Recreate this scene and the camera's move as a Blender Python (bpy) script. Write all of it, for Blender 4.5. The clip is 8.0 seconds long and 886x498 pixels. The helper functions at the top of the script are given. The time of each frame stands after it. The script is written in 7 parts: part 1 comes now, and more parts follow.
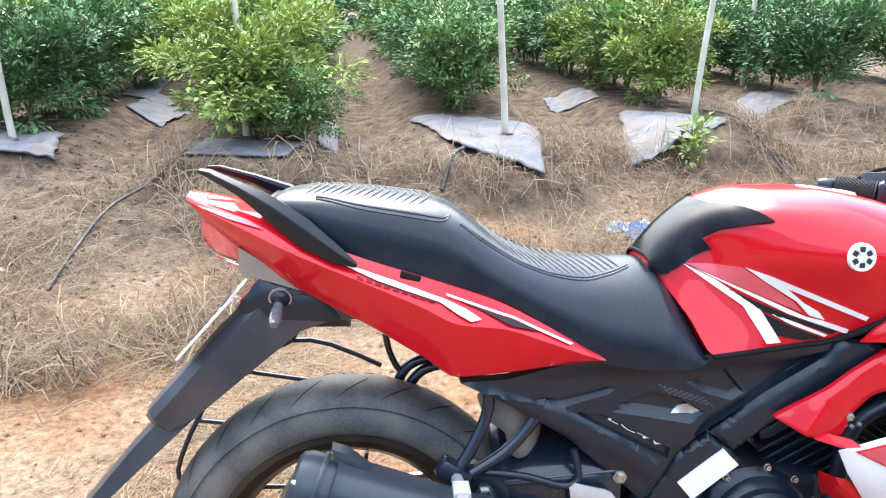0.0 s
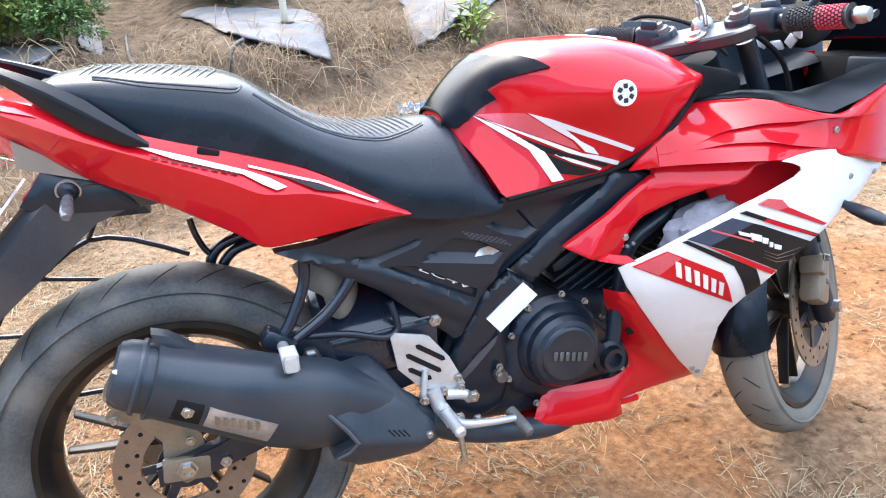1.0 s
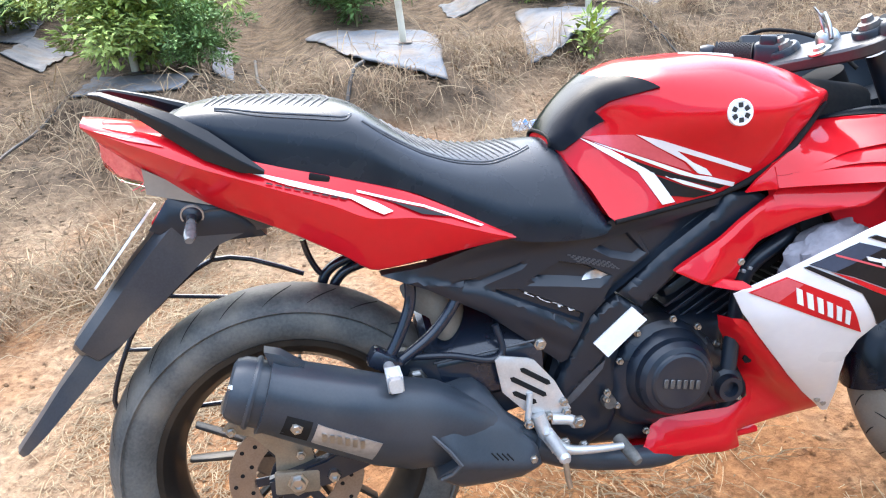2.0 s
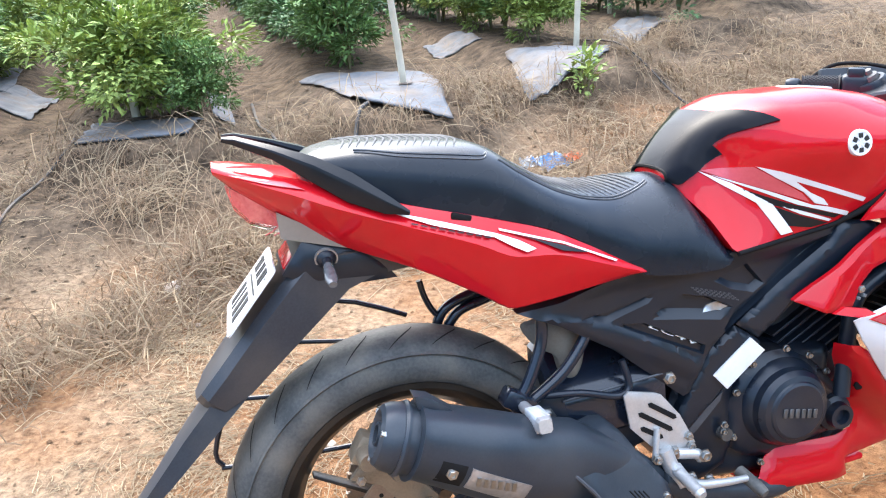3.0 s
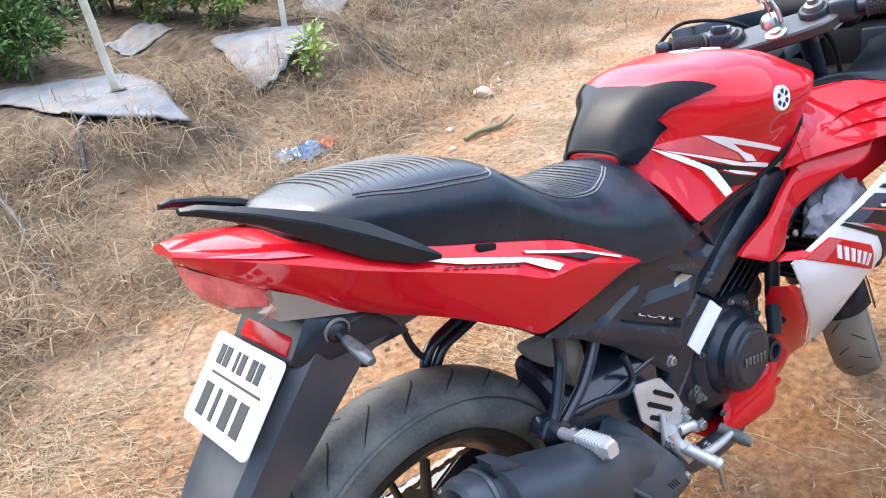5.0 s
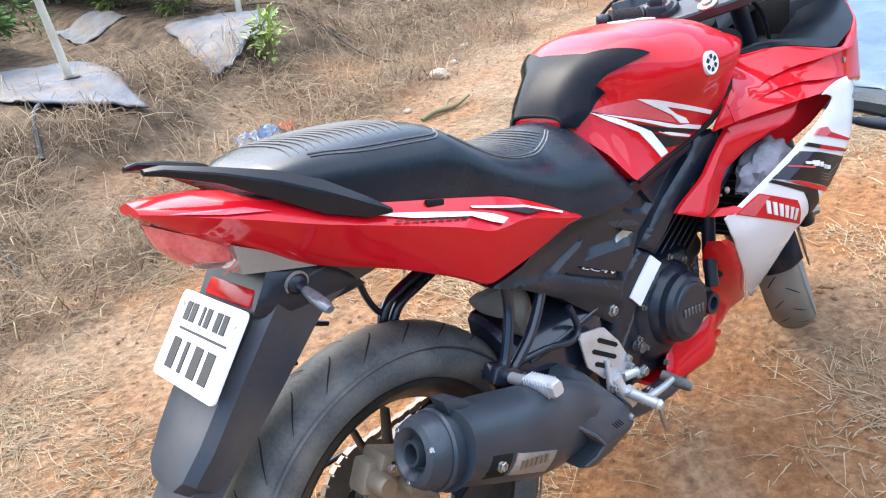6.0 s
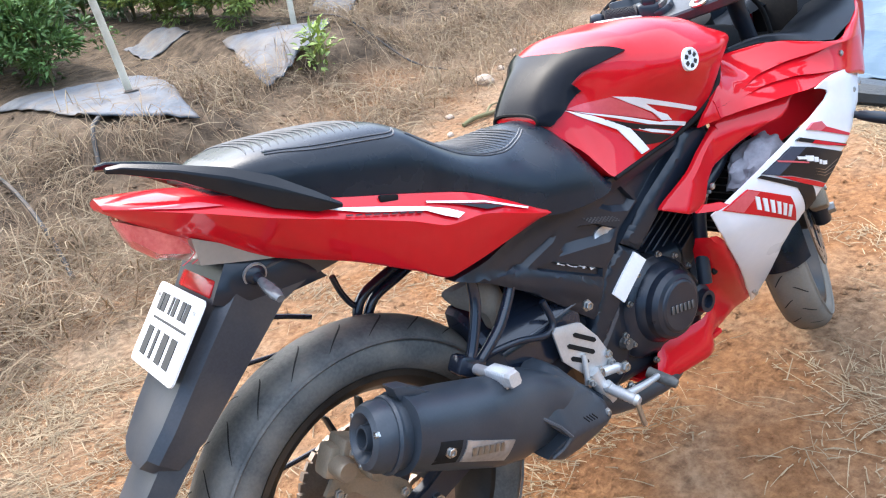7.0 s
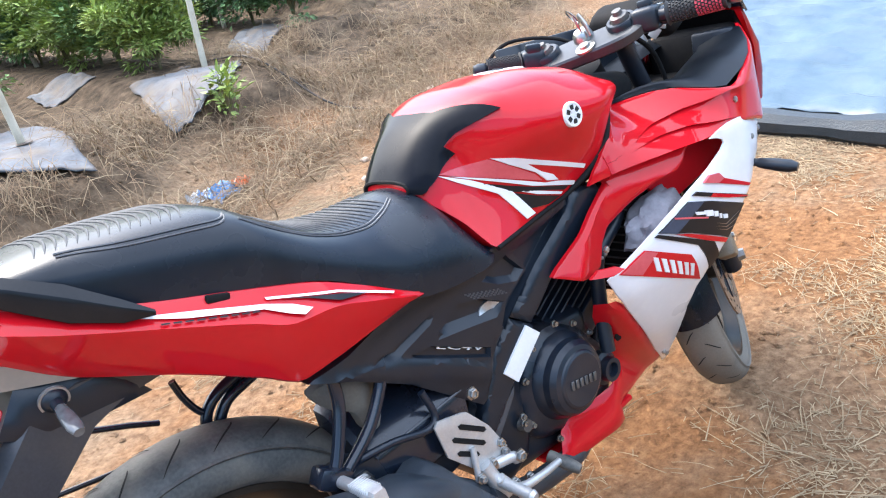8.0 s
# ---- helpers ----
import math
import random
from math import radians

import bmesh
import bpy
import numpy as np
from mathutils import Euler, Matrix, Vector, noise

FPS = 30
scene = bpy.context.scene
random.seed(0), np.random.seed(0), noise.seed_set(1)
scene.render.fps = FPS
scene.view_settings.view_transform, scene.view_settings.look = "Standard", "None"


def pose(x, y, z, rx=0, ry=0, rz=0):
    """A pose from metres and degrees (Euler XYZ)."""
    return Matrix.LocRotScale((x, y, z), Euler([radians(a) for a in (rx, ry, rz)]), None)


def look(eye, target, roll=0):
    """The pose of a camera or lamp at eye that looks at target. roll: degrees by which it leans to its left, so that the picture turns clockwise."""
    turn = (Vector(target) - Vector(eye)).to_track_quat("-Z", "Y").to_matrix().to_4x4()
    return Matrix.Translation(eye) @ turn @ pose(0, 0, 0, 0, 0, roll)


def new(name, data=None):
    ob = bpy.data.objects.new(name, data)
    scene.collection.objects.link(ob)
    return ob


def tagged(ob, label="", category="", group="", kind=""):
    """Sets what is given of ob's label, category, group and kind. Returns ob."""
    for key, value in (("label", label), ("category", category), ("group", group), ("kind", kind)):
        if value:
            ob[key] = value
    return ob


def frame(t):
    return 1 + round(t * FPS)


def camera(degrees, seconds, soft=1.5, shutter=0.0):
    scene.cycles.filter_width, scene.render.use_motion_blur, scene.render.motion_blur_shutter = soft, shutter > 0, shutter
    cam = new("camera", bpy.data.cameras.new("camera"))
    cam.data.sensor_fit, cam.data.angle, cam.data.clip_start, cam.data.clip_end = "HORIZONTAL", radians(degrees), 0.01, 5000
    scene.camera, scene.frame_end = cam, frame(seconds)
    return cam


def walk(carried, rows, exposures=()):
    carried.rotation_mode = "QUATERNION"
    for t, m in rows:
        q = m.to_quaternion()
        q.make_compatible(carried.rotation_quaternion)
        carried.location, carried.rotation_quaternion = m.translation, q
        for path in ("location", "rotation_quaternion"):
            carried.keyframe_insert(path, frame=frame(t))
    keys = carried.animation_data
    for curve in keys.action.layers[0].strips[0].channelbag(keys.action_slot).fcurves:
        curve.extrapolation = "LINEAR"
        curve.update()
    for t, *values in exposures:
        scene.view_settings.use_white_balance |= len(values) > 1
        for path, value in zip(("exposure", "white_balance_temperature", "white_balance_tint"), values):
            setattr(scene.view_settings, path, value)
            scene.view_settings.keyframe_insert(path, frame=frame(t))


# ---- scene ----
cam = camera(58.7, 8.0, soft=1.15)
PATH = [
    (0, (0.063, -1.092, 1.198), (0.222, 0.805, 0.584), 0.1),
    (0.5, (0.04, -1.114, 1.158), (0.572, 0.639, 0.354), -0.9),
    (1, (0.048, -1.136, 1.159), (0.67, 0.561, 0.302), -1.0),
    (1.5, (0.086, -1.156, 1.172), (0.478, 0.609, 0.318), -4.7),
    (1.7, (0.092, -1.152, 1.172), (0.422, 0.634, 0.336), -4.4),
    (2.8, (-0.128, -1.087, 1.177), (0.306, 0.719, 0.436), -4.8),
    (3, (-0.182, -1.067, 1.188), (0.268, 0.74, 0.459), -4.9),
    (3.5, (-0.279, -0.93, 1.197), (0.126, 0.892, 0.477), -5.1),
    (3.6, (-0.293, -0.895, 1.206), (0.084, 0.928, 0.475), -5.6),
    (4, (-0.319, -0.777, 1.224), (0.056, 1.051, 0.505), -8.2),
    (4.5, (-0.372, -0.729, 1.232), (0.383, 0.943, 0.436), -6.9),
    (4.7, (-0.41, -0.722, 1.228), (0.48, 0.877, 0.42), -7.5),
    (5, (-0.475, -0.706, 1.244), (0.624, 0.725, 0.382), -7.5),
    (5.2, (-0.516, -0.715, 1.242), (0.645, 0.662, 0.373), -8.3),
    (6.3, (-0.518, -0.806, 1.231), (0.634, 0.553, 0.322), -7.8),
    (6.5, (-0.491, -0.829, 1.227), (0.631, 0.562, 0.33), -8.7),
    (7, (-0.427, -0.918, 1.212), (0.599, 0.569, 0.353), -10.5),
    (7.2, (-0.39, -0.943, 1.19), (0.64, 0.549, 0.347), -9.9),
    (7.5, (-0.348, -0.965, 1.204), (0.695, 0.529, 0.38), -11.4),
    (8, (-0.225, -0.868, 1.203), (0.936, 0.54, 0.386), -11.1),
]
walk(cam, [(t, look(eye, target, roll)) for t, eye, target, roll in PATH],
     exposures=[(0, 2.32, 5700, 7), (1.5, 2.32, 5700, 7), (4.5, 2.12, 5700, 7), (8, 2.05, 5700, 7)])

# ---- light ----
world = bpy.data.worlds.new("sky")
scene.world = world
world.use_nodes = True
wn = world.node_tree.nodes
sky = wn.new("ShaderNodeTexSky")
sky.sky_type = "NISHITA"
sky.sun_disc = False
sky.sun_elevation, sky.sun_rotation = radians(50), radians(-8)
sky.air_density, sky.dust_density, sky.ozone_density = 1.2, 7.0, 2.0
world.node_tree.links.new(sky.outputs[0], wn["Background"].inputs[0])
wn["Background"].inputs[1].default_value = 0.15
lamp = bpy.data.lights.new("sun", "SUN")
lamp.energy, lamp.angle, lamp.color = 0.85, radians(100), (1.0, 0.97, 0.92)
sun = new("sun", lamp)
sun.matrix_world = look((0.8, -1.6, 6.0), (0, 0, 0))


# ---- materials ----
def rgba(c):
    return (c[0], c[1], c[2], 1.0)


def surface(name, a, b=None, rough=0.5, metal=0.0, scale=20.0, fine=160.0, bump=0.1, grain=0.02, coat=0.0, spread=0.08,
            island=0.0, transmit=0.0, ior=1.45, sheen=0.0, dirt=None, dirt_amount=0.0, dirt_scale=7.0, spec=0.5):
    """Two tones mixed by coarse and fine noise, with uneven gloss and fine relief; optional dirt stains and per-piece tone."""
    m = bpy.data.materials.new(name)
    m.use_nodes = True
    nt = m.node_tree
    n, l = nt.nodes, nt.links
    p = n["Principled BSDF"]
    b = b or tuple(v * 0.8 for v in a)
    co = n.new("ShaderNodeTexCoord")
    big = n.new("ShaderNodeTexNoise")
    big.inputs["Scale"].default_value, big.inputs["Detail"].default_value = scale, 6.0
    small = n.new("ShaderNodeTexNoise")
    small.inputs["Scale"].default_value, small.inputs["Detail"].default_value = fine, 3.0
    l.new(co.outputs["Object"], big.inputs["Vector"])
    l.new(co.outputs["Object"], small.inputs["Vector"])
    ramp = n.new("ShaderNodeValToRGB")
    ramp.color_ramp.elements[0].position, ramp.color_ramp.elements[1].position = 0.35, 0.65
    ramp.color_ramp.elements[0].color, ramp.color_ramp.elements[1].color = rgba(a), rgba(b)
    mixf = n.new("ShaderNodeMath")
    mixf.operation = "MULTIPLY_ADD"
    mixf.inputs[1].default_value = 0.35
    half = n.new("ShaderNodeMath")
    half.operation = "MULTIPLY"
    half.inputs[1].default_value = 0.65
    l.new(big.outputs[0], half.inputs[0])
    l.new(small.outputs[0], mixf.inputs[0])
    l.new(half.outputs[0], mixf.inputs[2])
    l.new(mixf.outputs[0], ramp.inputs[0])
    colour = ramp.outputs[0]
    if dirt:
        stain = n.new("ShaderNodeTexNoise")
        stain.inputs["Scale"].default_value, stain.inputs["Detail"].default_value = dirt_scale, 8.0
        l.new(co.outputs["Object"], stain.inputs["Vector"])
        cut = n.new("ShaderNodeMapRange")
        cut.inputs[1].default_value, cut.inputs[2].default_value = 0.45, 0.75
        cut.inputs[3].default_value, cut.inputs[4].default_value = 0.0, dirt_amount
        l.new(stain.outputs[0], cut.inputs[0])
        mx = n.new("ShaderNodeMix")
        mx.data_type = "RGBA"
        mx.inputs[7].default_value = rgba(dirt)
        l.new(cut.outputs[0], mx.inputs[0])
        l.new(colour, mx.inputs[6])
        colour = mx.outputs[2]
    if island:
        geo = n.new("ShaderNodeNewGeometry")
        span = n.new("ShaderNodeMapRange")
        span.inputs[3].default_value, span.inputs[4].default_value = 1.0 - island, 1.0 + island
        l.new(geo.outputs["Random Per Island"], span.inputs[0])
        hue = n.new("ShaderNodeHueSaturation")
        l.new(span.outputs[0], hue.inputs["Value"])
        l.new(colour, hue.inputs["Color"])
        colour = hue.outputs[0]
    l.new(colour, p.inputs["Base Color"])
    gl = n.new("ShaderNodeMapRange")
    gl.inputs[3].default_value, gl.inputs[4].default_value = max(0.02, rough - spread), min(1.0, rough + spread)
    l.new(big.outputs[0], gl.inputs[0])
    l.new(gl.outputs[0], p.inputs["Roughness"])
    p.inputs["Metallic"].default_value = metal
    p.inputs["Specular IOR Level"].default_value = spec
    p.inputs["Coat Weight"].default_value = coat
    p.inputs["Coat Roughness"].default_value = 0.03
    p.inputs["Coat IOR"].default_value = 1.5
    p.inputs["Transmission Weight"].default_value = transmit
    p.inputs["IOR"].default_value = ior
    p.inputs["Sheen Weight"].default_value = sheen
    if bump:
        bp = n.new("ShaderNodeBump")
        bp.inputs["Strength"].default_value, bp.inputs["Distance"].default_value = bump, grain
        l.new(mixf.outputs[0], bp.inputs["Height"])
        l.new(bp.outputs[0], p.inputs["Normal"])
    return m


M = {
    "red": surface("red_paint", spec=0.05, a=(0.54, 0.004, 0.012), b=(0.49, 0.004, 0.011), rough=0.34, scale=5, fine=60, bump=0.0, coat=0.7, spread=0.05,
                   dirt=(0.45, 0.10, 0.08), dirt_amount=0.05, dirt_scale=9),
    "white": surface("white_paint", spec=0.2, a=(0.80, 0.80, 0.81), b=(0.75, 0.75, 0.77), rough=0.3, scale=6, fine=80, bump=0.0, coat=0.6, dirt=(0.55, 0.45, 0.36), dirt_amount=0.12),
    "sticker": surface("white_sticker", (0.82, 0.82, 0.81), (0.74, 0.74, 0.74), rough=0.45, bump=0.02),
    # blue painted into black, gloss_black, leather and engine for the sky they reflect
    "black": surface("black_plastic", spec=0.5, a=(0.006, 0.010, 0.017), b=(0.010, 0.015, 0.024), rough=0.33, scale=9, fine=420, bump=0.15, grain=0.0008,
                     dirt=(0.06, 0.058, 0.055), dirt_amount=0.08),
    "gloss_black": surface("gloss_black_paint", spec=0.5, a=(0.006, 0.010, 0.020), b=(0.010, 0.015, 0.027), rough=0.24, scale=8, fine=90, bump=0.0, coat=0.3,
                           dirt=(0.10, 0.08, 0.06), dirt_amount=0.10),
    "rail": surface("satin_black_rail", spec=0.3, a=(0.007, 0.008, 0.010), b=(0.011, 0.012, 0.015), rough=0.24, scale=9, fine=300, bump=0.1, grain=0.0008, dirt=(0.06, 0.055, 0.05), dirt_amount=0.12),
    "pad": surface("polished_black_pad", spec=0.10, a=(0.005, 0.006, 0.009), b=(0.008, 0.009, 0.013), rough=0.16, scale=8, fine=90, bump=0.0, coat=0.0, dirt=(0.10, 0.08, 0.06), dirt_amount=0.06),
    "fender": surface("dusty_grey_plastic", spec=0.5, a=(0.020, 0.024, 0.032), b=(0.036, 0.042, 0.052), rough=0.36, scale=8, fine=300, bump=0.12, grain=0.001,
                      dirt=(0.17, 0.135, 0.10), dirt_amount=0.30),
    "leather": surface("black_vinyl", spec=0.42, a=(0.005, 0.008, 0.014), b=(0.009, 0.013, 0.021), rough=0.27, scale=14, fine=700, bump=0.16, grain=0.0010,
                       dirt=(0.08, 0.07, 0.055), dirt_amount=0.10),
    # pale grey, lighter than the vinyl under it
    "rib": surface("pale_grey_piping", spec=0.3, a=(0.075, 0.075, 0.078), b=(0.05, 0.05, 0.053), rough=0.45, bump=0.0),
    "stitch": surface("grey_thread", (0.13, 0.13, 0.135), (0.08, 0.08, 0.085), rough=0.6, bump=0.0),
    "rubber": surface("dusty_rubber", spec=0.35, a=(0.060, 0.061, 0.059), b=(0.132, 0.129, 0.120), rough=0.55, scale=14, fine=190, bump=0.45, grain=0.003,
                      dirt=(0.20, 0.17, 0.13), dirt_amount=0.5, dirt_scale=14),
    # near-black for strips that paint the shade of tread cuts
    "groove": surface("groove_shade_black", (0.014, 0.013, 0.012), rough=0.9, bump=0.0),
    "rim": surface("black_wheel_paint", spec=0.3, a=(0.010, 0.0095, 0.009), b=(0.018, 0.016, 0.014), rough=0.36, scale=16, fine=200, bump=0.08, grain=0.001,
                   dirt=(0.22, 0.155, 0.10), dirt_amount=0.28, dirt_scale=6),
    "disc": surface("brushed_rusty_steel", (0.33, 0.27, 0.21), (0.22, 0.17, 0.13), rough=0.45, metal=0.7, scale=18, fine=300, bump=0.1, grain=0.001,
                    dirt=(0.26, 0.15, 0.08), dirt_amount=0.5),
    "alloy": surface("cast_aluminium", (0.62, 0.62, 0.615), (0.48, 0.48, 0.475), rough=0.38, metal=0.55, scale=20, fine=300, bump=0.1, grain=0.001,
                     dirt=(0.3, 0.25, 0.2), dirt_amount=0.2, dirt_scale=14),
    "caliper": surface("dusty_gold_alloy", (0.30, 0.25, 0.18), (0.20, 0.165, 0.12), rough=0.45, metal=0.4, scale=24, fine=300, bump=0.15, grain=0.0015, dirt=(0.26, 0.18, 0.11), dirt_amount=0.5, dirt_scale=16),
    "chrome": surface("zinc_bolt", (0.50, 0.50, 0.49), (0.36, 0.36, 0.35), rough=0.32, metal=1.0, bump=0.0),
    "engine": surface("black_engine_paint", spec=0.5, a=(0.007, 0.011, 0.020), b=(0.012, 0.018, 0.029), rough=0.30, scale=18, fine=350, bump=0.15, grain=0.0015,
                      dirt=(0.12, 0.09, 0.065), dirt_amount=0.25, dirt_scale=12),
    "muffler": surface("scuffed_black_muffler", spec=0.5, a=(0.022, 0.029, 0.039), b=(0.035, 0.043, 0.054), rough=0.36, scale=10, fine=260, bump=0.12, grain=0.001,
                       dirt=(0.10, 0.09, 0.08), dirt_amount=0.18, dirt_scale=11),
    "badge": surface("silver_badge", (0.50, 0.50, 0.50), (0.36, 0.36, 0.36), rough=0.35, metal=0.7, scale=40, bump=0.1, grain=0.001),
    # near-black, also used to paint the shade inside holes and slots
    "dark": surface("dark_recess", spec=0.1, a=(0.010, 0.010, 0.011), b=(0.018, 0.017, 0.016), rough=0.7, bump=0.1, grain=0.002),
    "lens": surface("clear_lens_plastic", (1.0, 0.95, 0.94), (0.98, 0.92, 0.91), rough=0.04, bump=0.0, transmit=1.0, ior=1.12, spread=0.02),
    "lamp_red": surface("pale_red_lamp_shell", (0.80, 0.22, 0.20), (0.62, 0.10, 0.10), rough=0.25, scale=50, bump=0.3, grain=0.003, coat=0.6),
    "reflector": surface("red_reflector", (0.42, 0.01, 0.012), (0.30, 0.006, 0.01), rough=0.2, scale=60, bump=0.3, grain=0.002, coat=0.1, spec=0.2),
    "silver_lens": surface("grey_lens", (0.16, 0.165, 0.17), (0.09, 0.092, 0.095), rough=0.22, metal=0.2, scale=70, bump=0.3, grain=0.002, coat=0.4),
    # dusty beige that paints the ground reflected under the tail
    "trim": surface("ground_reflection_beige", (0.28, 0.24, 0.20), (0.22, 0.19, 0.16), rough=0.3, scale=12, bump=0.05, grain=0.001, dirt=(0.3, 0.24, 0.18), dirt_amount=0.4),
    "rubber_pale": surface("pale_dusty_rubber", spec=0.15, a=(0.135, 0.125, 0.108), b=(0.20, 0.185, 0.158), rough=0.8, scale=12, fine=240, bump=0.25, grain=0.002, dirt=(0.24, 0.19, 0.135), dirt_amount=0.5, dirt_scale=8),
    # black lightened to paint the light that raised edges catch
    "ridge": surface("edge_light_black", spec=0.5, a=(0.052, 0.056, 0.064), b=(0.075, 0.080, 0.090), rough=0.36, scale=20, bump=0.05, grain=0.001),
    "ink": surface("black_ink", (0.012, 0.012, 0.012), (0.02, 0.02, 0.02), rough=0.5, bump=0.0),
    "decal_black": surface("black_decal", (0.008, 0.008, 0.010), (0.012, 0.012, 0.014), rough=0.35, bump=0.0, coat=0.1, spec=0.25),
    "decal_grey": surface("slate_grey_decal", (0.05, 0.065, 0.10), (0.042, 0.052, 0.08), rough=0.35, bump=0.0, coat=0.1, spec=0.3),
    "decal_pink": surface("pale_red_decal", (0.62, 0.10, 0.12), (0.55, 0.07, 0.09), rough=0.3, bump=0.0, coat=0.5),
    "grip": surface("grip_rubber", (0.02, 0.02, 0.022), (0.035, 0.035, 0.035), rough=0.75, bump=0.2, grain=0.002),
    "grip_red": surface("red_grip_rubber", (0.45, 0.05, 0.08), (0.35, 0.03, 0.05), rough=0.7, bump=0.2, grain=0.002),
    # white that paints the sky mirrored in the instrument cover
    "sky_patch": surface("painted_sky_patch", (0.82, 0.84, 0.86), (0.72, 0.75, 0.78), rough=0.08, bump=0.0, coat=1.0),
    "amber": surface("amber_lens", (0.75, 0.25, 0.03), (0.6, 0.18, 0.02), rough=0.2, bump=0.1, grain=0.001),
    "yoke": surface("satin_grey_alloy", (0.050, 0.054, 0.060), (0.034, 0.037, 0.042), rough=0.38, metal=0.3, scale=20, fine=300, bump=0.08, grain=0.001, dirt=(0.12, 0.10, 0.08), dirt_amount=0.2),
    "fin": surface("cylinder_metal", (0.16, 0.155, 0.15), (0.10, 0.095, 0.09), rough=0.5, metal=0.6, bump=0.15, grain=0.001),
    "rag": surface("grey_cloth", (0.28, 0.27, 0.29), (0.20, 0.19, 0.21), rough=0.9, scale=30, bump=0.4, grain=0.004),
}


# ---- mesh helpers ----
from mathutils.geometry import delaunay_2d_cdt
def ease(a, b, x):
    u = min(max((x - a) / (b - a), 0.0), 1.0)
    return u * u * (3 - 2 * u)


def glide(x, xs, ys):
    """A smooth line through the stations, without overshoot."""
    x = min(max(x, xs[0]), xs[-1])
    i = max(k for k in range(len(xs) - 1) if xs[k] <= x)
    d = [(ys[k + 1] - ys[k]) / (xs[k + 1] - xs[k]) for k in range(len(xs) - 1)]

    def slope(k):
        if k == 0 or k == len(xs) - 1:
            return d[0] if k == 0 else d[-1]
        return 0.0 if d[k - 1] * d[k] <= 0 else 2 * d[k - 1] * d[k] / (d[k - 1] + d[k])

    h = xs[i + 1] - xs[i]
    t = (x - xs[i]) / h
    return ((2 * t ** 3 - 3 * t * t + 1) * ys[i] + (t ** 3 - 2 * t * t + t) * h * slope(i) + (3 * t * t - 2 * t ** 3) * ys[i + 1] + (t ** 3 - t * t) * h * slope(i + 1))


def part(name, bm, material, parent=None, label="", sharp=38.0):
    """Links a bmesh as one mesh object under a thing or a part, smooth but for edges sharper than the angle."""
    bmesh.ops.recalc_face_normals(bm, faces=bm.faces[:])
    limit = radians(sharp)
    for f in bm.faces:
        f.smooth = True
    for e in bm.edges:
        if len(e.link_faces) == 2 and e.calc_face_angle(0.0) > limit:
            e.smooth = False
    me = bpy.data.meshes.new(name)
    bm.to_mesh(me)
    bm.free()
    me.materials.append(material)
    ob = new(name, me)
    ob.parent = parent
    return tagged(ob, label)


def smooth_line(points, steps=6, closed=False):
    """A Catmull-Rom curve through the points."""
    p = [Vector(q) for q in points]
    n, out = len(p), []
    for i in range(n if closed else n - 1):
        a, b, c, d = (p[(i + k) % n] if closed else p[min(max(i + k, 0), n - 1)] for k in (-1, 0, 1, 2))
        for s in range(steps):
            t = s / steps
            out.append(0.5 * ((2 * b) + (c - a) * t + (2 * a - 5 * b + 4 * c - d) * t * t + (3 * b - a - 3 * c + d) * t ** 3))
    if not closed:
        out.append(p[-1])
    return out


def loft(rings, bm=None, cap=True, closed=True):
    bm = bm or bmesh.new()
    rows = [[bm.verts.new(v) for v in ring] for ring in rings]
    for a, b in zip(rows, rows[1:]):
        n = len(a)
        for i in range(n if closed else n - 1):
            j = (i + 1) % n
            bm.faces.new((a[i], a[j], b[j], b[i]))
    if cap and closed:
        bm.faces.new(rows[0][::-1])
        bm.faces.new(rows[-1])
    return bm


def tube(points, radius, bm=None, sides=10, steps=6, flat=1.0):
    """A round bar swept along a smooth line. radius: one value or one for each given point."""
    line = smooth_line(points, steps) if steps > 1 else [Vector(p) for p in points]
    radii = radius if isinstance(radius, (list, tuple)) else [radius] * len(points)
    at = np.linspace(0, len(points) - 1, len(line))
    radii = [float(v) for v in np.interp(at, range(len(points)), radii)]
    rings, side = [], None
    for i, p in enumerate(line):
        way = (line[min(i + 1, len(line) - 1)] - line[max(i - 1, 0)]).normalized()
        if side is None:
            side = way.orthogonal().normalized()
        side = (side - side.dot(way) * way).normalized()
        up = way.cross(side)
        rings.append([p + radii[i] * (math.cos(2 * math.pi * k / sides) * side + flat * math.sin(2 * math.pi * k / sides) * up) for k in range(sides)])
    return loft(rings, bm)


def lathe(profile, m=None, bm=None, sides=48, closed=False):
    """Turns (radius, height) pairs round the z axis of the pose m."""
    bm, m = bm or bmesh.new(), m or Matrix()
    rings = []
    for r, h in profile:
        rings.append([m @ Vector((r * math.cos(2 * math.pi * k / sides), r * math.sin(2 * math.pi * k / sides), h)) for k in range(sides)])
    if closed:
        rings.append(rings[0])
        rows = [[bm.verts.new(v) for v in ring] for ring in rings[:-1]]
        rows.append(rows[0])
        for a, b in zip(rows, rows[1:]):
            for i in range(sides):
                j = (i + 1) % sides
                bm.faces.new((a[i], a[j], b[j], b[i]))
        return bm
    return loft(rings, bm)


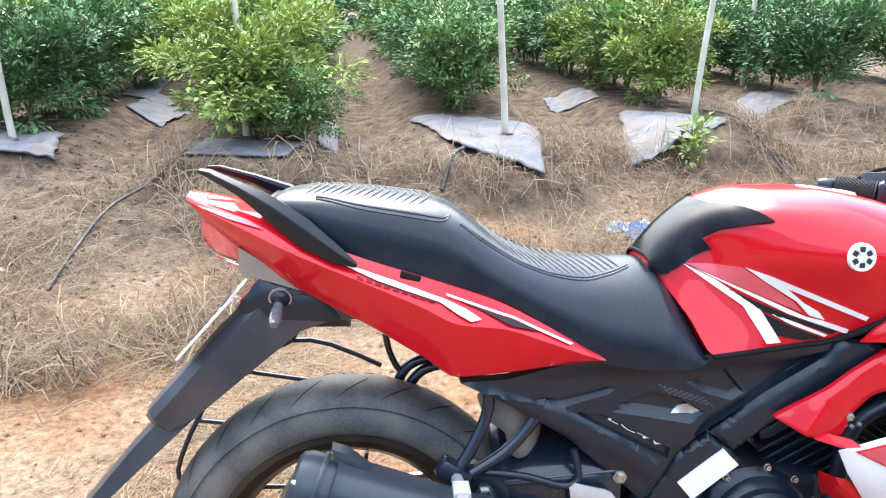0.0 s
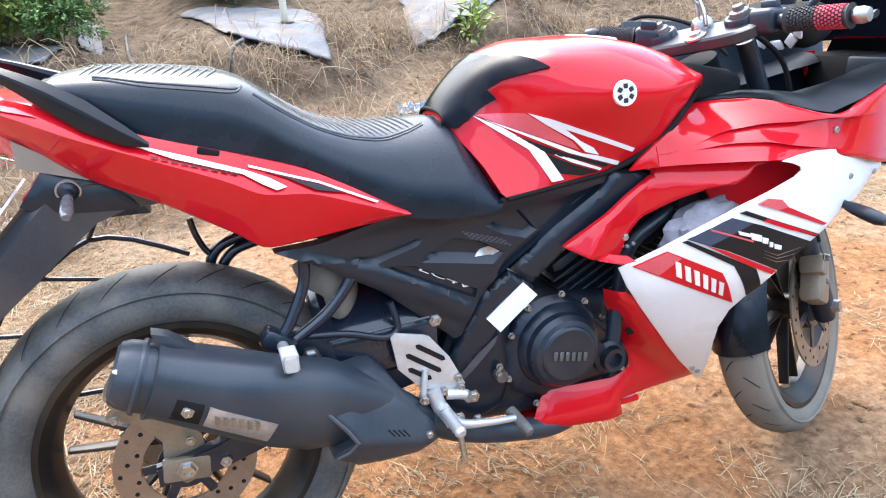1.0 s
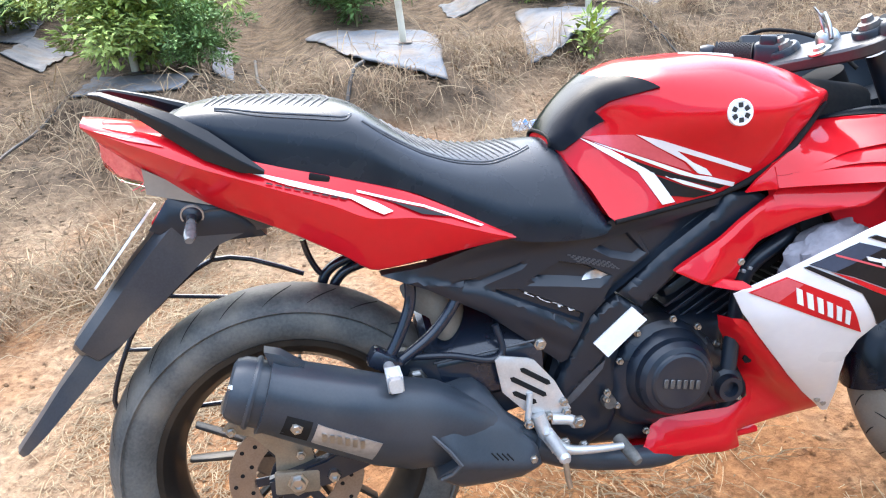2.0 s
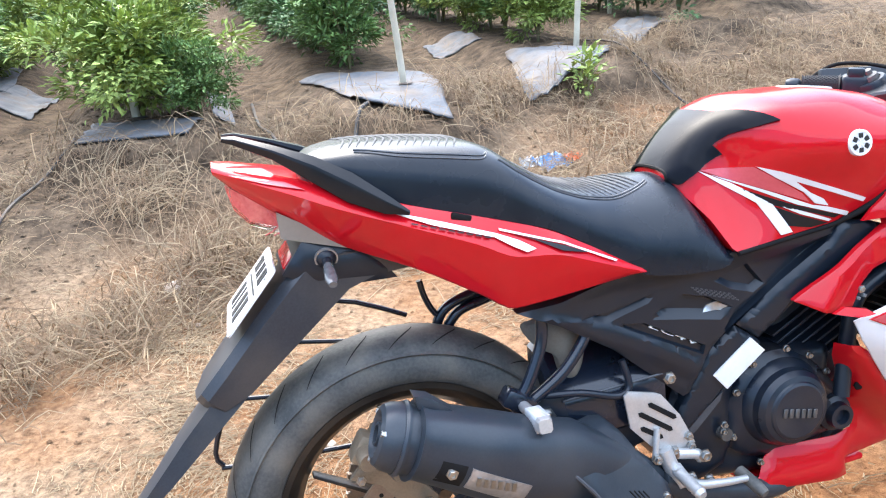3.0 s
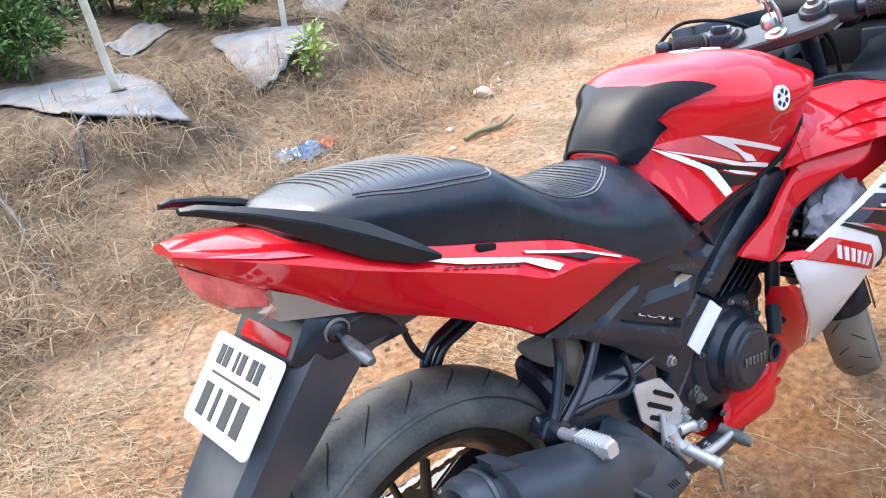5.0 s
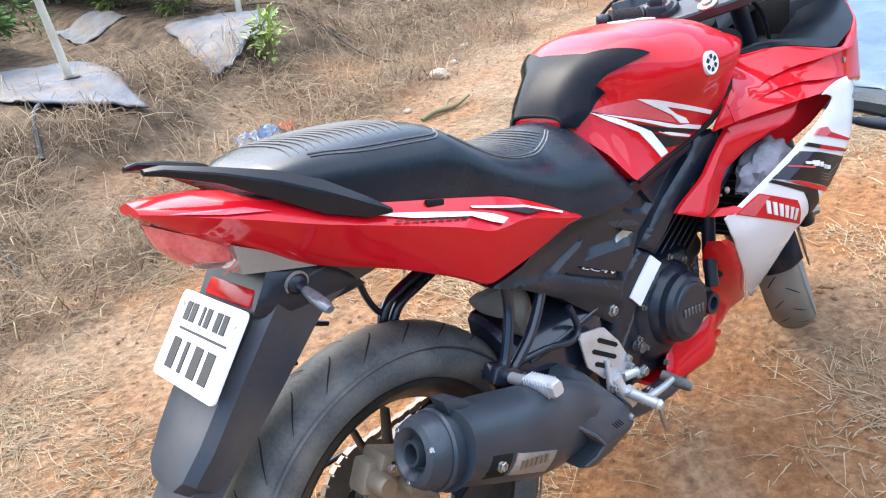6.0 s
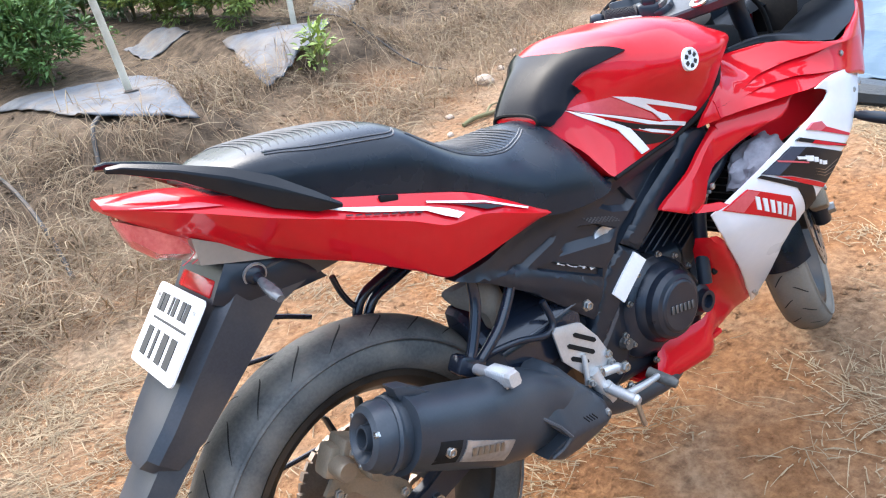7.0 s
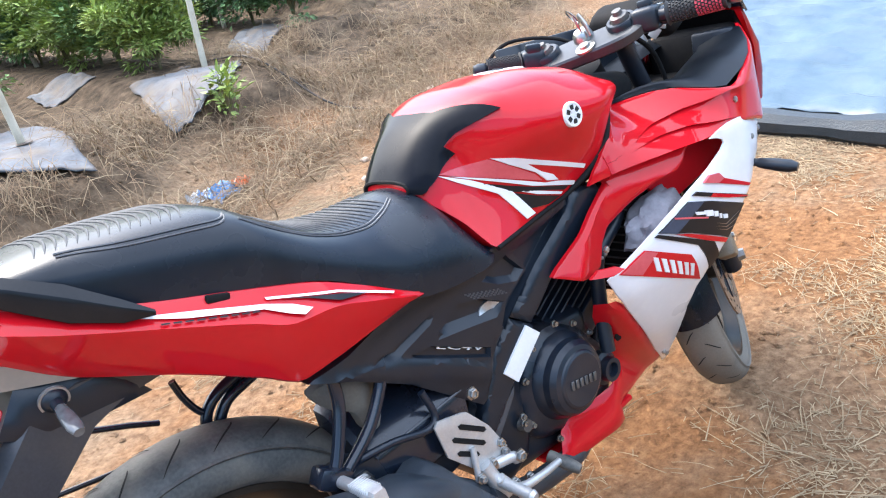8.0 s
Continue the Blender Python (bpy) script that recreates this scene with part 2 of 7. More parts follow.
def block(size, m, bm=None, bevel=0.004, segments=2, taper=1.0):
    """A box with rounded edges; taper narrows its +z end."""
    one = bmesh.new()
    bmesh.ops.create_cube(one, size=1.0)
    for v in one.verts:
        k = taper if v.co.z > 0 else 1.0
        v.co = Vector((v.co.x * size[0] * k, v.co.y * size[1] * k, v.co.z * size[2]))
    if bevel:
        bmesh.ops.bevel(one, geom=one.edges[:], offset=bevel, segments=segments, affect="EDGES", profile=0.5)
    one.transform(m)
    if bm is None:
        return one
    return merge(bm, one)


def merge(bm, other):
    me = bpy.data.meshes.new("tmp")
    other.to_mesh(me)
    other.free()
    bm.from_mesh(me)
    bpy.data.meshes.remove(me)
    return bm


def mirrored(bm):
    other = bm.copy()
    for v in other.verts:
        v.co.y = -v.co.y
    bmesh.ops.reverse_faces(other, faces=other.faces[:])
    return other


def panel(outline, depth, thick=0.006, edge=0.006, step=0.014, curve=0, loops=()):
    """A shell whose outline is given in x and z, bent to y = depth(x, z), with rounded rims and real thickness towards +y."""
    line = [Vector((x, z)) for x, z in outline]
    if curve:
        line = [Vector((p.x, p.y)) for p in smooth_line([(x, z, 0) for x, z in outline], curve, closed=True)]
    dense = []
    for a, b in zip(line, line[1:] + line[:1]):
        n = max(1, int((b - a).length / step))
        dense += [a.lerp(b, k / n) for k in range(n)]
    xs, zs = [p.x for p in dense], [p.y for p in dense]
    ring = np.array([(p.x, p.y) for p in dense])
    nxt = np.roll(ring, -1, 0)

    def inside(x, z):
        cross = ((ring[:, 1] > z) != (nxt[:, 1] > z))
        with np.errstate(divide="ignore", invalid="ignore"):
            at = (nxt[:, 0] - ring[:, 0]) * (z - ring[:, 1]) / (nxt[:, 1] - ring[:, 1]) + ring[:, 0]
        return bool((cross & (x < at)).sum() % 2)

    def rim(x, z):
        d = nxt - ring
        t = np.clip(((np.array((x, z)) - ring) * d).sum(1) / np.maximum((d * d).sum(1), 1e-12), 0, 1)
        return float(np.sqrt((((ring + t[:, None] * d) - (x, z)) ** 2).sum(1)).min())

    inner, bonds = [], []
    for loop in loops:
        first, mesh_loop = len(dense) + len(inner), []
        for a, b in zip(loop, loop[1:] + loop[:1]):
            a, b = Vector(a), Vector(b)
            m = max(1, int((b - a).length / (step * 1.5)))
            mesh_loop += [a.lerp(b, k / m) for k in range(m)]
        inner += mesh_loop
        bonds += [(first + k, first + (k + 1) % len(mesh_loop)) for k in range(len(mesh_loop))]
    kept = np.array([(q.x, q.y) for q in inner]) if inner else None
    for x in np.arange(min(xs) + step * 0.5, max(xs), step):
        for z in np.arange(min(zs) + step * 0.5, max(zs), step):
            if inside(x, z) and rim(x, z) > step * 0.45 and (kept is None or np.abs(kept - (x, z)).sum(1).min() > step * 0.5):
                inner.append(Vector((float(x), float(z))))
    pts = dense + inner
    n = len(dense)
    verts, _, faces, _, _, _ = delaunay_2d_cdt(pts, [(i, (i + 1) % n) for i in range(n)] + bonds, [list(range(n))], 1, 1e-7)
    bm = bmesh.new()
    front, back = [], []
    for p in verts:
        d = rim(p.x, p.y)
        drop = 0.0
        if edge and d < edge:
            drop = edge * (1 - math.sqrt(max(0.0, 1 - (1 - d / edge) ** 2))) * 0.7
        y = depth(p.x, p.y)
        front.append(bm.verts.new((p.x, y + drop, p.y)))
        back.append(bm.verts.new((p.x, y + max(thick, drop + 0.0005), p.y)))
    used = {}
    for f in faces:
        bm.faces.new([front[i] for i in f])
        bm.faces.new([back[i] for i in reversed(f)])
        for a, b in zip(f, f[1:] + f[:1]):
            used[(a, b)] = 1
    for a, b in list(used):
        if (b, a) not in used:
            bm.faces.new((front[b], front[a], back[a], back[b]))
    return bm


def skin(outline, place, up, thick=0.003, step=0.010):
    """A thin solid pad laid on a curved surface: outline in the surface's own two coordinates, place(u, v, height) gives the spot."""
    line = [Vector(q) for q in outline]
    dense = []
    for a, b in zip(line, line[1:] + line[:1]):
        n = max(1, int((b - a).length / step))
        dense += [a.lerp(b, k / n) for k in range(n)]
    ring = np.array([tuple(p) for p in dense])
    nxt = np.roll(ring, -1, 0)
    inner = []
    for x in np.arange(ring[:, 0].min() + step / 2, ring[:, 0].max(), step):
        for y in np.arange(ring[:, 1].min() + step / 2, ring[:, 1].max(), step):
            side = (ring[:, 1] > y) != (nxt[:, 1] > y)
            with np.errstate(divide="ignore", invalid="ignore"):
                at = (nxt[:, 0] - ring[:, 0]) * (y - ring[:, 1]) / (nxt[:, 1] - ring[:, 1]) + ring[:, 0]
            if (side & (x < at)).sum() % 2 and np.hypot(ring[:, 0] - x, ring[:, 1] - y).min() > step * 0.5:
                inner.append(Vector((float(x), float(y))))
    n = len(dense)
    verts, _, faces, _, _, _ = delaunay_2d_cdt(dense + inner, [(i, (i + 1) % n) for i in range(n)], [list(range(n))], 1, 1e-7)
    bm = bmesh.new()
    front = [bm.verts.new(place(p.x, p.y, up)) for p in verts]
    back = [bm.verts.new(place(p.x, p.y, up - thick)) for p in verts]
    used = set()
    for f in faces:
        bm.faces.new([front[i] for i in f])
        bm.faces.new([back[i] for i in reversed(f)])
        used.update(zip(f, f[1:] + f[:1]))
    for a, b in sorted(used):
        if (b, a) not in used:
            bm.faces.new((front[b], front[a], back[a], back[b]))
    return bm


def lettering(text, size, m, depth=0.0008):
    """Raised letters in the built-in font, standing on the pose m."""
    curve = bpy.data.curves.new("letters", "FONT")
    curve.body, curve.size, curve.extrude, curve.resolution_u = text, size, depth, 3
    curve.align_x, curve.align_y, curve.shear = "CENTER", "CENTER", 0.25
    ob = new("letters", curve)
    me = bpy.data.meshes.new_from_object(ob.evaluated_get(bpy.context.evaluated_depsgraph_get()))
    bpy.data.objects.remove(ob)
    bpy.data.curves.remove(curve)
    bm = bmesh.new()
    bm.from_mesh(me)
    bpy.data.meshes.remove(me)
    bm.transform(m)
    return bm


def ring_of(x, top, low, half, sharp_y, sharp_z, n=11):
    """Half-round closed section of a saddle or tank at x."""
    out = []
    for k in range(-n, n + 1):
        a = abs(k) / n * math.pi / 2
        y = half * math.sin(a) ** sharp_y * (1 if k > 0 else -1)
        out.append((x, y, low + (top - low) * max(0.0, math.cos(a)) ** sharp_z))
    return out


# ---- the motorcycle, built upright along x and then leaned onto its stand ----
LEAN = -8.0
AXLE_R = Vector((0.0, 0.0, 0.296))
AXLE_F = Vector((1.298, 0.0, 0.276))
moto = tagged(new("motorcycle"), "red, white and black sport motorcycle leaning on its side stand", "motorcycle")
moto.matrix_world = pose(0, 0, 0, LEAN, 0, 0)
Y_AXIS = pose(0, 0, 0, 90, 0, 0)


def along(a, b):
    """The pose whose z axis runs from a to b, at a."""
    a, b = Vector(a), Vector(b)
    return Matrix.Translation(a) @ (b - a).to_track_quat("Z", "Y").to_matrix().to_4x4()


def bolt(at, r=0.008, h=0.008, parent=None, way=(0, -1, 0), material="chrome", name="bolt"):
    r, h = r * 0.8, h * 0.7
    m = along(at, Vector(at) + Vector(way))
    bm = lathe([(0.0005, h * 0.6), (r * 0.5, h * 0.6), (r * 0.55, h), (r * 0.92, h), (r, h * 0.85), (r, 0.001), (r * 1.35, 0.0005), (r * 1.35, -0.003), (0.0005, -0.003)], m, sides=6)
    return part(name, bm, M[material], parent or moto, sharp=25)


# wheels
def wheel(axle, outer, width, bead, spoke_twist, name, label, rubber="rubber"):
    """Tyre, rim, paired spokes and hub round an axle along y."""
    m = Matrix.Translation(axle) @ Y_AXIS
    hub = part(name, lathe([(0.012, -0.075), (0.03, -0.072), (0.036, -0.05), (0.03, -0.02), (0.03, 0.02), (0.036, 0.05), (0.03, 0.072), (0.012, 0.075)], m, sides=24), M["rim"], moto, label)
    w = width / 2
    prof = []
    for k in range(0, 25):
        a = -math.pi * 0.62 + k / 24 * math.pi * 1.24
        r = bead + 0.012 + (outer - bead - 0.012) * (max(0.0, math.cos(a * 0.80)) ** 0.62)
        prof.append((r, w * math.sin(max(-1.35, min(1.35, a * 0.82))) * 1.02))
    prof = [(bead - 0.012, -w * 0.62), (bead + 0.002, -w * 0.70)] + prof + [(bead + 0.002, w * 0.70), (bead - 0.012, w * 0.62)]
    part("tyre", lathe(prof, m, sides=96, closed=True), M[rubber], hub, "dusty black rubber tyre", sharp=60)
    # raised rib where the side wall meets the tread
    for s in (-1, 1):
        rib = [(outer - 0.030, s * w * 1.0), (outer - 0.027, s * (w * 1.0 + 0.003)), (outer - 0.024, s * w * 0.985)]
        part("sidewall_rib", lathe(rib, m, sides=96, closed=True), M[rubber], hub)
    rw = w * 0.66
    rim = [(bead + 0.004, -rw - 0.008), (bead + 0.004, -rw), (bead - 0.012, -rw + 0.006), (bead - 0.018, -rw + 0.016), (bead - 0.028, -0.014),
           (bead - 0.028, 0.014), (bead - 0.018, rw - 0.016), (bead - 0.012, rw - 0.006), (bead + 0.004, rw), (bead + 0.004, rw + 0.008),
           (bead - 0.006, rw + 0.008), (bead - 0.022, rw - 0.006), (bead - 0.026, rw - 0.014), (bead - 0.038, 0.010), (bead - 0.038, -0.010),
           (bead - 0.026, -rw + 0.014), (bead - 0.022, -rw + 0.006), (bead - 0.006, -rw - 0.008)]
    part("rim", lathe(rim, m, sides=96, closed=True), M["rim"], hub, "black cast rim browned with dust")
    for k in range(5):
        for d in (-7.5, 7.5):
            a, b = radians(k * 72 + spoke_twist + d * 0.5), radians(k * 72 + spoke_twist + d * 1.4)
            p = axle + Vector((math.cos(a) * 0.03, 0.0, math.sin(a) * 0.03))
            q = axle + Vector((math.cos(b) * (bead - 0.045), 0.0, math.sin(b) * (bead - 0.045)))
            mm = along(p, q)
            spin = mm.to_3x3().inverted() @ Vector((0, 1, 0))
            mm = mm @ Matrix.Rotation(math.atan2(spin.y, spin.x), 4, "Z")
            length = (q - p).length
            sp = block((0.030, 0.009, length), mm @ Matrix.Translation((0, 0, length / 2)), bevel=0.003, taper=0.72)
            part("spoke", sp, M["rim"], hub)
    return hub


rear = wheel(AXLE_R, 0.311, 0.128, 0.226, 18, "rear_wheel", "rear wheel with black cast rim and wide dusty tyre")
front = wheel(AXLE_F, 0.280, 0.092, 0.220, 50, "front_wheel", "front wheel with black cast rim and dusty tyre", "rubber_pale")


def grooves(axle, outer, width, count, parent):
    """Slanted strips both ways across the crown, painted dark for the tread's shaded cuts."""
    bm = bmesh.new()
    for k in range(count):
        for s in (-1, 1):
            a0 = 2 * math.pi * (k + (0.5 if s > 0 else 0.0)) / count
            line = []
            for j in range(7):
                u = j / 6
                y = s * width * (0.06 + 0.36 * u)
                a = a0 + 0.16 * u ** 1.4
                r = outer + 0.0006 - (outer * 0.085) * (abs(y) / (width / 2)) ** 2.6
                wide = 0.0022 * math.sin(math.pi * min(0.95, 0.12 + 0.8 * u)) / r
                line.append((a, r, y, wide))
            prev = None
            for a, r, y, wd in line:
                pair = [bm.verts.new(axle + Vector((math.cos(a + e * wd) * r, y, math.sin(a + e * wd) * r))) for e in (-1, 1)]
                if prev:
                    bm.faces.new((prev[0], prev[1], pair[1], pair[0]))
                prev = pair
    tagged(part("groove_shade_strip", bm, M["groove"], parent), kind="stuff")


grooves(AXLE_R, 0.3115, 0.128, 26, rear)
grooves(AXLE_F, 0.2805, 0.092, 24, front)


def brake_disc(axle, y, r0, r1, parent, twist=0.0):
    m = Matrix.Translation(axle + Vector((0, y, 0))) @ Y_AXIS
    d = part("brake_disc", lathe([(r0, -0.002), (r1, -0.002), (r1, 0.002), (r0, 0.002)], m, sides=64, closed=True), M["disc"], parent, "drilled steel brake disc brown with rust")
    # dark studs painted for the shade of the drilled holes
    holes = bmesh.new()
    for k in range(30):
        a = 2 * math.pi * k / 30 + twist
        r = (r0 + r1) / 2 + (0.012 if k % 3 == 0 else (-0.012 if k % 3 == 1 else 0.0))
        lathe([(0.0005, -0.0026), (0.0038, -0.0026), (0.0038, 0.0026), (0.0005, 0.0026)], m @ Matrix.Translation((math.cos(a) * r, math.sin(a) * r, 0)), holes, sides=8)
    tagged(part("drilled_hole", holes, M["dark"], d), kind="stuff")
    for k in range(6):
        a = 2 * math.pi * k / 6 + twist
        part("carrier_arm", block((r0 - 0.03, 0.016, 0.004), m @ Matrix.Rotation(a, 4, "Z") @ Matrix.Translation(((r0 + 0.03) / 2 + 0.004, 0, 0)), bevel=0.001, segments=1), M["engine"], d)
    part("disc_carrier", lathe([(0.02, -0.002), (0.045, -0.002), (0.045, 0.003), (0.02, 0.003)], m, sides=32, closed=True), M["engine"], d)
    return d


brake_disc(AXLE_R, -0.082, 0.068, 0.112, rear)
brake_disc(AXLE_F, -0.066, 0.092, 0.132, front, 0.2)

# rear caliper below the muffler, sprocket and chain on the far side
CALM = pose(-0.052, -0.088, 0.438, 0, 32, 0)
cal = block((0.092, 0.040, 0.050), CALM, bevel=0.008, segments=2)
block((0.060, 0.052, 0.034), CALM @ Matrix.Translation((0.0, -0.004, 0.022)), cal, bevel=0.006)
for dx in (-0.030, 0.030):
    lathe([(0.0005, 0.034), (0.014, 0.034), (0.017, 0.028), (0.017, 0.0), (0.0005, 0.0)], CALM @ Matrix.Translation((dx * 0.9, -0.016, -0.002)) @ Matrix.Rotation(math.pi / 2, 4, "X"), cal, sides=18)
cal = part("rear_caliper", cal, M["caliper"], moto, "dusty gold-grey rear brake caliper")
part("caliper_bracket", panel([(-0.105, 0.405), (-0.080, 0.430), (-0.02, 0.405), (0.03, 0.345), (0.035, 0.275), (-0.005, 0.262), (-0.035, 0.29), (-0.03, 0.345), (-0.06, 0.385)], lambda x, z: -0.094, thick=0.012, edge=0.004), M["caliper"], cal)
# dark bar painted on for the slot's shade
part("caliper_slot", block((0.030, 0.006, 0.010), CALM @ Matrix.Translation((0.0, -0.029, 0.024)), bevel=0.002), M["dark"], cal)
for q in ((-0.090, -0.108, 0.408), (-0.012, -0.112, 0.430), (-0.052, -0.118, 0.462), (0.012, -0.108, 0.345)):
    bolt(q, 0.0075, 0.008, parent=cal)
part("axle_adjuster", block((0.075, 0.012, 0.042), pose(0.0, -0.105, 0.298, 0, 6, 0), bevel=0.005), M["caliper"], moto, "dusty alloy axle adjuster plate")
bolt((0.0, -0.112, 0.298), 0.016, 0.014)
sprocket = lathe([(0.055, -0.004), (0.098, -0.003), (0.098, 0.003), (0.055, 0.004)], Matrix.Translation(AXLE_R + Vector((0, 0.062, 0))) @ Y_AXIS, sides=84, closed=True)
for v in sprocket.verts:
    r = (v.co - AXLE_R - Vector((0, 0.062, 0))).length
    if r > 0.09:
        a = math.atan2(v.co.z - AXLE_R.z, v.co.x)
        v.co = Vector((AXLE_R.x + (v.co.x - AXLE_R.x) * (1 + 0.045 * math.sin(a * 42)), v.co.y, AXLE_R.z + (v.co.z - AXLE_R.z) * (1 + 0.045 * math.sin(a * 42))))
part("sprocket", sprocket, M["disc"], rear, "brown toothed rear sprocket")
chain = bmesh.new()
path = [Vector((0.5 + 0.034 * math.cos(a), 0.062, 0.37 + 0.034 * math.sin(a))) for a in np.linspace(-1.6, 1.6, 9)]
path += [Vector((0.0 + 0.1 * math.cos(a), 0.062, 0.296 + 0.1 * math.sin(a))) for a in np.linspace(1.75, 4.6, 17)]
links = []
for a, b in zip(path, path[1:] + path[:1]):
    n = max(1, round((b - a).length / 0.0135))
    links += [(a.lerp(b, k / n), (b - a).normalized()) for k in range(n)]
for k, (p, way) in enumerate(links):
    ang = math.degrees(math.atan2(way.z, way.x))
    block((0.0145, 0.008 if k % 2 else 0.013, 0.010), Matrix.Translation(p) @ pose(0, 0, 0, 0, -ang, 0), chain, bevel=0.0)
tagged(part("chain", chain, M["disc"], moto, "dusty drive chain"), kind="stuff")

# swing arm, its mounting plate and the exposed tubes above it
arm = bmesh.new()
for s in (-1, 1):
    loft([[(x, s * (y + dy * e[0]), z + dz * e[1]) for e in ((-1, -1), (-1, 1), (1, 1), (1, -1))] for x, y, z, dy, dz in
          ((-0.045, 0.098, 0.292, 0.010, 0.018), (0.05, 0.098, 0.305, 0.012, 0.024), (0.2, 0.10, 0.36, 0.013, 0.034), (0.42, 0.10, 0.405, 0.014, 0.042))], arm)
block((0.10, 0.21, 0.07), pose(0.37, 0, 0.40, 0, 8, 0), arm, bevel=0.012)
bmesh.ops.bevel(arm, geom=[e for e in arm.edges if e.calc_length() > 0.05], offset=0.004, segments=2, affect="EDGES")
part("swing_arm", arm, M["engine"], moto)
hanger = panel([(0.155, 0.50), (0.205, 0.500), (0.250, 0.475), (0.265, 0.43), (0.250, 0.392), (0.215, 0.40), (0.17, 0.445)], lambda x, z: -0.124, thick=0.02, edge=0.008)
hanger = part("silencer_hanger", hanger, M["engine"], moto)
bolt((0.214, -0.128, 0.452), 0.016, 0.016, hanger)
bolt((0.06, -0.105, 0.30), 0.013, 0.02, hanger)
gap_cover = loft([[(x, y * w, z + dz) for y, z in ((-0.108, 0.388), (-0.119, 0.400), (-0.121, 0.462), (-0.117, 0.474), (-0.104, 0.486), (-0.060, 0.520), (-0.030, 0.535), (0.0, 0.538), (0.0, 0.388))]
                  for x, w, dz in ((0.236, 0.93, -0.010), (0.246, 1.0, -0.002), (0.31, 1.02, 0.0), (0.38, 1.02, 0.004), (0.430, 1.0, 0.006))])
gap_cover = part("swing_arm_cover", gap_cover, M["gloss_black"], moto, "smooth black cover over the swing arm, blue painted in for sky", sharp=32)
part("cover_seam", tube([(x, -0.1225, z) for x, z in ((0.246, 0.470), (0.30, 0.473), (0.36, 0.476), (0.425, 0.480))], 0.0022, steps=3, sides=6), M["ridge"], gap_cover)
shield = panel([(0.215, 0.585), (0.25, 0.60), (0.30, 0.575), (0.315, 0.53), (0.285, 0.50), (0.26, 0.505), (0.25, 0.54), (0.225, 0.555)], lambda x, z: -0.112 + 2.0 * (x - 0.265) ** 2 * 8, thick=0.03, edge=0.012, curve=4)
part("inner_mudguard", shield, M["rubber_pale"], moto, "dusty curved inner mudguard")
for pts, r in ((((0.222, -0.125, 0.62), (0.215, -0.128, 0.575), (0.183, -0.135, 0.515), (0.158, -0.138, 0.49)), 0.0095),
               (((0.297, -0.125, 0.59), (0.285, -0.128, 0.566), (0.245, -0.134, 0.525), (0.19, -0.138, 0.492)), 0.0095)):
    part("subframe_tube", tube(pts, r), M["gloss_black"], moto)
part("tube_joint", block((0.055, 0.035, 0.032), pose(0.165, -0.137, 0.497, 0, 35, 0), bevel=0.008), M["gloss_black"], moto)
part("hose", tube(((0.20, -0.135, 0.495), (0.27, -0.14, 0.487), (0.335, -0.135, 0.465), (0.36, -0.13, 0.475), (0.352, -0.125, 0.52)), 0.006), M["engine"], moto)
# passenger foot peg, folded up
PEG = along((0.171, -0.180, 0.494), (0.168, -0.252, 0.503))
part("peg_stem", tube(((0.168, -0.140, 0.494), (0.171, -0.184, 0.494)), 0.009, steps=1), M["alloy"], moto)
peg = loft([[PEG @ Vector((a * w, b * w2, h)) for a, b in ((-1, -0.6), (-0.7, -1), (0.7, -1), (1, -0.6), (1, 0.6), (0.7, 1), (-0.7, 1), (-1, 0.6))]
            for h, w, w2 in ((0.0, 0.007, 0.006), (0.006, 0.0105, 0.011), (0.064, 0.0115, 0.0125), (0.070, 0.010, 0.010))])
peg = part("passenger_foot_peg", peg, M["alloy"], moto, "ribbed aluminium passenger foot peg", sharp=30)
for k in range(9):
    part("peg_rib", block((0.0240, 0.0255, 0.0026), PEG @ Matrix.Translation((0, 0, 0.011 + 0.0058 * k)), bevel=0.0008, segments=1), M["alloy"], peg)

# silencer: shield, ringed end cap, badge plate and the pipe ahead of it
MUF = [(-0.022, -0.212, 0.509, 0.060, 0.059), (-0.012, -0.212, 0.506, 0.057, 0.056), (0.06, -0.210, 0.471, 0.060, 0.064), (0.15, -0.200, 0.424, 0.054, 0.073),
       (0.21, -0.182, 0.396, 0.050, 0.077), (0.26, -0.172, 0.374, 0.050, 0.064), (0.33, -0.154, 0.340, 0.036, 0.044), (0.385, -0.140, 0.310, 0.020, 0.026), (0.41, -0.140, 0.295, 0.018, 0.020)]


def muffler_ring(x, y, z, ry, rz, n=32, tilt=0.42):
    out = []
    for k in range(n):
        a = 2 * math.pi * k / n
        c, s = math.cos(a), math.sin(a)
        p = 1.2 if c < 0 and s < 0 else 0.78
        u, v = ry * abs(c) ** p * (1 if c > 0 else -1), rz * abs(s) ** p * (1 if s > 0 else -1)
        out.append((x + v * tilt * 0.9, y + u, z + v * 0.9))
    return out


muf = part("muffler", loft([muffler_ring(*r) for r in MUF]), M["muffler"], moto, "scuffed matt black muffler with angular shield", sharp=30)
axis = along((-0.022, -0.206, 0.509), (-0.067, -0.203, 0.528))
part("end_ring", lathe([(0.046, 0.0), (0.0535, 0.0), (0.0545, 0.004), (0.052, 0.008), (0.046, 0.008)], axis @ Matrix.Translation((0, 0, 0.012)), sides=40, closed=True), M["muffler"], muf)
part("end_cap", lathe([(0.049, -0.01), (0.050, 0.024), (0.0485, 0.036), (0.043, 0.047), (0.034, 0.051), (0.029, 0.047), (0.022, 0.036), (0.019, 0.036), (0.017, 0.050), (0.0130, 0.050), (0.0125, 0.02), (0.0005, 0.02)], axis, sides=40), M["muffler"], muf)
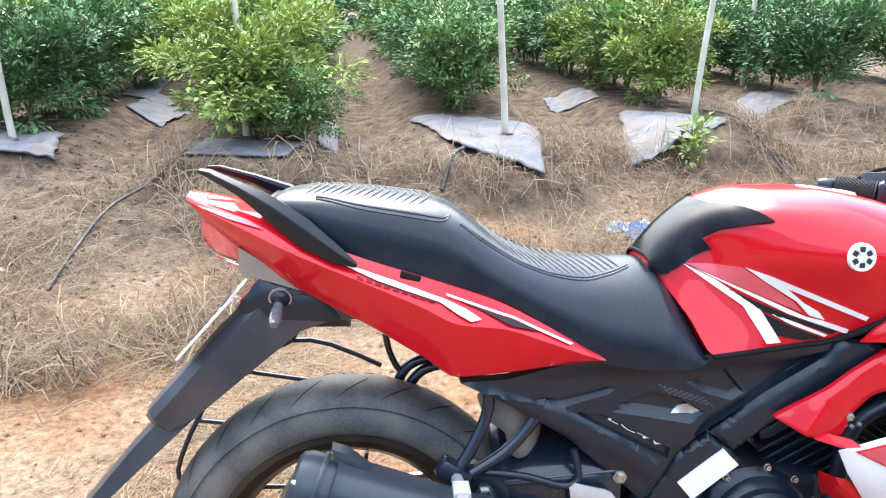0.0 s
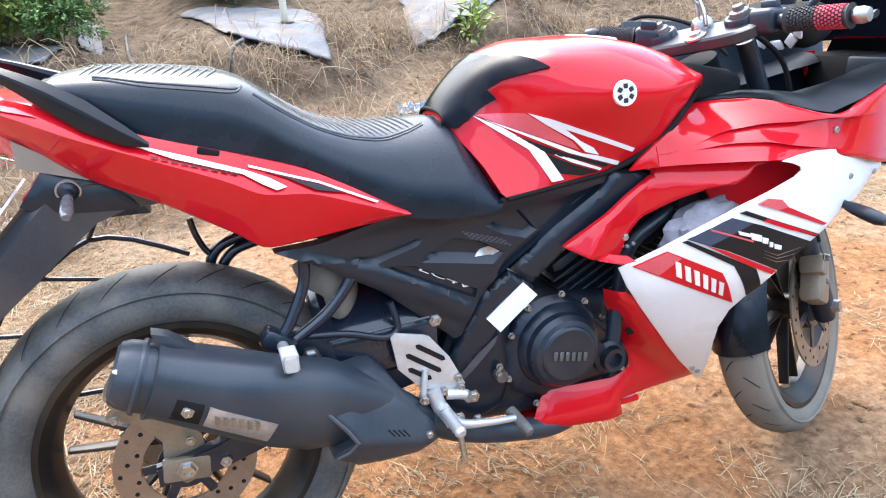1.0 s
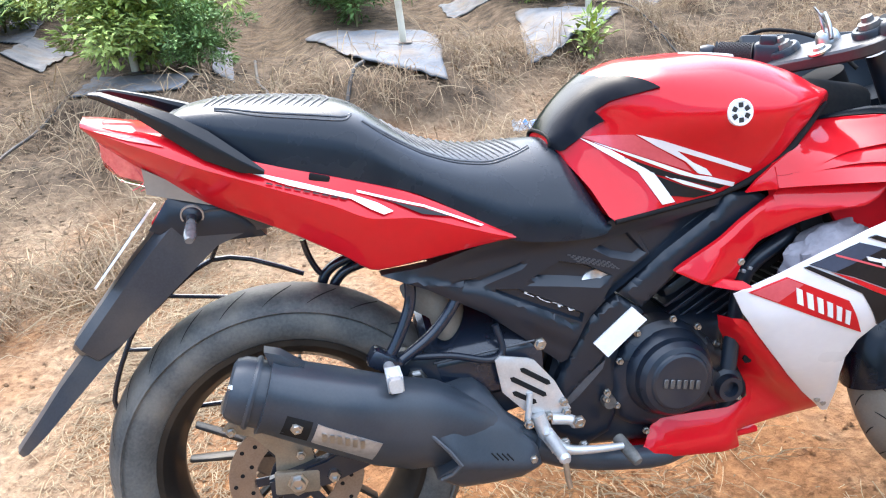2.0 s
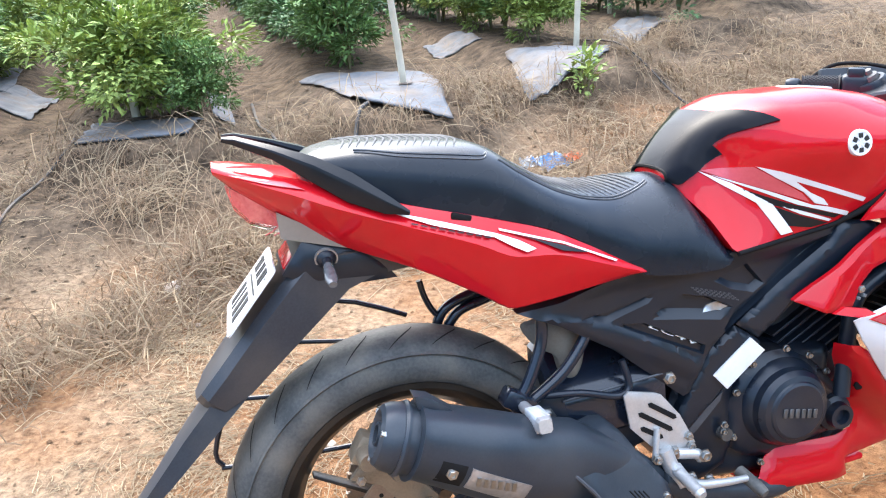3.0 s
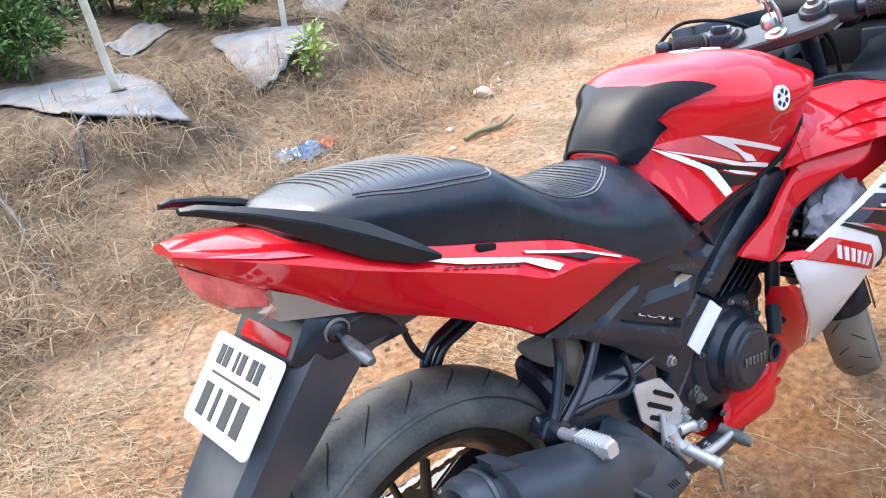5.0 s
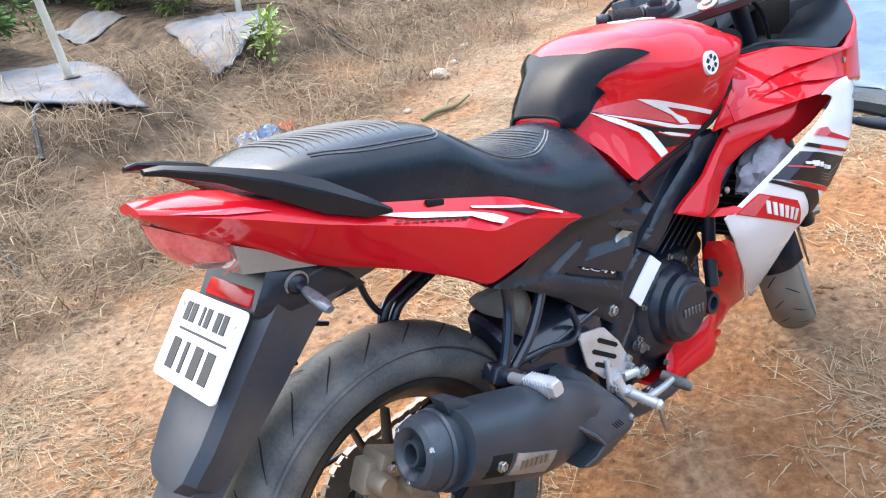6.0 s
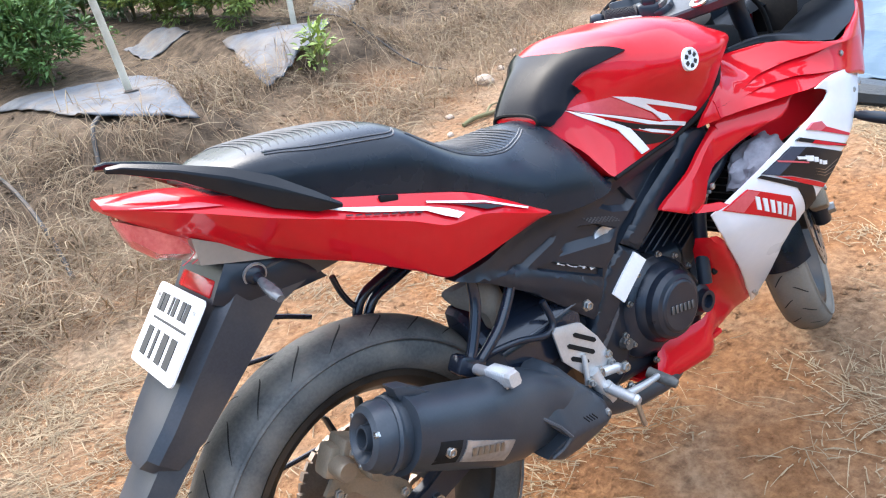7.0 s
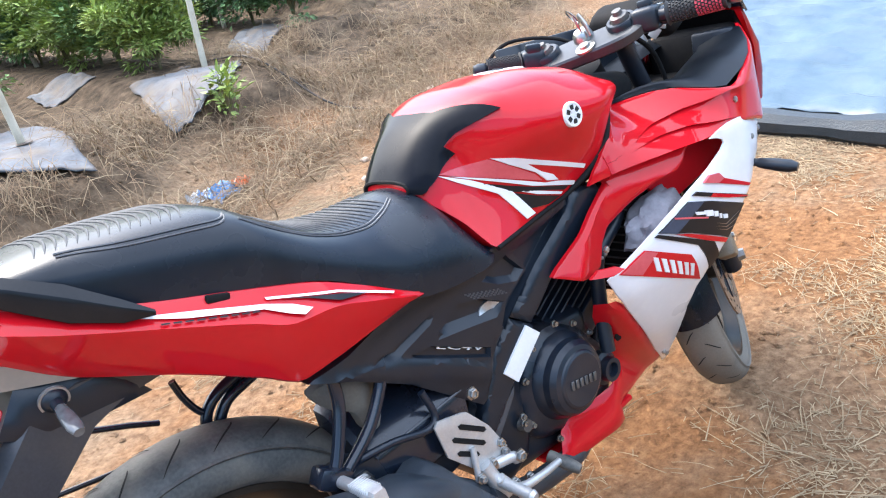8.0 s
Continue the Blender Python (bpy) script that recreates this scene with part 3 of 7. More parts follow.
part("tail_pipe_hole", lathe([(0.0005, 0.024), (0.0115, 0.024), (0.0115, 0.022), (0.0005, 0.022)], axis, sides=20), M["dark"], muf)
for a in (25, 150, 270):
    q = axis @ Matrix.Rotation(radians(a), 4, "Z") @ Vector((0.039, 0, 0.047))
    bolt(q, 0.0055, 0.005, muf, way=axis.to_3x3() @ Vector((0, 0, 1)))


def muffler_side(x, z):
    """The outer skin of the muffler: rounded above its middle, chamfered below."""
    v = 0.0
    for k in range(12):
        x0 = x - 0.378 * v
        y, mid, ry, rz = (float(np.interp(x0, [r[0] for r in MUF], [r[i] for r in MUF])) for i in (1, 2, 3, 4))
        v = min(max((z - mid) / 0.9, -0.97 * rz), 0.97 * rz)
    p = 1.2 if v < 0 else 0.78
    return y - ry * max(0.0, 1 - (abs(v) / rz) ** (2 / p)) ** (p / 2)


part("shield_fin", panel([(-0.010, 0.578), (0.012, 0.570), (0.05, 0.538), (0.02, 0.545), (-0.005, 0.556)], lambda x, z: -0.222, thick=0.03, edge=0.004, step=0.01), M["muffler"], muf)
plate = part("badge_plate", panel([(0.050, 0.478), (0.137, 0.420), (0.119, 0.388), (0.036, 0.446)], lambda x, z: muffler_side(x, z) - 0.004, thick=0.004, edge=0.003, step=0.01), M["badge"], muf, "worn silver badge plate")
for k in range(6):
    u = 0.17 + 0.115 * k
    c = Vector((0.046 + (0.137 - 0.046) * u - 0.005, 0, 0.474 + (0.428 - 0.474) * u - 0.011))
    part("badge_bar", panel([(c.x - 0.003, c.z + 0.009), (c.x + 0.003, c.z + 0.006), (c.x + 0.001, c.z - 0.009), (c.x - 0.005, c.z - 0.006)], lambda x, z: muffler_side(x, z) - 0.0062, thick=0.002, edge=0.0, step=0.01), M["chrome"], plate)
# dark patch laid on to paint the shaded recess round the bolt
mount = part("silencer_mount", panel([(0.010, 0.499), (0.044, 0.482), (0.030, 0.448), (-0.006, 0.466)], lambda x, z: muffler_side(x, z) - 0.0025, thick=0.005, edge=0.003, step=0.01), M["dark"], muf)
bolt((0.020, muffler_side(0.02, 0.478) - 0.003, 0.477), 0.0085, 0.008, mount)
def shield_y(x, z):
    ridge = 0.349 - 0.42 * (x - 0.249)
    return -0.244 + 0.34 * max(0.0, x - 0.25) + (0.40 * max(0.0, z - ridge) + 0.55 * max(0.0, z - ridge - 0.06) if z > ridge else 0.55 * (ridge - z))


front_shield = part("front_shield", panel([(0.170, 0.459), (0.192, 0.466), (0.223, 0.450), (0.262, 0.440), (0.306, 0.434), (0.328, 0.412), (0.352, 0.372), (0.393, 0.316), (0.396, 0.290), (0.362, 0.272), (0.312, 0.277), (0.258, 0.288), (0.217, 0.316), (0.222, 0.326), (0.249, 0.349)], shield_y, thick=0.045, edge=0.007, step=0.009), M["muffler"], muf, "angular scuffed black front shield")
part("shield_rib", tube([(x, shield_y(x, z) - 0.0005, z) for x, z in ((0.176, 0.455), (0.214, 0.402), (0.252, 0.350), (0.222, 0.320))], [0.0015, 0.003, 0.0035, 0.003], steps=2, sides=6), M["ridge"], front_shield)
# short dark bars painted for the shade in the shield's slots
for k in range(4):
    part("shield_slot", tube([(x, shield_y(x, z) + 0.0005, z) for x, z in ((0.306 + 0.009 * k, 0.345 - 0.004 * k), (0.316 + 0.009 * k, 0.331 - 0.004 * k))], 0.0016, steps=1, sides=6), M["dark"], front_shield)
bolt((0.380, shield_y(0.380, 0.305) - 0.001, 0.305), 0.007, 0.006, front_shield)
part("exhaust_pipe", tube(((0.39, -0.155, 0.305), (0.46, -0.14, 0.262), (0.56, -0.12, 0.225), (0.68, -0.09, 0.20), (0.82, -0.04, 0.24), (0.90, 0.0, 0.35)), 0.021, sides=14), M["muffler"], moto)

# engine
eng = block((0.30, 0.24, 0.24), pose(0.62, 0, 0.36, 0, 6, 0), bevel=0.03, segments=3)
block((0.14, 0.18, 0.20), pose(0.77, 0, 0.46, 0, -28, 0), eng, bevel=0.02)
block((0.18, 0.20, 0.16), pose(0.50, 0, 0.44), eng, bevel=0.02)
eng = part("engine", eng, M["engine"], moto, "black painted single-cylinder engine block")
eng.matrix_basis = Matrix.Translation((-0.003, 0.046, -0.035)) @ Matrix.Scale(1.035, 4)
for k in range(7):
    m = pose(0.755, -0.01, 0.475, 0, -28, 0) @ Matrix.Translation((0, 0, -0.045 + 0.017 * k))
    part("cooling_fin", block((0.15, 0.19, 0.005), m, bevel=0.0015, segments=1), M["engine"], eng)
part("crankcase_cover", panel([(0.545, 0.33), (0.555, 0.42), (0.595, 0.468), (0.655, 0.478), (0.715, 0.445), (0.76, 0.395), (0.785, 0.35), (0.765, 0.305), (0.70, 0.295), (0.60, 0.288)], lambda x, z: -0.142 - 0.012 * max(0, 1 - ((x - 0.645) ** 2 + (z - 0.385) ** 2) / 0.012), thick=0.05, edge=0.016, curve=4), M["engine"], eng)
cover = lathe([(0.0005, 0.048), (0.046, 0.048), (0.050, 0.046), (0.052, 0.043), (0.060, 0.040), (0.067, 0.031), (0.069, 0.018), (0.076, 0.010), (0.080, 0.0), (0.0005, 0.0)], along((0.645, -0.145, 0.388), (0.645, -0.245, 0.388)), sides=56)
cover = part("clutch_cover", cover, M["engine"], eng, "round black clutch cover with raised marking", sharp=24)
for k in range(6):
    c = Vector((0.645 - 0.0285 + 0.0114 * k, -0.1945, 0.388 + 0.002 - 0.0025 * k + 0.002))
    part("cover_mark", block((0.0075, 0.003, 0.016), Matrix.Translation(c) @ pose(0, 0, 0, 0, 10, 0), bevel=0.001, segments=1), M["fin"], cover)
pump = lathe([(0.0005, 0.018), (0.012, 0.018), (0.014, 0.030), (0.022, 0.030), (0.024, 0.016), (0.032, 0.012), (0.034, 0.0), (0.0005, 0.0)], along((0.748, -0.142, 0.345), (0.748, -0.242, 0.345)), sides=32)
block((0.05, 0.02, 0.03), pose(0.722, -0.148, 0.365, 0, 40, 0), pump, bevel=0.006)
part("water_pump", pump, M["engine"], eng)
for x, z in ((0.590, 0.470), (0.655, 0.484), (0.557, 0.425), (0.548, 0.345), (0.60, 0.285), (0.775, 0.315), (0.70, 0.462), (0.532, 0.372), (0.53, 0.36), (0.735, 0.425)):
    bolt((x, -0.148, z), 0.006, 0.008, eng)
part("oil_filler", lathe([(0.0005, 0.02), (0.011, 0.02), (0.013, 0.004), (0.016, 0.0), (0.0005, 0.0)], along((0.536, -0.13, 0.352), (0.536, -0.23, 0.352)), sides=16), M["fin"], eng)
radiator = block((0.045, 0.30, 0.24), pose(0.93, 0, 0.52, 0, -12, 0), bevel=0.006)
rad = part("radiator", radiator, M["dark"], moto)
for k in range(12):
    part("radiator_fin", block((0.05, 0.29, 0.003), pose(0.93, 0, 0.52, 0, -12, 0) @ Matrix.Translation((0, 0, -0.105 + 0.019 * k)), bevel=0.0), M["fin"], rad)
part("coolant_hose", tube(((0.90, -0.12, 0.60), (0.86, -0.135, 0.585), (0.80, -0.13, 0.54), (0.78, -0.13, 0.46), (0.76, -0.14, 0.37)), 0.014, sides=12), M["black"], moto)
part("clutch_cable", tube(((1.0, -0.15, 0.66), (0.97, -0.165, 0.60), (0.955, -0.16, 0.55)), 0.006), M["chrome"], moto)
crumple = bmesh.new()
bmesh.ops.create_icosphere(crumple, subdivisions=4, radius=1.0)
for v in crumple.verts:
    k = 1 + 0.22 * noise.noise(v.co * 2.3) + 0.12 * noise.noise(v.co * 5.1)
    v.co = Vector((0.915 + v.co.x * 0.075 * k, -0.185 + v.co.y * 0.042 * k, 0.570 + v.co.z * 0.048 * k + 0.35 * v.co.x * 0.05))
part("cleaning_rag", crumple, M["rag"], moto, "crumpled grey cloth tucked behind the fairing")

# main frame beam, its lower plate and the side cover
FRAME_Y = lambda x, z: -0.118 - 0.032 * ease(0.50, 0.84, x)
UPPER_BEAM = [(0.760, 0.686), (0.805, 0.684), (0.836, 0.668), (0.826, 0.650), (0.785, 0.622), (0.677, 0.558), (0.612, 0.503), (0.572, 0.5335), (0.640, 0.590), (0.738, 0.656)]
LOWER_BEAM = [(0.5705, 0.531), (0.6105, 0.501), (0.616, 0.493), (0.545, 0.420), (0.490, 0.370), (0.462, 0.345), (0.450, 0.380), (0.475, 0.428), (0.520, 0.498)]
part("frame_beam", panel(UPPER_BEAM, FRAME_Y, thick=0.05, edge=0.011, step=0.009), M["black"], moto, "satin black twin-spar frame beam")
part("frame_beam", mirrored(panel(UPPER_BEAM, FRAME_Y, thick=0.05, edge=0.007)), M["black"], moto)
low_beam = part("lower_beam", panel(LOWER_BEAM, lambda x, z: FRAME_Y(x, z) + 0.002, thick=0.05, edge=0.011, step=0.009), M["black"], moto, "satin black lower frame spar")
part("lower_beam", mirrored(panel(LOWER_BEAM, FRAME_Y, thick=0.05, edge=0.007)), M["black"], moto)
part("white_sticker", panel([(0.592, 0.509), (0.616, 0.483), (0.546, 0.424), (0.522, 0.453)], lambda x, z: FRAME_Y(x, z) - 0.0035, thick=0.0045, edge=0.001), M["sticker"], low_beam, "blank white sticker")
lower = panel([(0.462, 0.43), (0.51, 0.41), (0.585, 0.445), (0.585, 0.33), (0.555, 0.262), (0.50, 0.24), (0.445, 0.28), (0.432, 0.35)], lambda x, z: -0.094, thick=0.03, edge=0.012)
part("frame_plate", lower, M["black"], moto)
part("plate_flange", panel([(0.470, 0.356), (0.492, 0.372), (0.548, 0.412), (0.542, 0.396), (0.495, 0.352), (0.478, 0.340)], lambda x, z: -0.108, thick=0.02, edge=0.004), M["ridge"], moto)
# moulded hollows of the cover: outline, depth, slope at the upper and at the lower rim
HOLLOWS = (([(0.399, 0.579), (0.469, 0.610), (0.514, 0.597), (0.561, 0.570), (0.537, 0.552), (0.475, 0.565)], 0.012, 0.003, 0.016),
           ([(0.525, 0.622), (0.588, 0.641), (0.621, 0.600), (0.600, 0.588), (0.557, 0.602)], 0.010, 0.003, 0.011),
           ([(0.262, 0.608), (0.330, 0.606), (0.426, 0.623), (0.406, 0.606), (0.335, 0.588)], 0.008, 0.003, 0.009),
           ([(0.345, 0.582), (0.398, 0.574), (0.507, 0.513), (0.502, 0.497), (0.400, 0.551)], 0.008, 0.003, 0.004),
           ([(0.606, 0.638), (0.745, 0.667), (0.736, 0.652), (0.570, 0.546), (0.534, 0.520), (0.566, 0.568), (0.626, 0.598)], 0.012, 0.004, 0.004))


def inset(ring, steep, gentle):
    """The ring moved inwards: by the gentle width along its lower sides, by the steep one elsewhere."""
    n, lines = len(ring), []
    for (ax, az), (bx, bz) in zip(ring, ring[1:] + ring[:1]):
        length = math.hypot(bx - ax, bz - az)
        nx_, nz_ = (bz - az) / length, -(bx - ax) / length
        w = gentle if bx < ax - 0.3 * length else steep
        lines.append((nx_, nz_, nx_ * ax + nz_ * az + w))
    out = []
    for k in range(n):
        (a, b, e), (c, d, f) = lines[k - 1], lines[k]
        det = a * d - b * c
        out.append(((e * d - b * f) / det, (a * f - e * c) / det))
    return out


def within(ring, x, z):
    """Whether a place lies inside a ring, and how far it is from its rim."""
    odd, near = False, 1.0
    for (ax, az), (bx, bz) in zip(ring, ring[1:] + ring[:1]):
        if (az > z) != (bz > z) and x < (bx - ax) * (z - az) / (bz - az) + ax:
            odd = not odd
        dx, dz = bx - ax, bz - az
        t = min(1.0, max(0.0, ((x - ax) * dx + (z - az) * dz) / (dx * dx + dz * dz)))
        near = min(near, math.hypot(ax + t * dx - x, az + t * dz - z))
    return odd, near


FLOORS = [inset(ring_, steep_, gentle_) for ring_, deep_, steep_, gentle_ in HOLLOWS]


def hollow(x, z):
    """Depth of the moulded hollow at a place on the cover, with a steep upper rim and a long lower slope."""
    for (ring, deep, steep, gentle), floor_ring in zip(HOLLOWS, FLOORS):
        odd, near = within(ring, x, z)
        if near < 1e-4:
            return 0.0
        if odd:
            low, gap = within(floor_ring, x, z)
            return deep if low or gap < 1e-4 else deep * near / (near + gap)
    return 0.0


def COVER_Y(x, z):
    base = -(0.124 + 0.022 * ease(0.36, 0.20, x) + 0.012 * ease(0.63, 0.67, z))
    rail = glide(x, [0.17, 0.203, 0.255, 0.336, 0.494, 0.52], [0.642, 0.630, 0.613, 0.580, 0.486, 0.466]) - z
    return base + hollow(x, z) - 0.005 * ease(-0.004, 0.001, rail) * ease(0.05, 0.02, rail)


side_outline = [(0.176, 0.641), (0.250, 0.642), (0.385, 0.668), (0.394, 0.669), (0.454, 0.655), (0.511, 0.648), (0.562, 0.669), (0.652, 0.684), (0.772, 0.692), (0.742, 0.660),
                (0.566, 0.546), (0.520, 0.505), (0.496, 0.474), (0.474, 0.434), (0.462, 0.430), (0.340, 0.540), (0.245, 0.605)]
cov = part("side_cover", panel(side_outline, COVER_Y, thick=0.03, edge=0.004, step=0.0085, loops=[h[0] for h in HOLLOWS] + FLOORS), M["black"], moto, "black plastic side cover with moulded hollows", sharp=30)
part("side_cover", mirrored(panel(side_outline, lambda x, z: -0.130, thick=0.02, edge=0.006)), M["black"], moto)
part("vent_patch", panel([(0.507, 0.569), (0.518, 0.579), (0.534, 0.583), (0.551, 0.573), (0.540, 0.567)], lambda x, z: COVER_Y(x, z) - 0.003, thick=0.003, edge=0.001, step=0.006), M["badge"], cov, "pale grey vent insert")
mesh_rows = bmesh.new()
for r_ in range(4):
    for k_ in range(9):
        x_, z_ = 0.486 + 0.0085 * k_ + 0.005 * r_, 0.6175 - 0.0032 * k_ * 0.9 - 0.0045 * r_
        block((0.0055, 0.0015, 0.0022), pose(x_, COVER_Y(x_, z_) - 0.0004, z_, 0, 22, 0), mesh_rows, bevel=0.0)
tagged(part("embossed_pattern", mesh_rows, M["ridge"], cov), kind="stuff")
LETTER = Matrix.Translation((0.449, -0.1195, 0.5435)) @ Matrix(((0.866, 0, 0, 0), (0, 0, -1, 0), (-0.50, 0.87, 0, 0), (0, 0, 0, 1)))
part("cover_marking", lettering("LC4V", 0.026, LETTER @ Matrix.Diagonal((1.75, 0.62, 1.0, 1.0))), M["sticker"], cov, "small white slanted letters")

# heel guard, rider's peg, brake pedal
heel = panel([(0.342, 0.466), (0.350, 0.473), (0.398, 0.460), (0.408, 0.455), (0.440, 0.412), (0.466, 0.356), (0.455, 0.348), (0.412, 0.355), (0.388, 0.364), (0.350, 0.408)], lambda x, z: -0.148, thick=0.006, edge=0.003, step=0.01)
heel = part("heel_guard", heel, M["alloy"], moto, "slotted aluminium heel guard")
for xa, za, xb, zb in ((0.386, 0.443, 0.428, 0.412), (0.368, 0.430, 0.420, 0.392), (0.370, 0.404, 0.402, 0.382)):
    way = (Vector((xb, 0, zb)) - Vector((xa, 0, za))).normalized() * 0.005
    off = Vector((-way.z, 0, way.x)) * 0.85
    a, b = Vector((xa, 0, za)), Vector((xb, 0, zb))
    slot = [a - way, a + off, b + off, b + way, b - off, a - off]
    # dark patch laid on the plate for the shade in each slot
    part("guard_slot", panel([(p.x, p.z) for p in slot], lambda x, z: -0.1492, thick=0.004, edge=0.0, step=0.03), M["dark"], heel)
for x, z in ((0.452, 0.372), (0.425, 0.352), (0.456, 0.353)):
    bolt((x, -0.151, z), 0.0075, 0.008, heel)
brk = bmesh.new()
for pts, r in ((((0.405, -0.15, 0.36), (0.415, -0.155, 0.325), (0.43, -0.16, 0.295)), 0.0135), (((0.43, -0.15, 0.345), (0.46, -0.155, 0.34), (0.47, -0.155, 0.33)), 0.0095), (((0.395, -0.15, 0.40), (0.388, -0.155, 0.365), (0.385, -0.155, 0.345)), 0.0055)):
    tube(pts, r, brk)
brk = part("peg_bracket", brk, M["alloy"], moto, "cast aluminium foot peg bracket")
for x, z, r in ((0.414, 0.49, 0.010), (0.472, 0.338, 0.011), (0.385, 0.352, 0.008), (0.445, 0.305, 0.009), (0.478, 0.292, 0.009)):
    bolt((x, -0.165, z), r, 0.01, brk)
pedal = tube(((0.415, -0.17, 0.335), (0.44, -0.178, 0.302), (0.49, -0.178, 0.290), (0.545, -0.17, 0.280)), [0.009, 0.0085, 0.007, 0.006])
part("brake_pedal", pedal, M["alloy"], moto)
part("pedal_pad", tube(((0.548, -0.145, 0.280), (0.556, -0.185, 0.268), (0.560, -0.20, 0.262)), [0.011, 0.011, 0.008]), M["rubber"], moto, "black rubber pedal pad")
rp = along((0.415, -0.148, 0.330), (0.424, -0.232, 0.313))
rpeg = part("rider_foot_peg", lathe([(0.0005, 0.0), (0.013, 0.0), (0.0085, 0.018)] + [(0.0092 if k % 2 else 0.0106, 0.022 + 0.0048 * k) for k in range(13)] + [(0.007, 0.086), (0.0005, 0.086)], rp, sides=14), M["alloy"], moto, "ribbed aluminium rider foot peg")
part("peg_feeler", tube(((0.423, -0.226, 0.312), (0.425, -0.230, 0.278), (0.427, -0.232, 0.264)), [0.005, 0.005, 0.0042], steps=2), M["chrome"], rpeg)
part("side_stand", tube(((0.50, 0.12, 0.24), (0.49, 0.22, 0.13), (0.47, 0.31, 0.028)), 0.011), M["engine"], moto)
part("stand_foot", block((0.06, 0.045, 0.008), pose(0.47, 0.318, 0.026, 8, 0, 0), bevel=0.003), M["engine"], moto)

# tail
TX = [-0.228, -0.205, -0.17, -0.125, -0.067, 0.031, 0.12, 0.172, 0.23, 0.30, 0.36, 0.392]
T_TOP = [0.912, 0.909, 0.901, 0.889, 0.868, 0.831, 0.803, 0.786, 0.765, 0.727, 0.690, 0.672]
T_MID = [0.907, 0.900, 0.886, 0.868, 0.842, 0.803, 0.766, 0.741, 0.733, 0.707, 0.682, 0.670]
T_LOW = [0.900, 0.880, 0.852, 0.819, 0.777, 0.722, 0.671, 0.641, 0.647, 0.656, 0.664, 0.667]
T_YT = [0.022, 0.040, 0.062, 0.086, 0.108, 0.134, 0.148, 0.154, 0.158, 0.157, 0.152, 0.148]
T_YM = [0.032, 0.058, 0.086, 0.112, 0.136, 0.163, 0.180, 0.187, 0.183, 0.172, 0.160, 0.152]
T_YL = [0.024, 0.040, 0.055, 0.068, 0.082, 0.102, 0.122, 0.132, 0.138, 0.142, 0.146, 0.148]


for k_ in range(len(TX)):
    out_ = 0.55 * (0.96 * T_YM[k_] - T_YL[k_]) * ease(-0.10, 0.02, TX[k_])
    if out_ > 0:
        T_YL[k_] += out_
        T_LOW[k_] += 0.45 * out_


def tail_side(x, z):
    g = lambda v: glide(float(x), TX, v)
    return -float(np.interp(z, [g(T_LOW), g(T_MID), g(T_TOP) + 0.0005], [g(T_YL), g(T_YM), g(T_YT)]))


def tail_ring(x):
    yt, ym, yl, zt, zm, zl = (glide(x, TX, v) for v in (T_YT, T_YM, T_YL, T_TOP, T_MID, T_LOW))
    s = [(yt, zt), (yt * 0.55 + ym * 0.45, zt * 0.55 + zm * 0.45 + 0.0015), (ym - 0.0022, zm + 0.0012), (ym, zm - 0.0012),
         (ym * 0.67 + yl * 0.33 + 0.0022, zm * 0.67 + zl * 0.33), (ym * 0.34 + yl * 0.66 + 0.0022, zm * 0.33 + zl * 0.67), (yl + 0.002, zl + 0.003), (yl - 0.003, zl)]
    right = [(x, -y, z) for y, z in s]
    left = [(x, y, z) for y, z in reversed(s)]
    return [(x, 0.0, zt + 0.006)] + right + [(x, 0.0, zl + 0.004)] + left


tail = part("tail_fairing", loft([tail_ring(float(x)) for x in np.unique(np.round(np.concatenate([np.linspace(-0.228, 0.392, 44), TX]), 4))]), M["red"], moto, "glossy red tail fairing with white and black stripes", sharp=26)
TAIL_OUT = lambda x, z: tail_side(x, z) - 0.0042
part("white_stripe", panel([(-0.01, 0.832), (0.08, 0.801), (0.150, 0.775), (0.182, 0.760), (0.203, 0.746), (0.188, 0.744), (0.170, 0.754), (0.145, 0.771), (0.06, 0.801)], TAIL_OUT, thick=0.0012, edge=0.0, step=0.012), M["white"], tail)
part("white_stripe", panel([(0.155, 0.781), (0.25, 0.746), (0.34, 0.700), (0.335, 0.6992), (0.25, 0.743), (0.155, 0.778)], TAIL_OUT, thick=0.0012, edge=0.0, step=0.012), M["white"], tail)
part("black_stripe", panel([(0.175, 0.770), (0.25, 0.741), (0.29, 0.722), (0.245, 0.735), (0.205, 0.757)], TAIL_OUT, thick=0.0012, edge=0.0, step=0.012), M["decal_black"], tail)
part("white_stripe", panel([(-0.205, 0.9005), (-0.13, 0.884), (-0.105, 0.871), (-0.155, 0.884)], TAIL_OUT, thick=0.0012, edge=0.0, step=0.012), M["decal_pink"], tail)
for k in range(9):
    x, z = 0.030 + 0.0125 * k, 0.8075 - 0.0042 * k
    part("tail_mark", panel([(x, z + 0.0012), (x + 0.009, z - 0.0016), (x + 0.0085, z - 0.0030), (x - 0.0005, z - 0.0002)], TAIL_OUT, thick=0.001, edge=0.0, step=0.02), M["decal_black"], tail)
part("seat_latch", block((0.03, 0.008, 0.010), pose(0.105, -0.151, 0.803, 0, 18, 0), bevel=0.002), M["dark"], tail)

# tail lamp, under the tail
lamp_rings = []
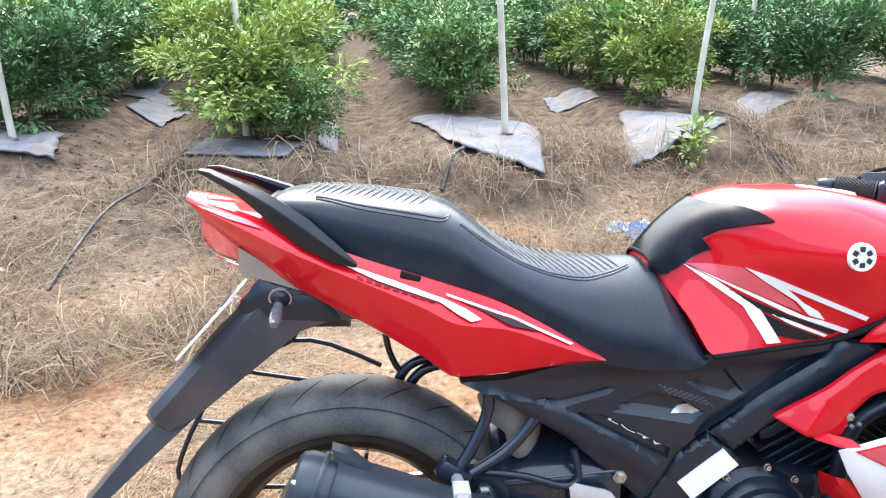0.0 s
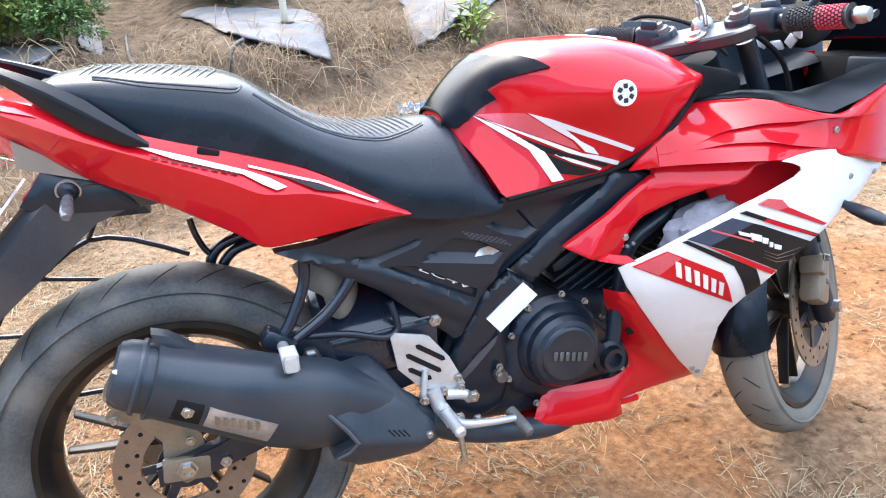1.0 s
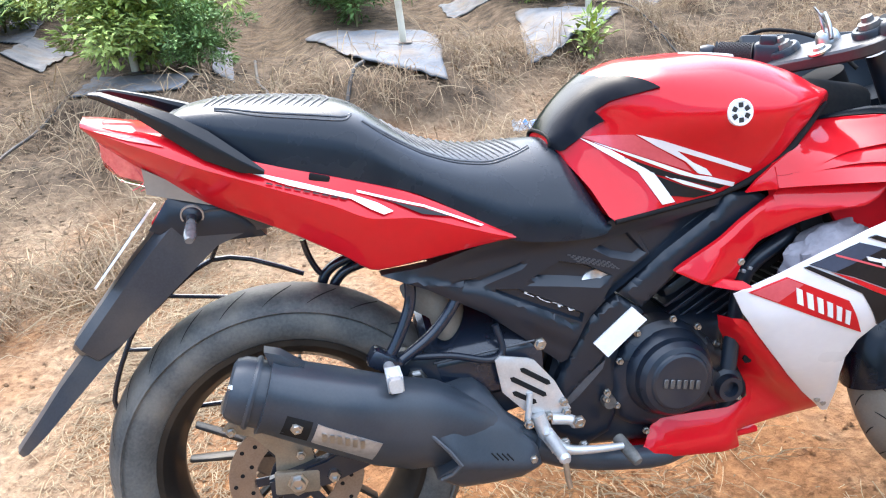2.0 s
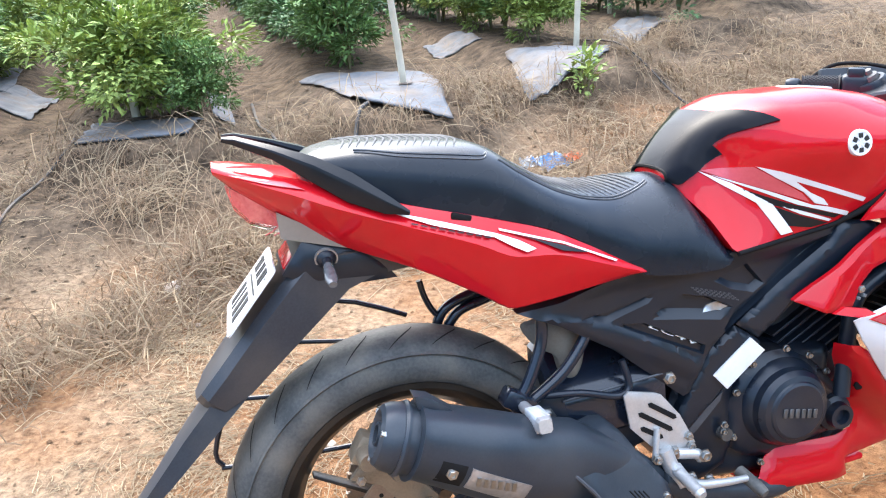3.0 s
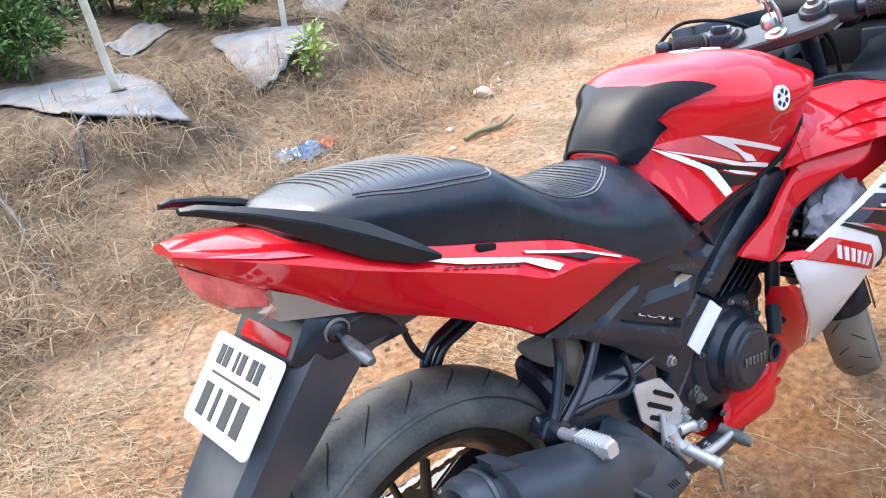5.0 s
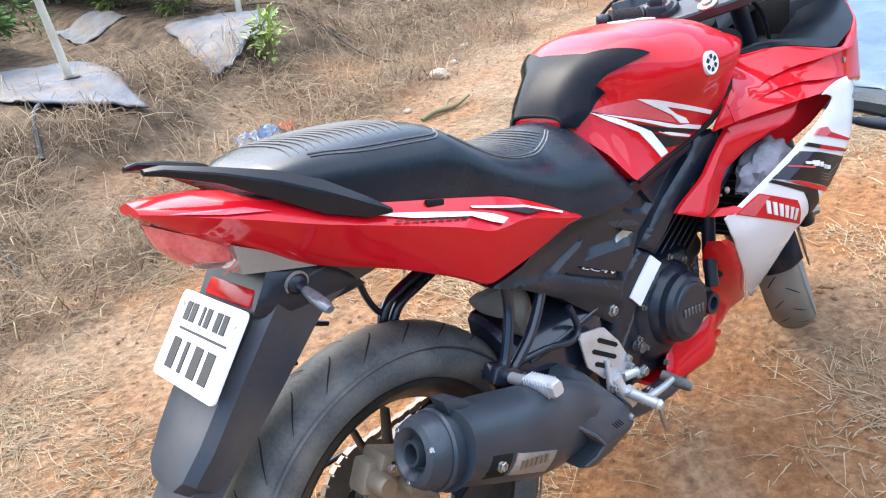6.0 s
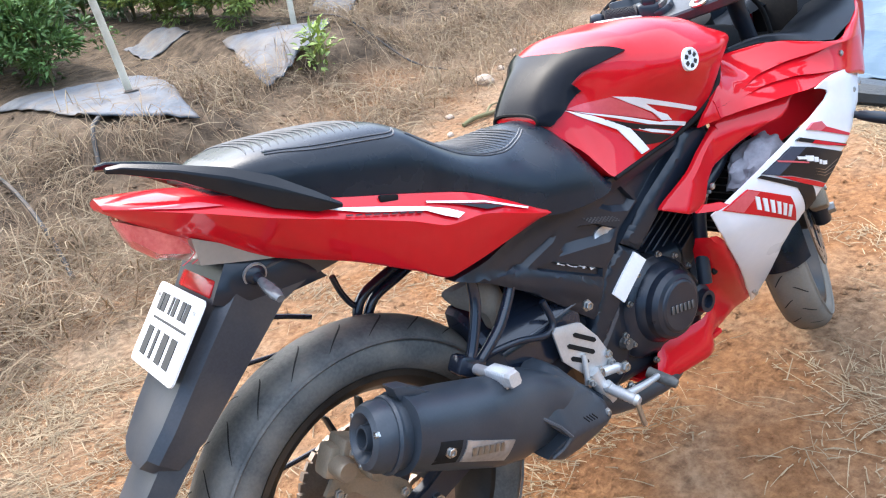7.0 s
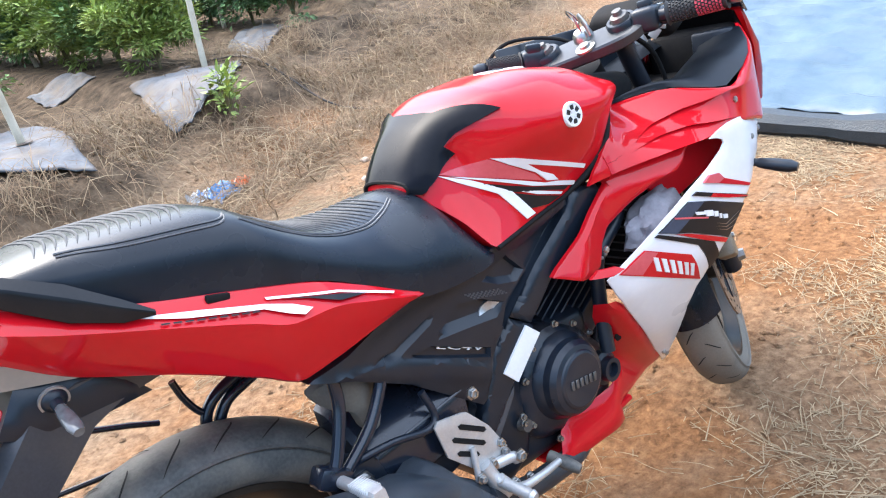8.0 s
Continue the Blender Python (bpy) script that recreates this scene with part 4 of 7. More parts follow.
for x, zt, zb, h in ((-0.214, 0.886, 0.872, 0.026), (-0.206, 0.880, 0.840, 0.038), (-0.185, 0.866, 0.815, 0.052), (-0.15, 0.842, 0.803, 0.066), (-0.11, 0.812, 0.791, 0.076), (-0.07, 0.790, 0.780, 0.084), (-0.045, 0.775, 0.770, 0.086)):
    lamp_rings.append([(x, y * h, z) for y, z in ((-1, zt), (-0.98, (zt + zb) / 2), (-0.8, zb + 0.004), (0, zb), (0.8, zb + 0.004), (0.98, (zt + zb) / 2), (1, zt), (0, zt + 0.004))])
lampo = part("tail_lamp", loft(lamp_rings), M["lens"], moto, "clear-lensed tail lamp with red inside", sharp=50)
inner = []
for x, zt, zb, h in ((-0.206, 0.878, 0.850, 0.030), (-0.185, 0.864, 0.824, 0.044), (-0.15, 0.840, 0.812, 0.054), (-0.125, 0.822, 0.806, 0.058)):
    inner.append([(x, y * h, z) for y, z in ((-1, zt), (-0.9, zb + 0.004), (0, zb), (0.9, zb + 0.004), (1, zt), (0, zt + 0.002))])
part("lamp_reflector", loft(inner), M["lamp_red"], lampo)
# tail underside, its beige painted in for the ground it mirrors
part("tail_underside", loft([[(x, y * h, z) for y, z in ((-1, zt), (-1, zb + 0.002), (0, zb), (1, zb + 0.002), (1, zt), (0, zt))] for x, zt, zb, h in ((-0.148, 0.838, 0.797, 0.070), (-0.11, 0.815, 0.786, 0.0775), (-0.06, 0.795, 0.772, 0.087), (-0.01, 0.770, 0.762, 0.094))]), M["trim"], lampo, "tail underside under the lamp, painted beige for reflected ground", sharp=40)
for k in range(4):
    u = k / 3
    part("lamp_chevron", tube(((-0.16 + 0.035 * u, -0.062 - 0.007 * u, 0.842 - 0.016 * u), (-0.148 + 0.035 * u, -0.066 - 0.006 * u, 0.818 - 0.010 * u), (-0.168 + 0.035 * u, -0.060 - 0.006 * u, 0.806 - 0.006 * u)), 0.0008, steps=2, sides=5), M["decal_pink"], lampo)

# rear mudguard with plate
upper = []
for x, z, w, d in ((0.02, 0.765, 0.078, 0.055), (-0.07, 0.775, 0.080, 0.075), (-0.12, 0.768, 0.080, 0.085), (-0.20, 0.690, 0.079, 0.074), (-0.27, 0.615, 0.074, 0.060), (-0.302, 0.580, 0.062, 0.045), (-0.312, 0.566, 0.040, 0.030)):
    n = Vector((0.70, 0, -0.71))
    o = Vector((x, 0, z))
    upper.append([o + Vector((0, -w * 0.82, 0)), o + Vector((0, 0, 0)) - n * 0.004, o + Vector((0, w * 0.82, 0)), o + Vector((0, w, 0)) + n * 0.014, o + Vector((0, w * 0.96, 0)) + n * d,
                  o + Vector((0, w * 0.86, 0)) + n * d, o + Vector((0, w * 0.84, 0)) + n * 0.018, o + n * 0.010, o + Vector((0, -w * 0.84, 0)) + n * 0.018, o + Vector((0, -w * 0.86, 0)) + n * d,
                  o + Vector((0, -w * 0.96, 0)) + n * d, o + Vector((0, -w, 0)) + n * 0.014])
fend = part("rear_mudguard", loft(upper), M["fender"], moto, "long dusty grey-black plastic rear mudguard", sharp=34)
flap = []
for x, z, w, d in ((-0.24, 0.600, 0.062, 0.030), (-0.29, 0.560, 0.061, 0.034), (-0.34, 0.508, 0.055, 0.030), (-0.39, 0.450, 0.047, 0.022), (-0.425, 0.410, 0.038, 0.014), (-0.436, 0.397, 0.022, 0.009)):
    n = Vector((0.76, 0, -0.64))
    o = Vector((x, 0, z))
    flap.append([o + Vector((0, -w * 0.8, 0)), o - n * 0.006, o + Vector((0, w * 0.8, 0)), o + Vector((0, w, 0)) + n * d, o + Vector((0, w * 0.9, 0)) + n * d, o + Vector((0, w * 0.72, 0)) + n * 0.012, o + n * 0.006,
                 o + Vector((0, -w * 0.72, 0)) + n * 0.012, o + Vector((0, -w * 0.9, 0)) + n * d, o + Vector((0, -w, 0)) + n * d])
part("mud_flap", loft(flap), M["fender"], fend, "tapered dusty mud flap", sharp=34)
brace = panel([(-0.02, 0.765), (-0.12, 0.790), (-0.155, 0.745), (-0.10, 0.715), (0.015, 0.712)], lambda x, z: -0.080, thick=0.16, edge=0.008)
part("plate_bracket", brace, M["black"], moto)
PN = Vector((-0.73, 0, 0.683)).normalized()
PU = Vector((0.683, 0, 0.73)).normalized()
PLATE = Matrix(((0, PU.x, PN.x, -0.204), (-1, 0, 0, 0), (0, PU.z, PN.z, 0.713), (0, 0, 0, 1)))
number = bmesh.new()
rounded = []
for cx, cy, a0 in ((0.082, 0.051, 0), (-0.082, 0.051, 90), (-0.082, -0.051, 180), (0.082, -0.051, 270)):
    rounded += [(cx + 0.009 * math.cos(radians(a0 + k * 22.5)), cy + 0.009 * math.sin(radians(a0 + k * 22.5))) for k in range(5)]
loft([[PLATE @ Vector((x, y, h)) for x, y in rounded] for h in (0.0, 0.002, 0.0035)], number)
number = part("number_plate", number, M["sticker"], moto, "white number plate with black bars")


def plate_bar(x, y, w, h):
    part("plate_bar", block((w, h, 0.0012), PLATE @ Matrix.Translation((x, y, 0.0042)), bevel=0.0), M["ink"], number)


plate_bar(0.004, 0.010, 0.135, 0.0035)
for x, w in ((-0.058, 0.014), (-0.040, 0.014), (-0.014, 0.007), (0.002, 0.013), (0.030, 0.014), (0.048, 0.013)):
    plate_bar(x, 0.034, w, 0.026)
for x, w in ((-0.054, 0.022), (-0.022, 0.010), (0.012, 0.022), (0.046, 0.022)):
    plate_bar(x, -0.024, w, 0.042)
for x, y in ((-0.075, 0.042), (0.073, 0.040)):
    q = PLATE @ Vector((x, y, 0.003))
    bolt(q, 0.005, 0.003, number, way=PN)
part("rear_reflector", block((0.014, 0.125, 0.026), pose(-0.140, 0.0, 0.757, 0, 42, 0), bevel=0.004), M["reflector"], moto, "red rear reflector")


def indicator(base, tip, name, label, lens, fat=1.0):
    m = along(base, tip)
    length = (Vector(tip) - Vector(base)).length
    ob = part(name, lathe([(0.0005, 0.0), (0.0155, 0.0), (0.0155, 0.004), (0.013, 0.009), (0.008, 0.012), (0.007, length * 0.30), (0.0005, length * 0.30)], m, sides=20), M["black"], moto, label)
    body = []
    for h, rx, ry in ((0.25, 0.006, 0.006), (0.38, 0.008, 0.007), (0.6, 0.0095, 0.008), (0.85, 0.0095, 0.008), (1.0, 0.006, 0.005)):
        body.append([m @ Vector((rx * fat * math.cos(a), ry * fat * math.sin(a), h * length)) for a in np.linspace(0, 2 * math.pi, 17)[:-1]])
    part("indicator_lens", loft(body), M[lens], ob)
    part("indicator_collar", lathe([(0.015, 0.001), (0.0175, 0.001), (0.0175, 0.005), (0.015, 0.005)], m, sides=24, closed=True), M["badge"], ob)
    return ob


indicator((-0.088, -0.078, 0.762), (-0.090, -0.150, 0.738), "rear_indicator", "slim rear indicator with grey lens", "silver_lens")
indicator((-0.088, 0.078, 0.762), (-0.090, 0.150, 0.738), "rear_indicator", "slim rear indicator with grey lens", "silver_lens")

# grab rails: flat-topped blades with a sharp lower edge
for s in (-1, 1):
    rail = []
    for x, y, z, h, w in ((-0.207, 0.030, 0.950, 0.0035, 0.006), (-0.190, 0.041, 0.947, 0.006, 0.010), (-0.14, 0.076, 0.926, 0.009, 0.013), (-0.09, 0.106, 0.898, 0.016, 0.015), (-0.045, 0.130, 0.868, 0.019, 0.014), (0.0, 0.149, 0.839, 0.012, 0.010), (0.03, 0.158, 0.823, 0.003, 0.003)):
        shape = ((-1.0, 0.55), (-0.75, 0.95), (0.2, 1.05), (0.95, 0.35), (1.0, 0.05), (0.55, -1.05), (0.3, -1.1), (-0.8, -0.5))
        rail.append([(x + 0.30 * h * q, s * (y + w * c), z + h * q) for c, q in shape])
    part("grab_rail", loft(rail), M["rail"], moto, "pointed satin black grab rail", sharp=24)
part("rail_bridge", block((0.05, 0.17, 0.02), pose(-0.085, 0, 0.893, 0, 18, 0), bevel=0.006), M["black"], moto)

# seat
SX = [-0.108, -0.098, -0.075, -0.03, 0.04, 0.11, 0.15, 0.178, 0.205, 0.235, 0.275, 0.33, 0.39, 0.45, 0.492, 0.52, 0.545, 0.557]
S_TOP = [0.892, 0.908, 0.918, 0.922, 0.917, 0.908, 0.901, 0.889, 0.870, 0.847, 0.823, 0.805, 0.798, 0.798, 0.795, 0.762, 0.712, 0.680]
S_LOW = [0.880, 0.876, 0.869, 0.853, 0.828, 0.804, 0.791, 0.783, 0.775, 0.764, 0.743, 0.705, 0.664, 0.652, 0.648, 0.647, 0.649, 0.656]
S_W = [0.045, 0.075, 0.100, 0.120, 0.134, 0.143, 0.147, 0.149, 0.151, 0.152, 0.152, 0.152, 0.151, 0.150, 0.148, 0.146, 0.142, 0.136]
S_PZ = [0.48, 0.46, 0.45, 0.45, 0.45, 0.45, 0.47, 0.5, 0.56, 0.6, 0.64, 0.68, 0.74, 0.84, 0.95, 1.0, 1.0, 1.0]
S_PY = [0.6, 0.58, 0.56, 0.56, 0.56, 0.56, 0.58, 0.6, 0.66, 0.68, 0.72, 0.78, 0.86, 0.95, 1.0, 1.0, 1.0, 1.0]
seat_rings = []
for x in np.unique(np.round(np.concatenate([np.linspace(-0.108, 0.557, 60), SX]), 4)):
    g = lambda v: glide(float(x), SX, v)
    seat_rings.append(ring_of(float(x), g(S_TOP), g(S_LOW), g(S_W), g(S_PY), g(S_PZ), 14))
seat = part("seat", loft(seat_rings), M["leather"], moto, "one-piece black vinyl seat with stitched ribs", sharp=60)


def seat_top(x, y):
    g = lambda v: glide(float(x), SX, v)
    u = min(0.999, abs(y) / g(S_W)) ** (1 / g(S_PY))
    return g(S_LOW) + (g(S_TOP) - g(S_LOW)) * math.sqrt(1 - u * u) ** g(S_PZ)


for k in range(15):
    x = -0.03 + 0.0122 * k
    half = min(0.104, 0.082 + 0.10 * (x + 0.03)) if x < 0.12 else 0.10
    pts = [(x - 0.022 * (y / 0.1) ** 2, y, seat_top(x - 0.022 * (y / 0.1) ** 2, y) + 0.0004) for y in np.linspace(-half, half, 13)]
    part("seat_rib", tube(pts, [0.0004, 0.0014, 0.0019] + [0.0021] * 7 + [0.0019, 0.0014, 0.0004], steps=1, sides=6), M["rib"], seat)
for k in range(17):
    x = 0.222 + 0.0128 * k
    half = 0.098 - 0.05 * max(0.0, (x - 0.33) / 0.12)
    pts = [(x + 0.03 * (y / 0.1) ** 2, y, seat_top(x + 0.03 * (y / 0.1) ** 2, y) + 0.0004) for y in np.linspace(-half, half, 13)]
    part("seat_rib", tube(pts, [0.0004, 0.0012, 0.0017] + [0.0019] * 7 + [0.0017, 0.0012, 0.0004], steps=1, sides=6), M["rib"], seat)
for s in (-1, 1):
    for off in (0.0, 0.006):
        a = [(-0.028, 0.094 + off), (0.03, 0.112 + off), (0.09, 0.120 + off), (0.15, 0.122 + off), (0.166, 0.108 + off * 0.5)]
        b = [(0.18, 0.118), (0.21, 0.115 + off), (0.25, 0.112 + off), (0.31, 0.106 + off), (0.37, 0.094 + off), (0.42, 0.072 + off), (0.452, 0.05 + off)]
        for line in (a, b):
            fine = smooth_line([(x, s * y, 0) for x, y in line], 5)
            part("seam", tube([(p.x, p.y, seat_top(p.x, p.y) + 0.0006) for p in fine], 0.0015, steps=1, sides=5), M["stitch"], seat)

# fuel tank: each station gives the skirt, the knee hollow, the bulge and the shoulder as (half width, height), and the ridge
FX = [0.488, 0.505, 0.53, 0.56, 0.61, 0.67, 0.75, 0.83, 0.90, 0.95, 0.985, 1.005]
F_TOP = [0.798, 0.822, 0.848, 0.872, 0.8965, 0.9075, 0.9075, 0.895, 0.872, 0.848, 0.824, 0.795]
F_LOW = [(0.050, 0.785), (0.078, 0.762), (0.115, 0.722), (0.145, 0.668), (0.140, 0.671), (0.136, 0.678), (0.139, 0.687), (0.158, 0.726), (0.134, 0.772), (0.108, 0.800), (0.075, 0.795), (0.04, 0.78)]
F_MID = [(0.050, 0.789), (0.074, 0.775), (0.095, 0.762), (0.104, 0.748), (0.119, 0.742), (0.138, 0.748), (0.164, 0.756), (0.180, 0.778), (0.158, 0.803), (0.120, 0.815), (0.078, 0.803), (0.042, 0.784)]
F_BULGE = [(0.050, 0.792), (0.070, 0.792), (0.084, 0.803), (0.087, 0.812), (0.127, 0.815), (0.165, 0.822), (0.189, 0.823), (0.191, 0.826), (0.168, 0.828), (0.122, 0.828), (0.076, 0.809), (0.040, 0.788)]
F_SHOULDER = [(0.044, 0.795), (0.062, 0.806), (0.072, 0.826), (0.080, 0.848), (0.118, 0.868), (0.142, 0.878), (0.152, 0.878), (0.146, 0.868), (0.124, 0.850), (0.090, 0.836), (0.056, 0.815), (0.03, 0.791)]
tank_rings = {}


def tank_half(x):
    """Half of the tank's section at x, from the ridge down to the skirt, as (half width, height)."""
    key = round(float(x), 4)
    if key not in tank_rings:
        at = lambda rows: (glide(key, FX, [p[0] for p in rows]), glide(key, FX, [p[1] for p in rows]))
        top, sh = glide(key, FX, F_TOP), at(F_SHOULDER)
        ctl = [(0.0, top), (sh[0] * 0.6, top * 0.82 + sh[1] * 0.18), sh, at(F_BULGE), at(F_MID), at(F_LOW)]
        line = smooth_line([(-ctl[1][0], ctl[1][1], 0)] + [(y, z, 0) for y, z in ctl], 6)[6:]
        tank_rings[key] = [(p.x, p.y) for p in line]
    return tank_rings[key]


def tank_ring(x):
    half = tank_half(x)
    return [(x, -y, z) for y, z in reversed(half)] + [(x, y, z) for y, z in half[1:]]


def tank_side(x, z):
    half = tank_half(x)
    return -float(np.interp(z, [p[1] for p in reversed(half)], [p[0] for p in reversed(half)]))


def tank_at(x, v, up=0.0):
    """A place on the tank: x, and v running across it from the ridge (0) to either skirt (0.2), lifted off the skin."""
    def bare(x_, v_):
        half = tank_half(x_)
        q = min(29.999, abs(v_) / 0.2 * 30)
        a, b = half[int(q)], half[int(q) + 1]
        u = q - int(q)
        return Vector((x_, math.copysign(a[0] + (b[0] - a[0]) * u, v_), a[1] + (b[1] - a[1]) * u))
    n = (bare(x + 0.004, v) - bare(x - 0.004, v)).cross(bare(x, v + 0.003) - bare(x, v - 0.003)).normalized()
    return bare(x, v) + n * up * (1 if n.dot(Vector((-0.4, math.copysign(0.5, v), 1.0))) > 0 else -1)


def tank_v(x, z):
    half = tank_half(x)
    return 0.2 * min(range(len(half)), key=lambda k: abs(half[k][1] - z)) / 30


tank = part("fuel_tank", loft([tank_ring(float(x)) for x in np.unique(np.round(np.concatenate([np.linspace(0.488, 1.005, 58), FX]), 4))]), M["red"], moto, "glossy red fuel tank with white stripes and black pad", sharp=60)
TANK_OUT = lambda x, z: tank_side(x, z) - 0.0025


def tank_decal(name, outline, material, label=""):
    part(name, panel(outline, TANK_OUT, thick=0.0030, edge=0.0, step=0.009), M[material], tank, label)


tank_decal("white_stripe", [(0.528, 0.800), (0.575, 0.776), (0.636, 0.733), (0.667, 0.683), (0.645, 0.6815), (0.612, 0.738), (0.560, 0.776)], "white")
tank_decal("white_stripe", [(0.546, 0.7925), (0.631, 0.7555), (0.700, 0.724), (0.724, 0.7185), (0.767, 0.703), (0.766, 0.6955), (0.676, 0.7275), (0.600, 0.765)], "white")
tank_decal("white_stripe", [(0.609, 0.799), (0.644, 0.787), (0.790, 0.7245), (0.787, 0.718), (0.668, 0.768), (0.694, 0.746), (0.716, 0.733), (0.727, 0.7195), (0.704, 0.7265), (0.684, 0.748), (0.637, 0.778)], "white")
tank_decal("white_line", [(0.643, 0.7315), (0.668, 0.7225), (0.737, 0.694), (0.733, 0.691), (0.681, 0.711)], "white")
tank_decal("black_stripe", [(0.586, 0.766), (0.631, 0.745), (0.674, 0.7265), (0.752, 0.6995), (0.742, 0.6955), (0.690, 0.7145), (0.662, 0.7225), (0.638, 0.731)], "decal_black")
tank_decal("black_stripe", [(0.640, 0.7285), (0.680, 0.709), (0.732, 0.6885), (0.700, 0.6855), (0.660, 0.694)], "decal_black")
tank_decal("pale_field", [(0.532, 0.8005), (0.606, 0.7985), (0.634, 0.7785), (0.681, 0.7465), (0.694, 0.7305), (0.639, 0.7535), (0.574, 0.781)], "decal_pink")
side_pts = [(0.490, 0.7865), (0.503, 0.780), (0.514, 0.788), (0.540, 0.806), (0.572, 0.821), (0.558, 0.837), (0.580, 0.851), (0.614, 0.863), (0.645, 0.872), (0.622, 0.881), (0.600, 0.886), (0.585, 0.884)]
half_pad = [(x, tank_v(x, z)) for x, z in side_pts]
pad_line = [(x, -v) for x, v in half_pad] + [(0.582, 0.0)] + [(x, v) for x, v in reversed(half_pad)]
pad = part("tank_pad", skin(pad_line, tank_at, 0.0055, 0.005, 0.009), M["pad"], tank, "glossy black tank pad with pointed wings", sharp=50)
rim_line = [tank_at(x, -v, 0.0035) for x, v in half_pad[:1]] + [tank_at(0.491, v, 0.0045) for v in np.linspace(-half_pad[0][1] * 0.8, half_pad[0][1], 8)] + [tank_at(x, v, 0.0045) for x, v in half_pad[1:5]]
part("pad_rubber", tube(rim_line, 0.0032, steps=2, sides=6), M["dark"], pad)
EMB = Vector((0.752, tank_side(0.752, 0.822), 0.822))
EN = Vector(((tank_side(0.762, 0.822) - tank_side(0.742, 0.822)) / 0.02, -1.0, (tank_side(0.752, 0.832) - tank_side(0.752, 0.812)) / 0.02)).normalized()
emb = part("tank_emblem", lathe([(0.0005, 0.0018), (0.0165, 0.0018), (0.017, 0.0026), (0.0198, 0.0026), (0.0208, 0.001), (0.0208, -0.006), (0.0005, -0.006)], along(EMB, EMB + EN), sides=40), M["sticker"], tank, "round white and black emblem")
for k in range(6):
    turn_k = along(EMB, EMB + EN) @ Matrix.Rotation(k * math.pi / 3, 4, "Z")
    part("emblem_field", block((0.0075, 0.0075, 0.001), turn_k @ Matrix.Translation((0, 0.0115, 0.0022)), bevel=0.0, taper=1.0), M["ink"], emb)
    part("emblem_ray", block((0.0028, 0.0125, 0.001), turn_k @ Matrix.Rotation(math.pi / 6, 4, "Z") @ Matrix.Translation((0, 0.009, 0.0028)), bevel=0.0, taper=0.5), M["sticker"], emb)
cap = Matrix.Translation((0.80, 0.0, 0.9005)) @ pose(0, 0, -0.004, 0, 8, 0)
cap_ring = part("fuel_cap", lathe([(0.0005, 0.004), (0.030, 0.004), (0.032, 0.007), (0.045, 0.006), (0.05, 0.0), (0.0005, -0.006)], cap, sides=36), M["alloy"], tank, "brushed metal fuel filler cap")
part("cap_lock", lathe([(0.0005, 0.009), (0.010, 0.009), (0.012, 0.004), (0.0005, 0.003)], cap, sides=20), M["black"], cap_ring)
part("tank_rubber_edge", tube([(x, tank_side(x, z + 0.004) - 0.001, z) for x, z in ((0.560, 0.666), (0.61, 0.669), (0.68, 0.6755), (0.735, 0.682), (0.765, 0.690))], 0.0042, steps=4), M["dark"], moto)
part("tank_rubber_edge", tube([(x, tank_side(x, z + 0.004) - 0.001, z) for x, z in ((0.755, 0.688), (0.794, 0.705), (0.848, 0.738), (0.885, 0.763), (0.915, 0.778), (0.945, 0.799), (0.958, 0.806))], [0.004, 0.006, 0.007, 0.007, 0.006, 0.005, 0.004], steps=5), M["dark"], moto)
part("tank_underside", block((0.40, 0.20, 0.10), pose(0.74, 0, 0.695, 0, -8, 0), bevel=0.02), M["dark"], moto)


# fairing: an upper skin that slopes in towards the tank, above a ledge, and a lower skin set back under it
LEDGE_X, LEDGE_Z = [0.62, 0.70, 0.780, 0.835, 0.90, 0.95, 1.008, 1.1, 1.2, 1.3, 1.45], [0.60, 0.65, 0.687, 0.6915, 0.6925, 0.6925, 0.692, 0.688, 0.68, 0.67, 0.66]
UPPER_X, UPPER_Y = [0.62, 0.78, 0.84, 0.89, 0.95, 1.008, 1.1, 1.2, 1.3, 1.45], [0.150, 0.172, 0.19, 0.212, 0.238, 0.262, 0.272, 0.258, 0.215, 0.11]
SLOPE_X, SLOPE = [0.62, 0.78, 0.85, 0.90, 0.966, 1.0, 1.06, 1.1, 1.2, 1.45], [0, 0.1, 0.5, 1.1, 1.75, 1.45, 0.7, 0.3, 0.05, 0]


def fair(x, z):
    return -(glide(x, UPPER_X, UPPER_Y) - glide(x, SLOPE_X, SLOPE) * max(0.0, z - glide(x, LEDGE_X, LEDGE_Z)))


def under(x, z):
    return -(0.295 + 0.386 * x - 0.655 * z - 0.03 * ease(0.74, 0.65, x))


CREASES = (([0.84, 0.894, 0.926, 0.975, 1.017, 1.062, 1.104, 1.132, 1.25], [0.712, 0.721, 0.729, 0.738, 0.745, 0.748, 0.752, 0.750, 0.745], 0.012, 0.93, 1.20),
           ([0.84, 0.891, 0.948, 0.998, 1.038, 1.086, 1.15, 1.25], [0.710, 0.713, 0.7175, 0.7185, 0.712, 0.704, 0.690, 0.67], 0.010, 0.92, 1.10))


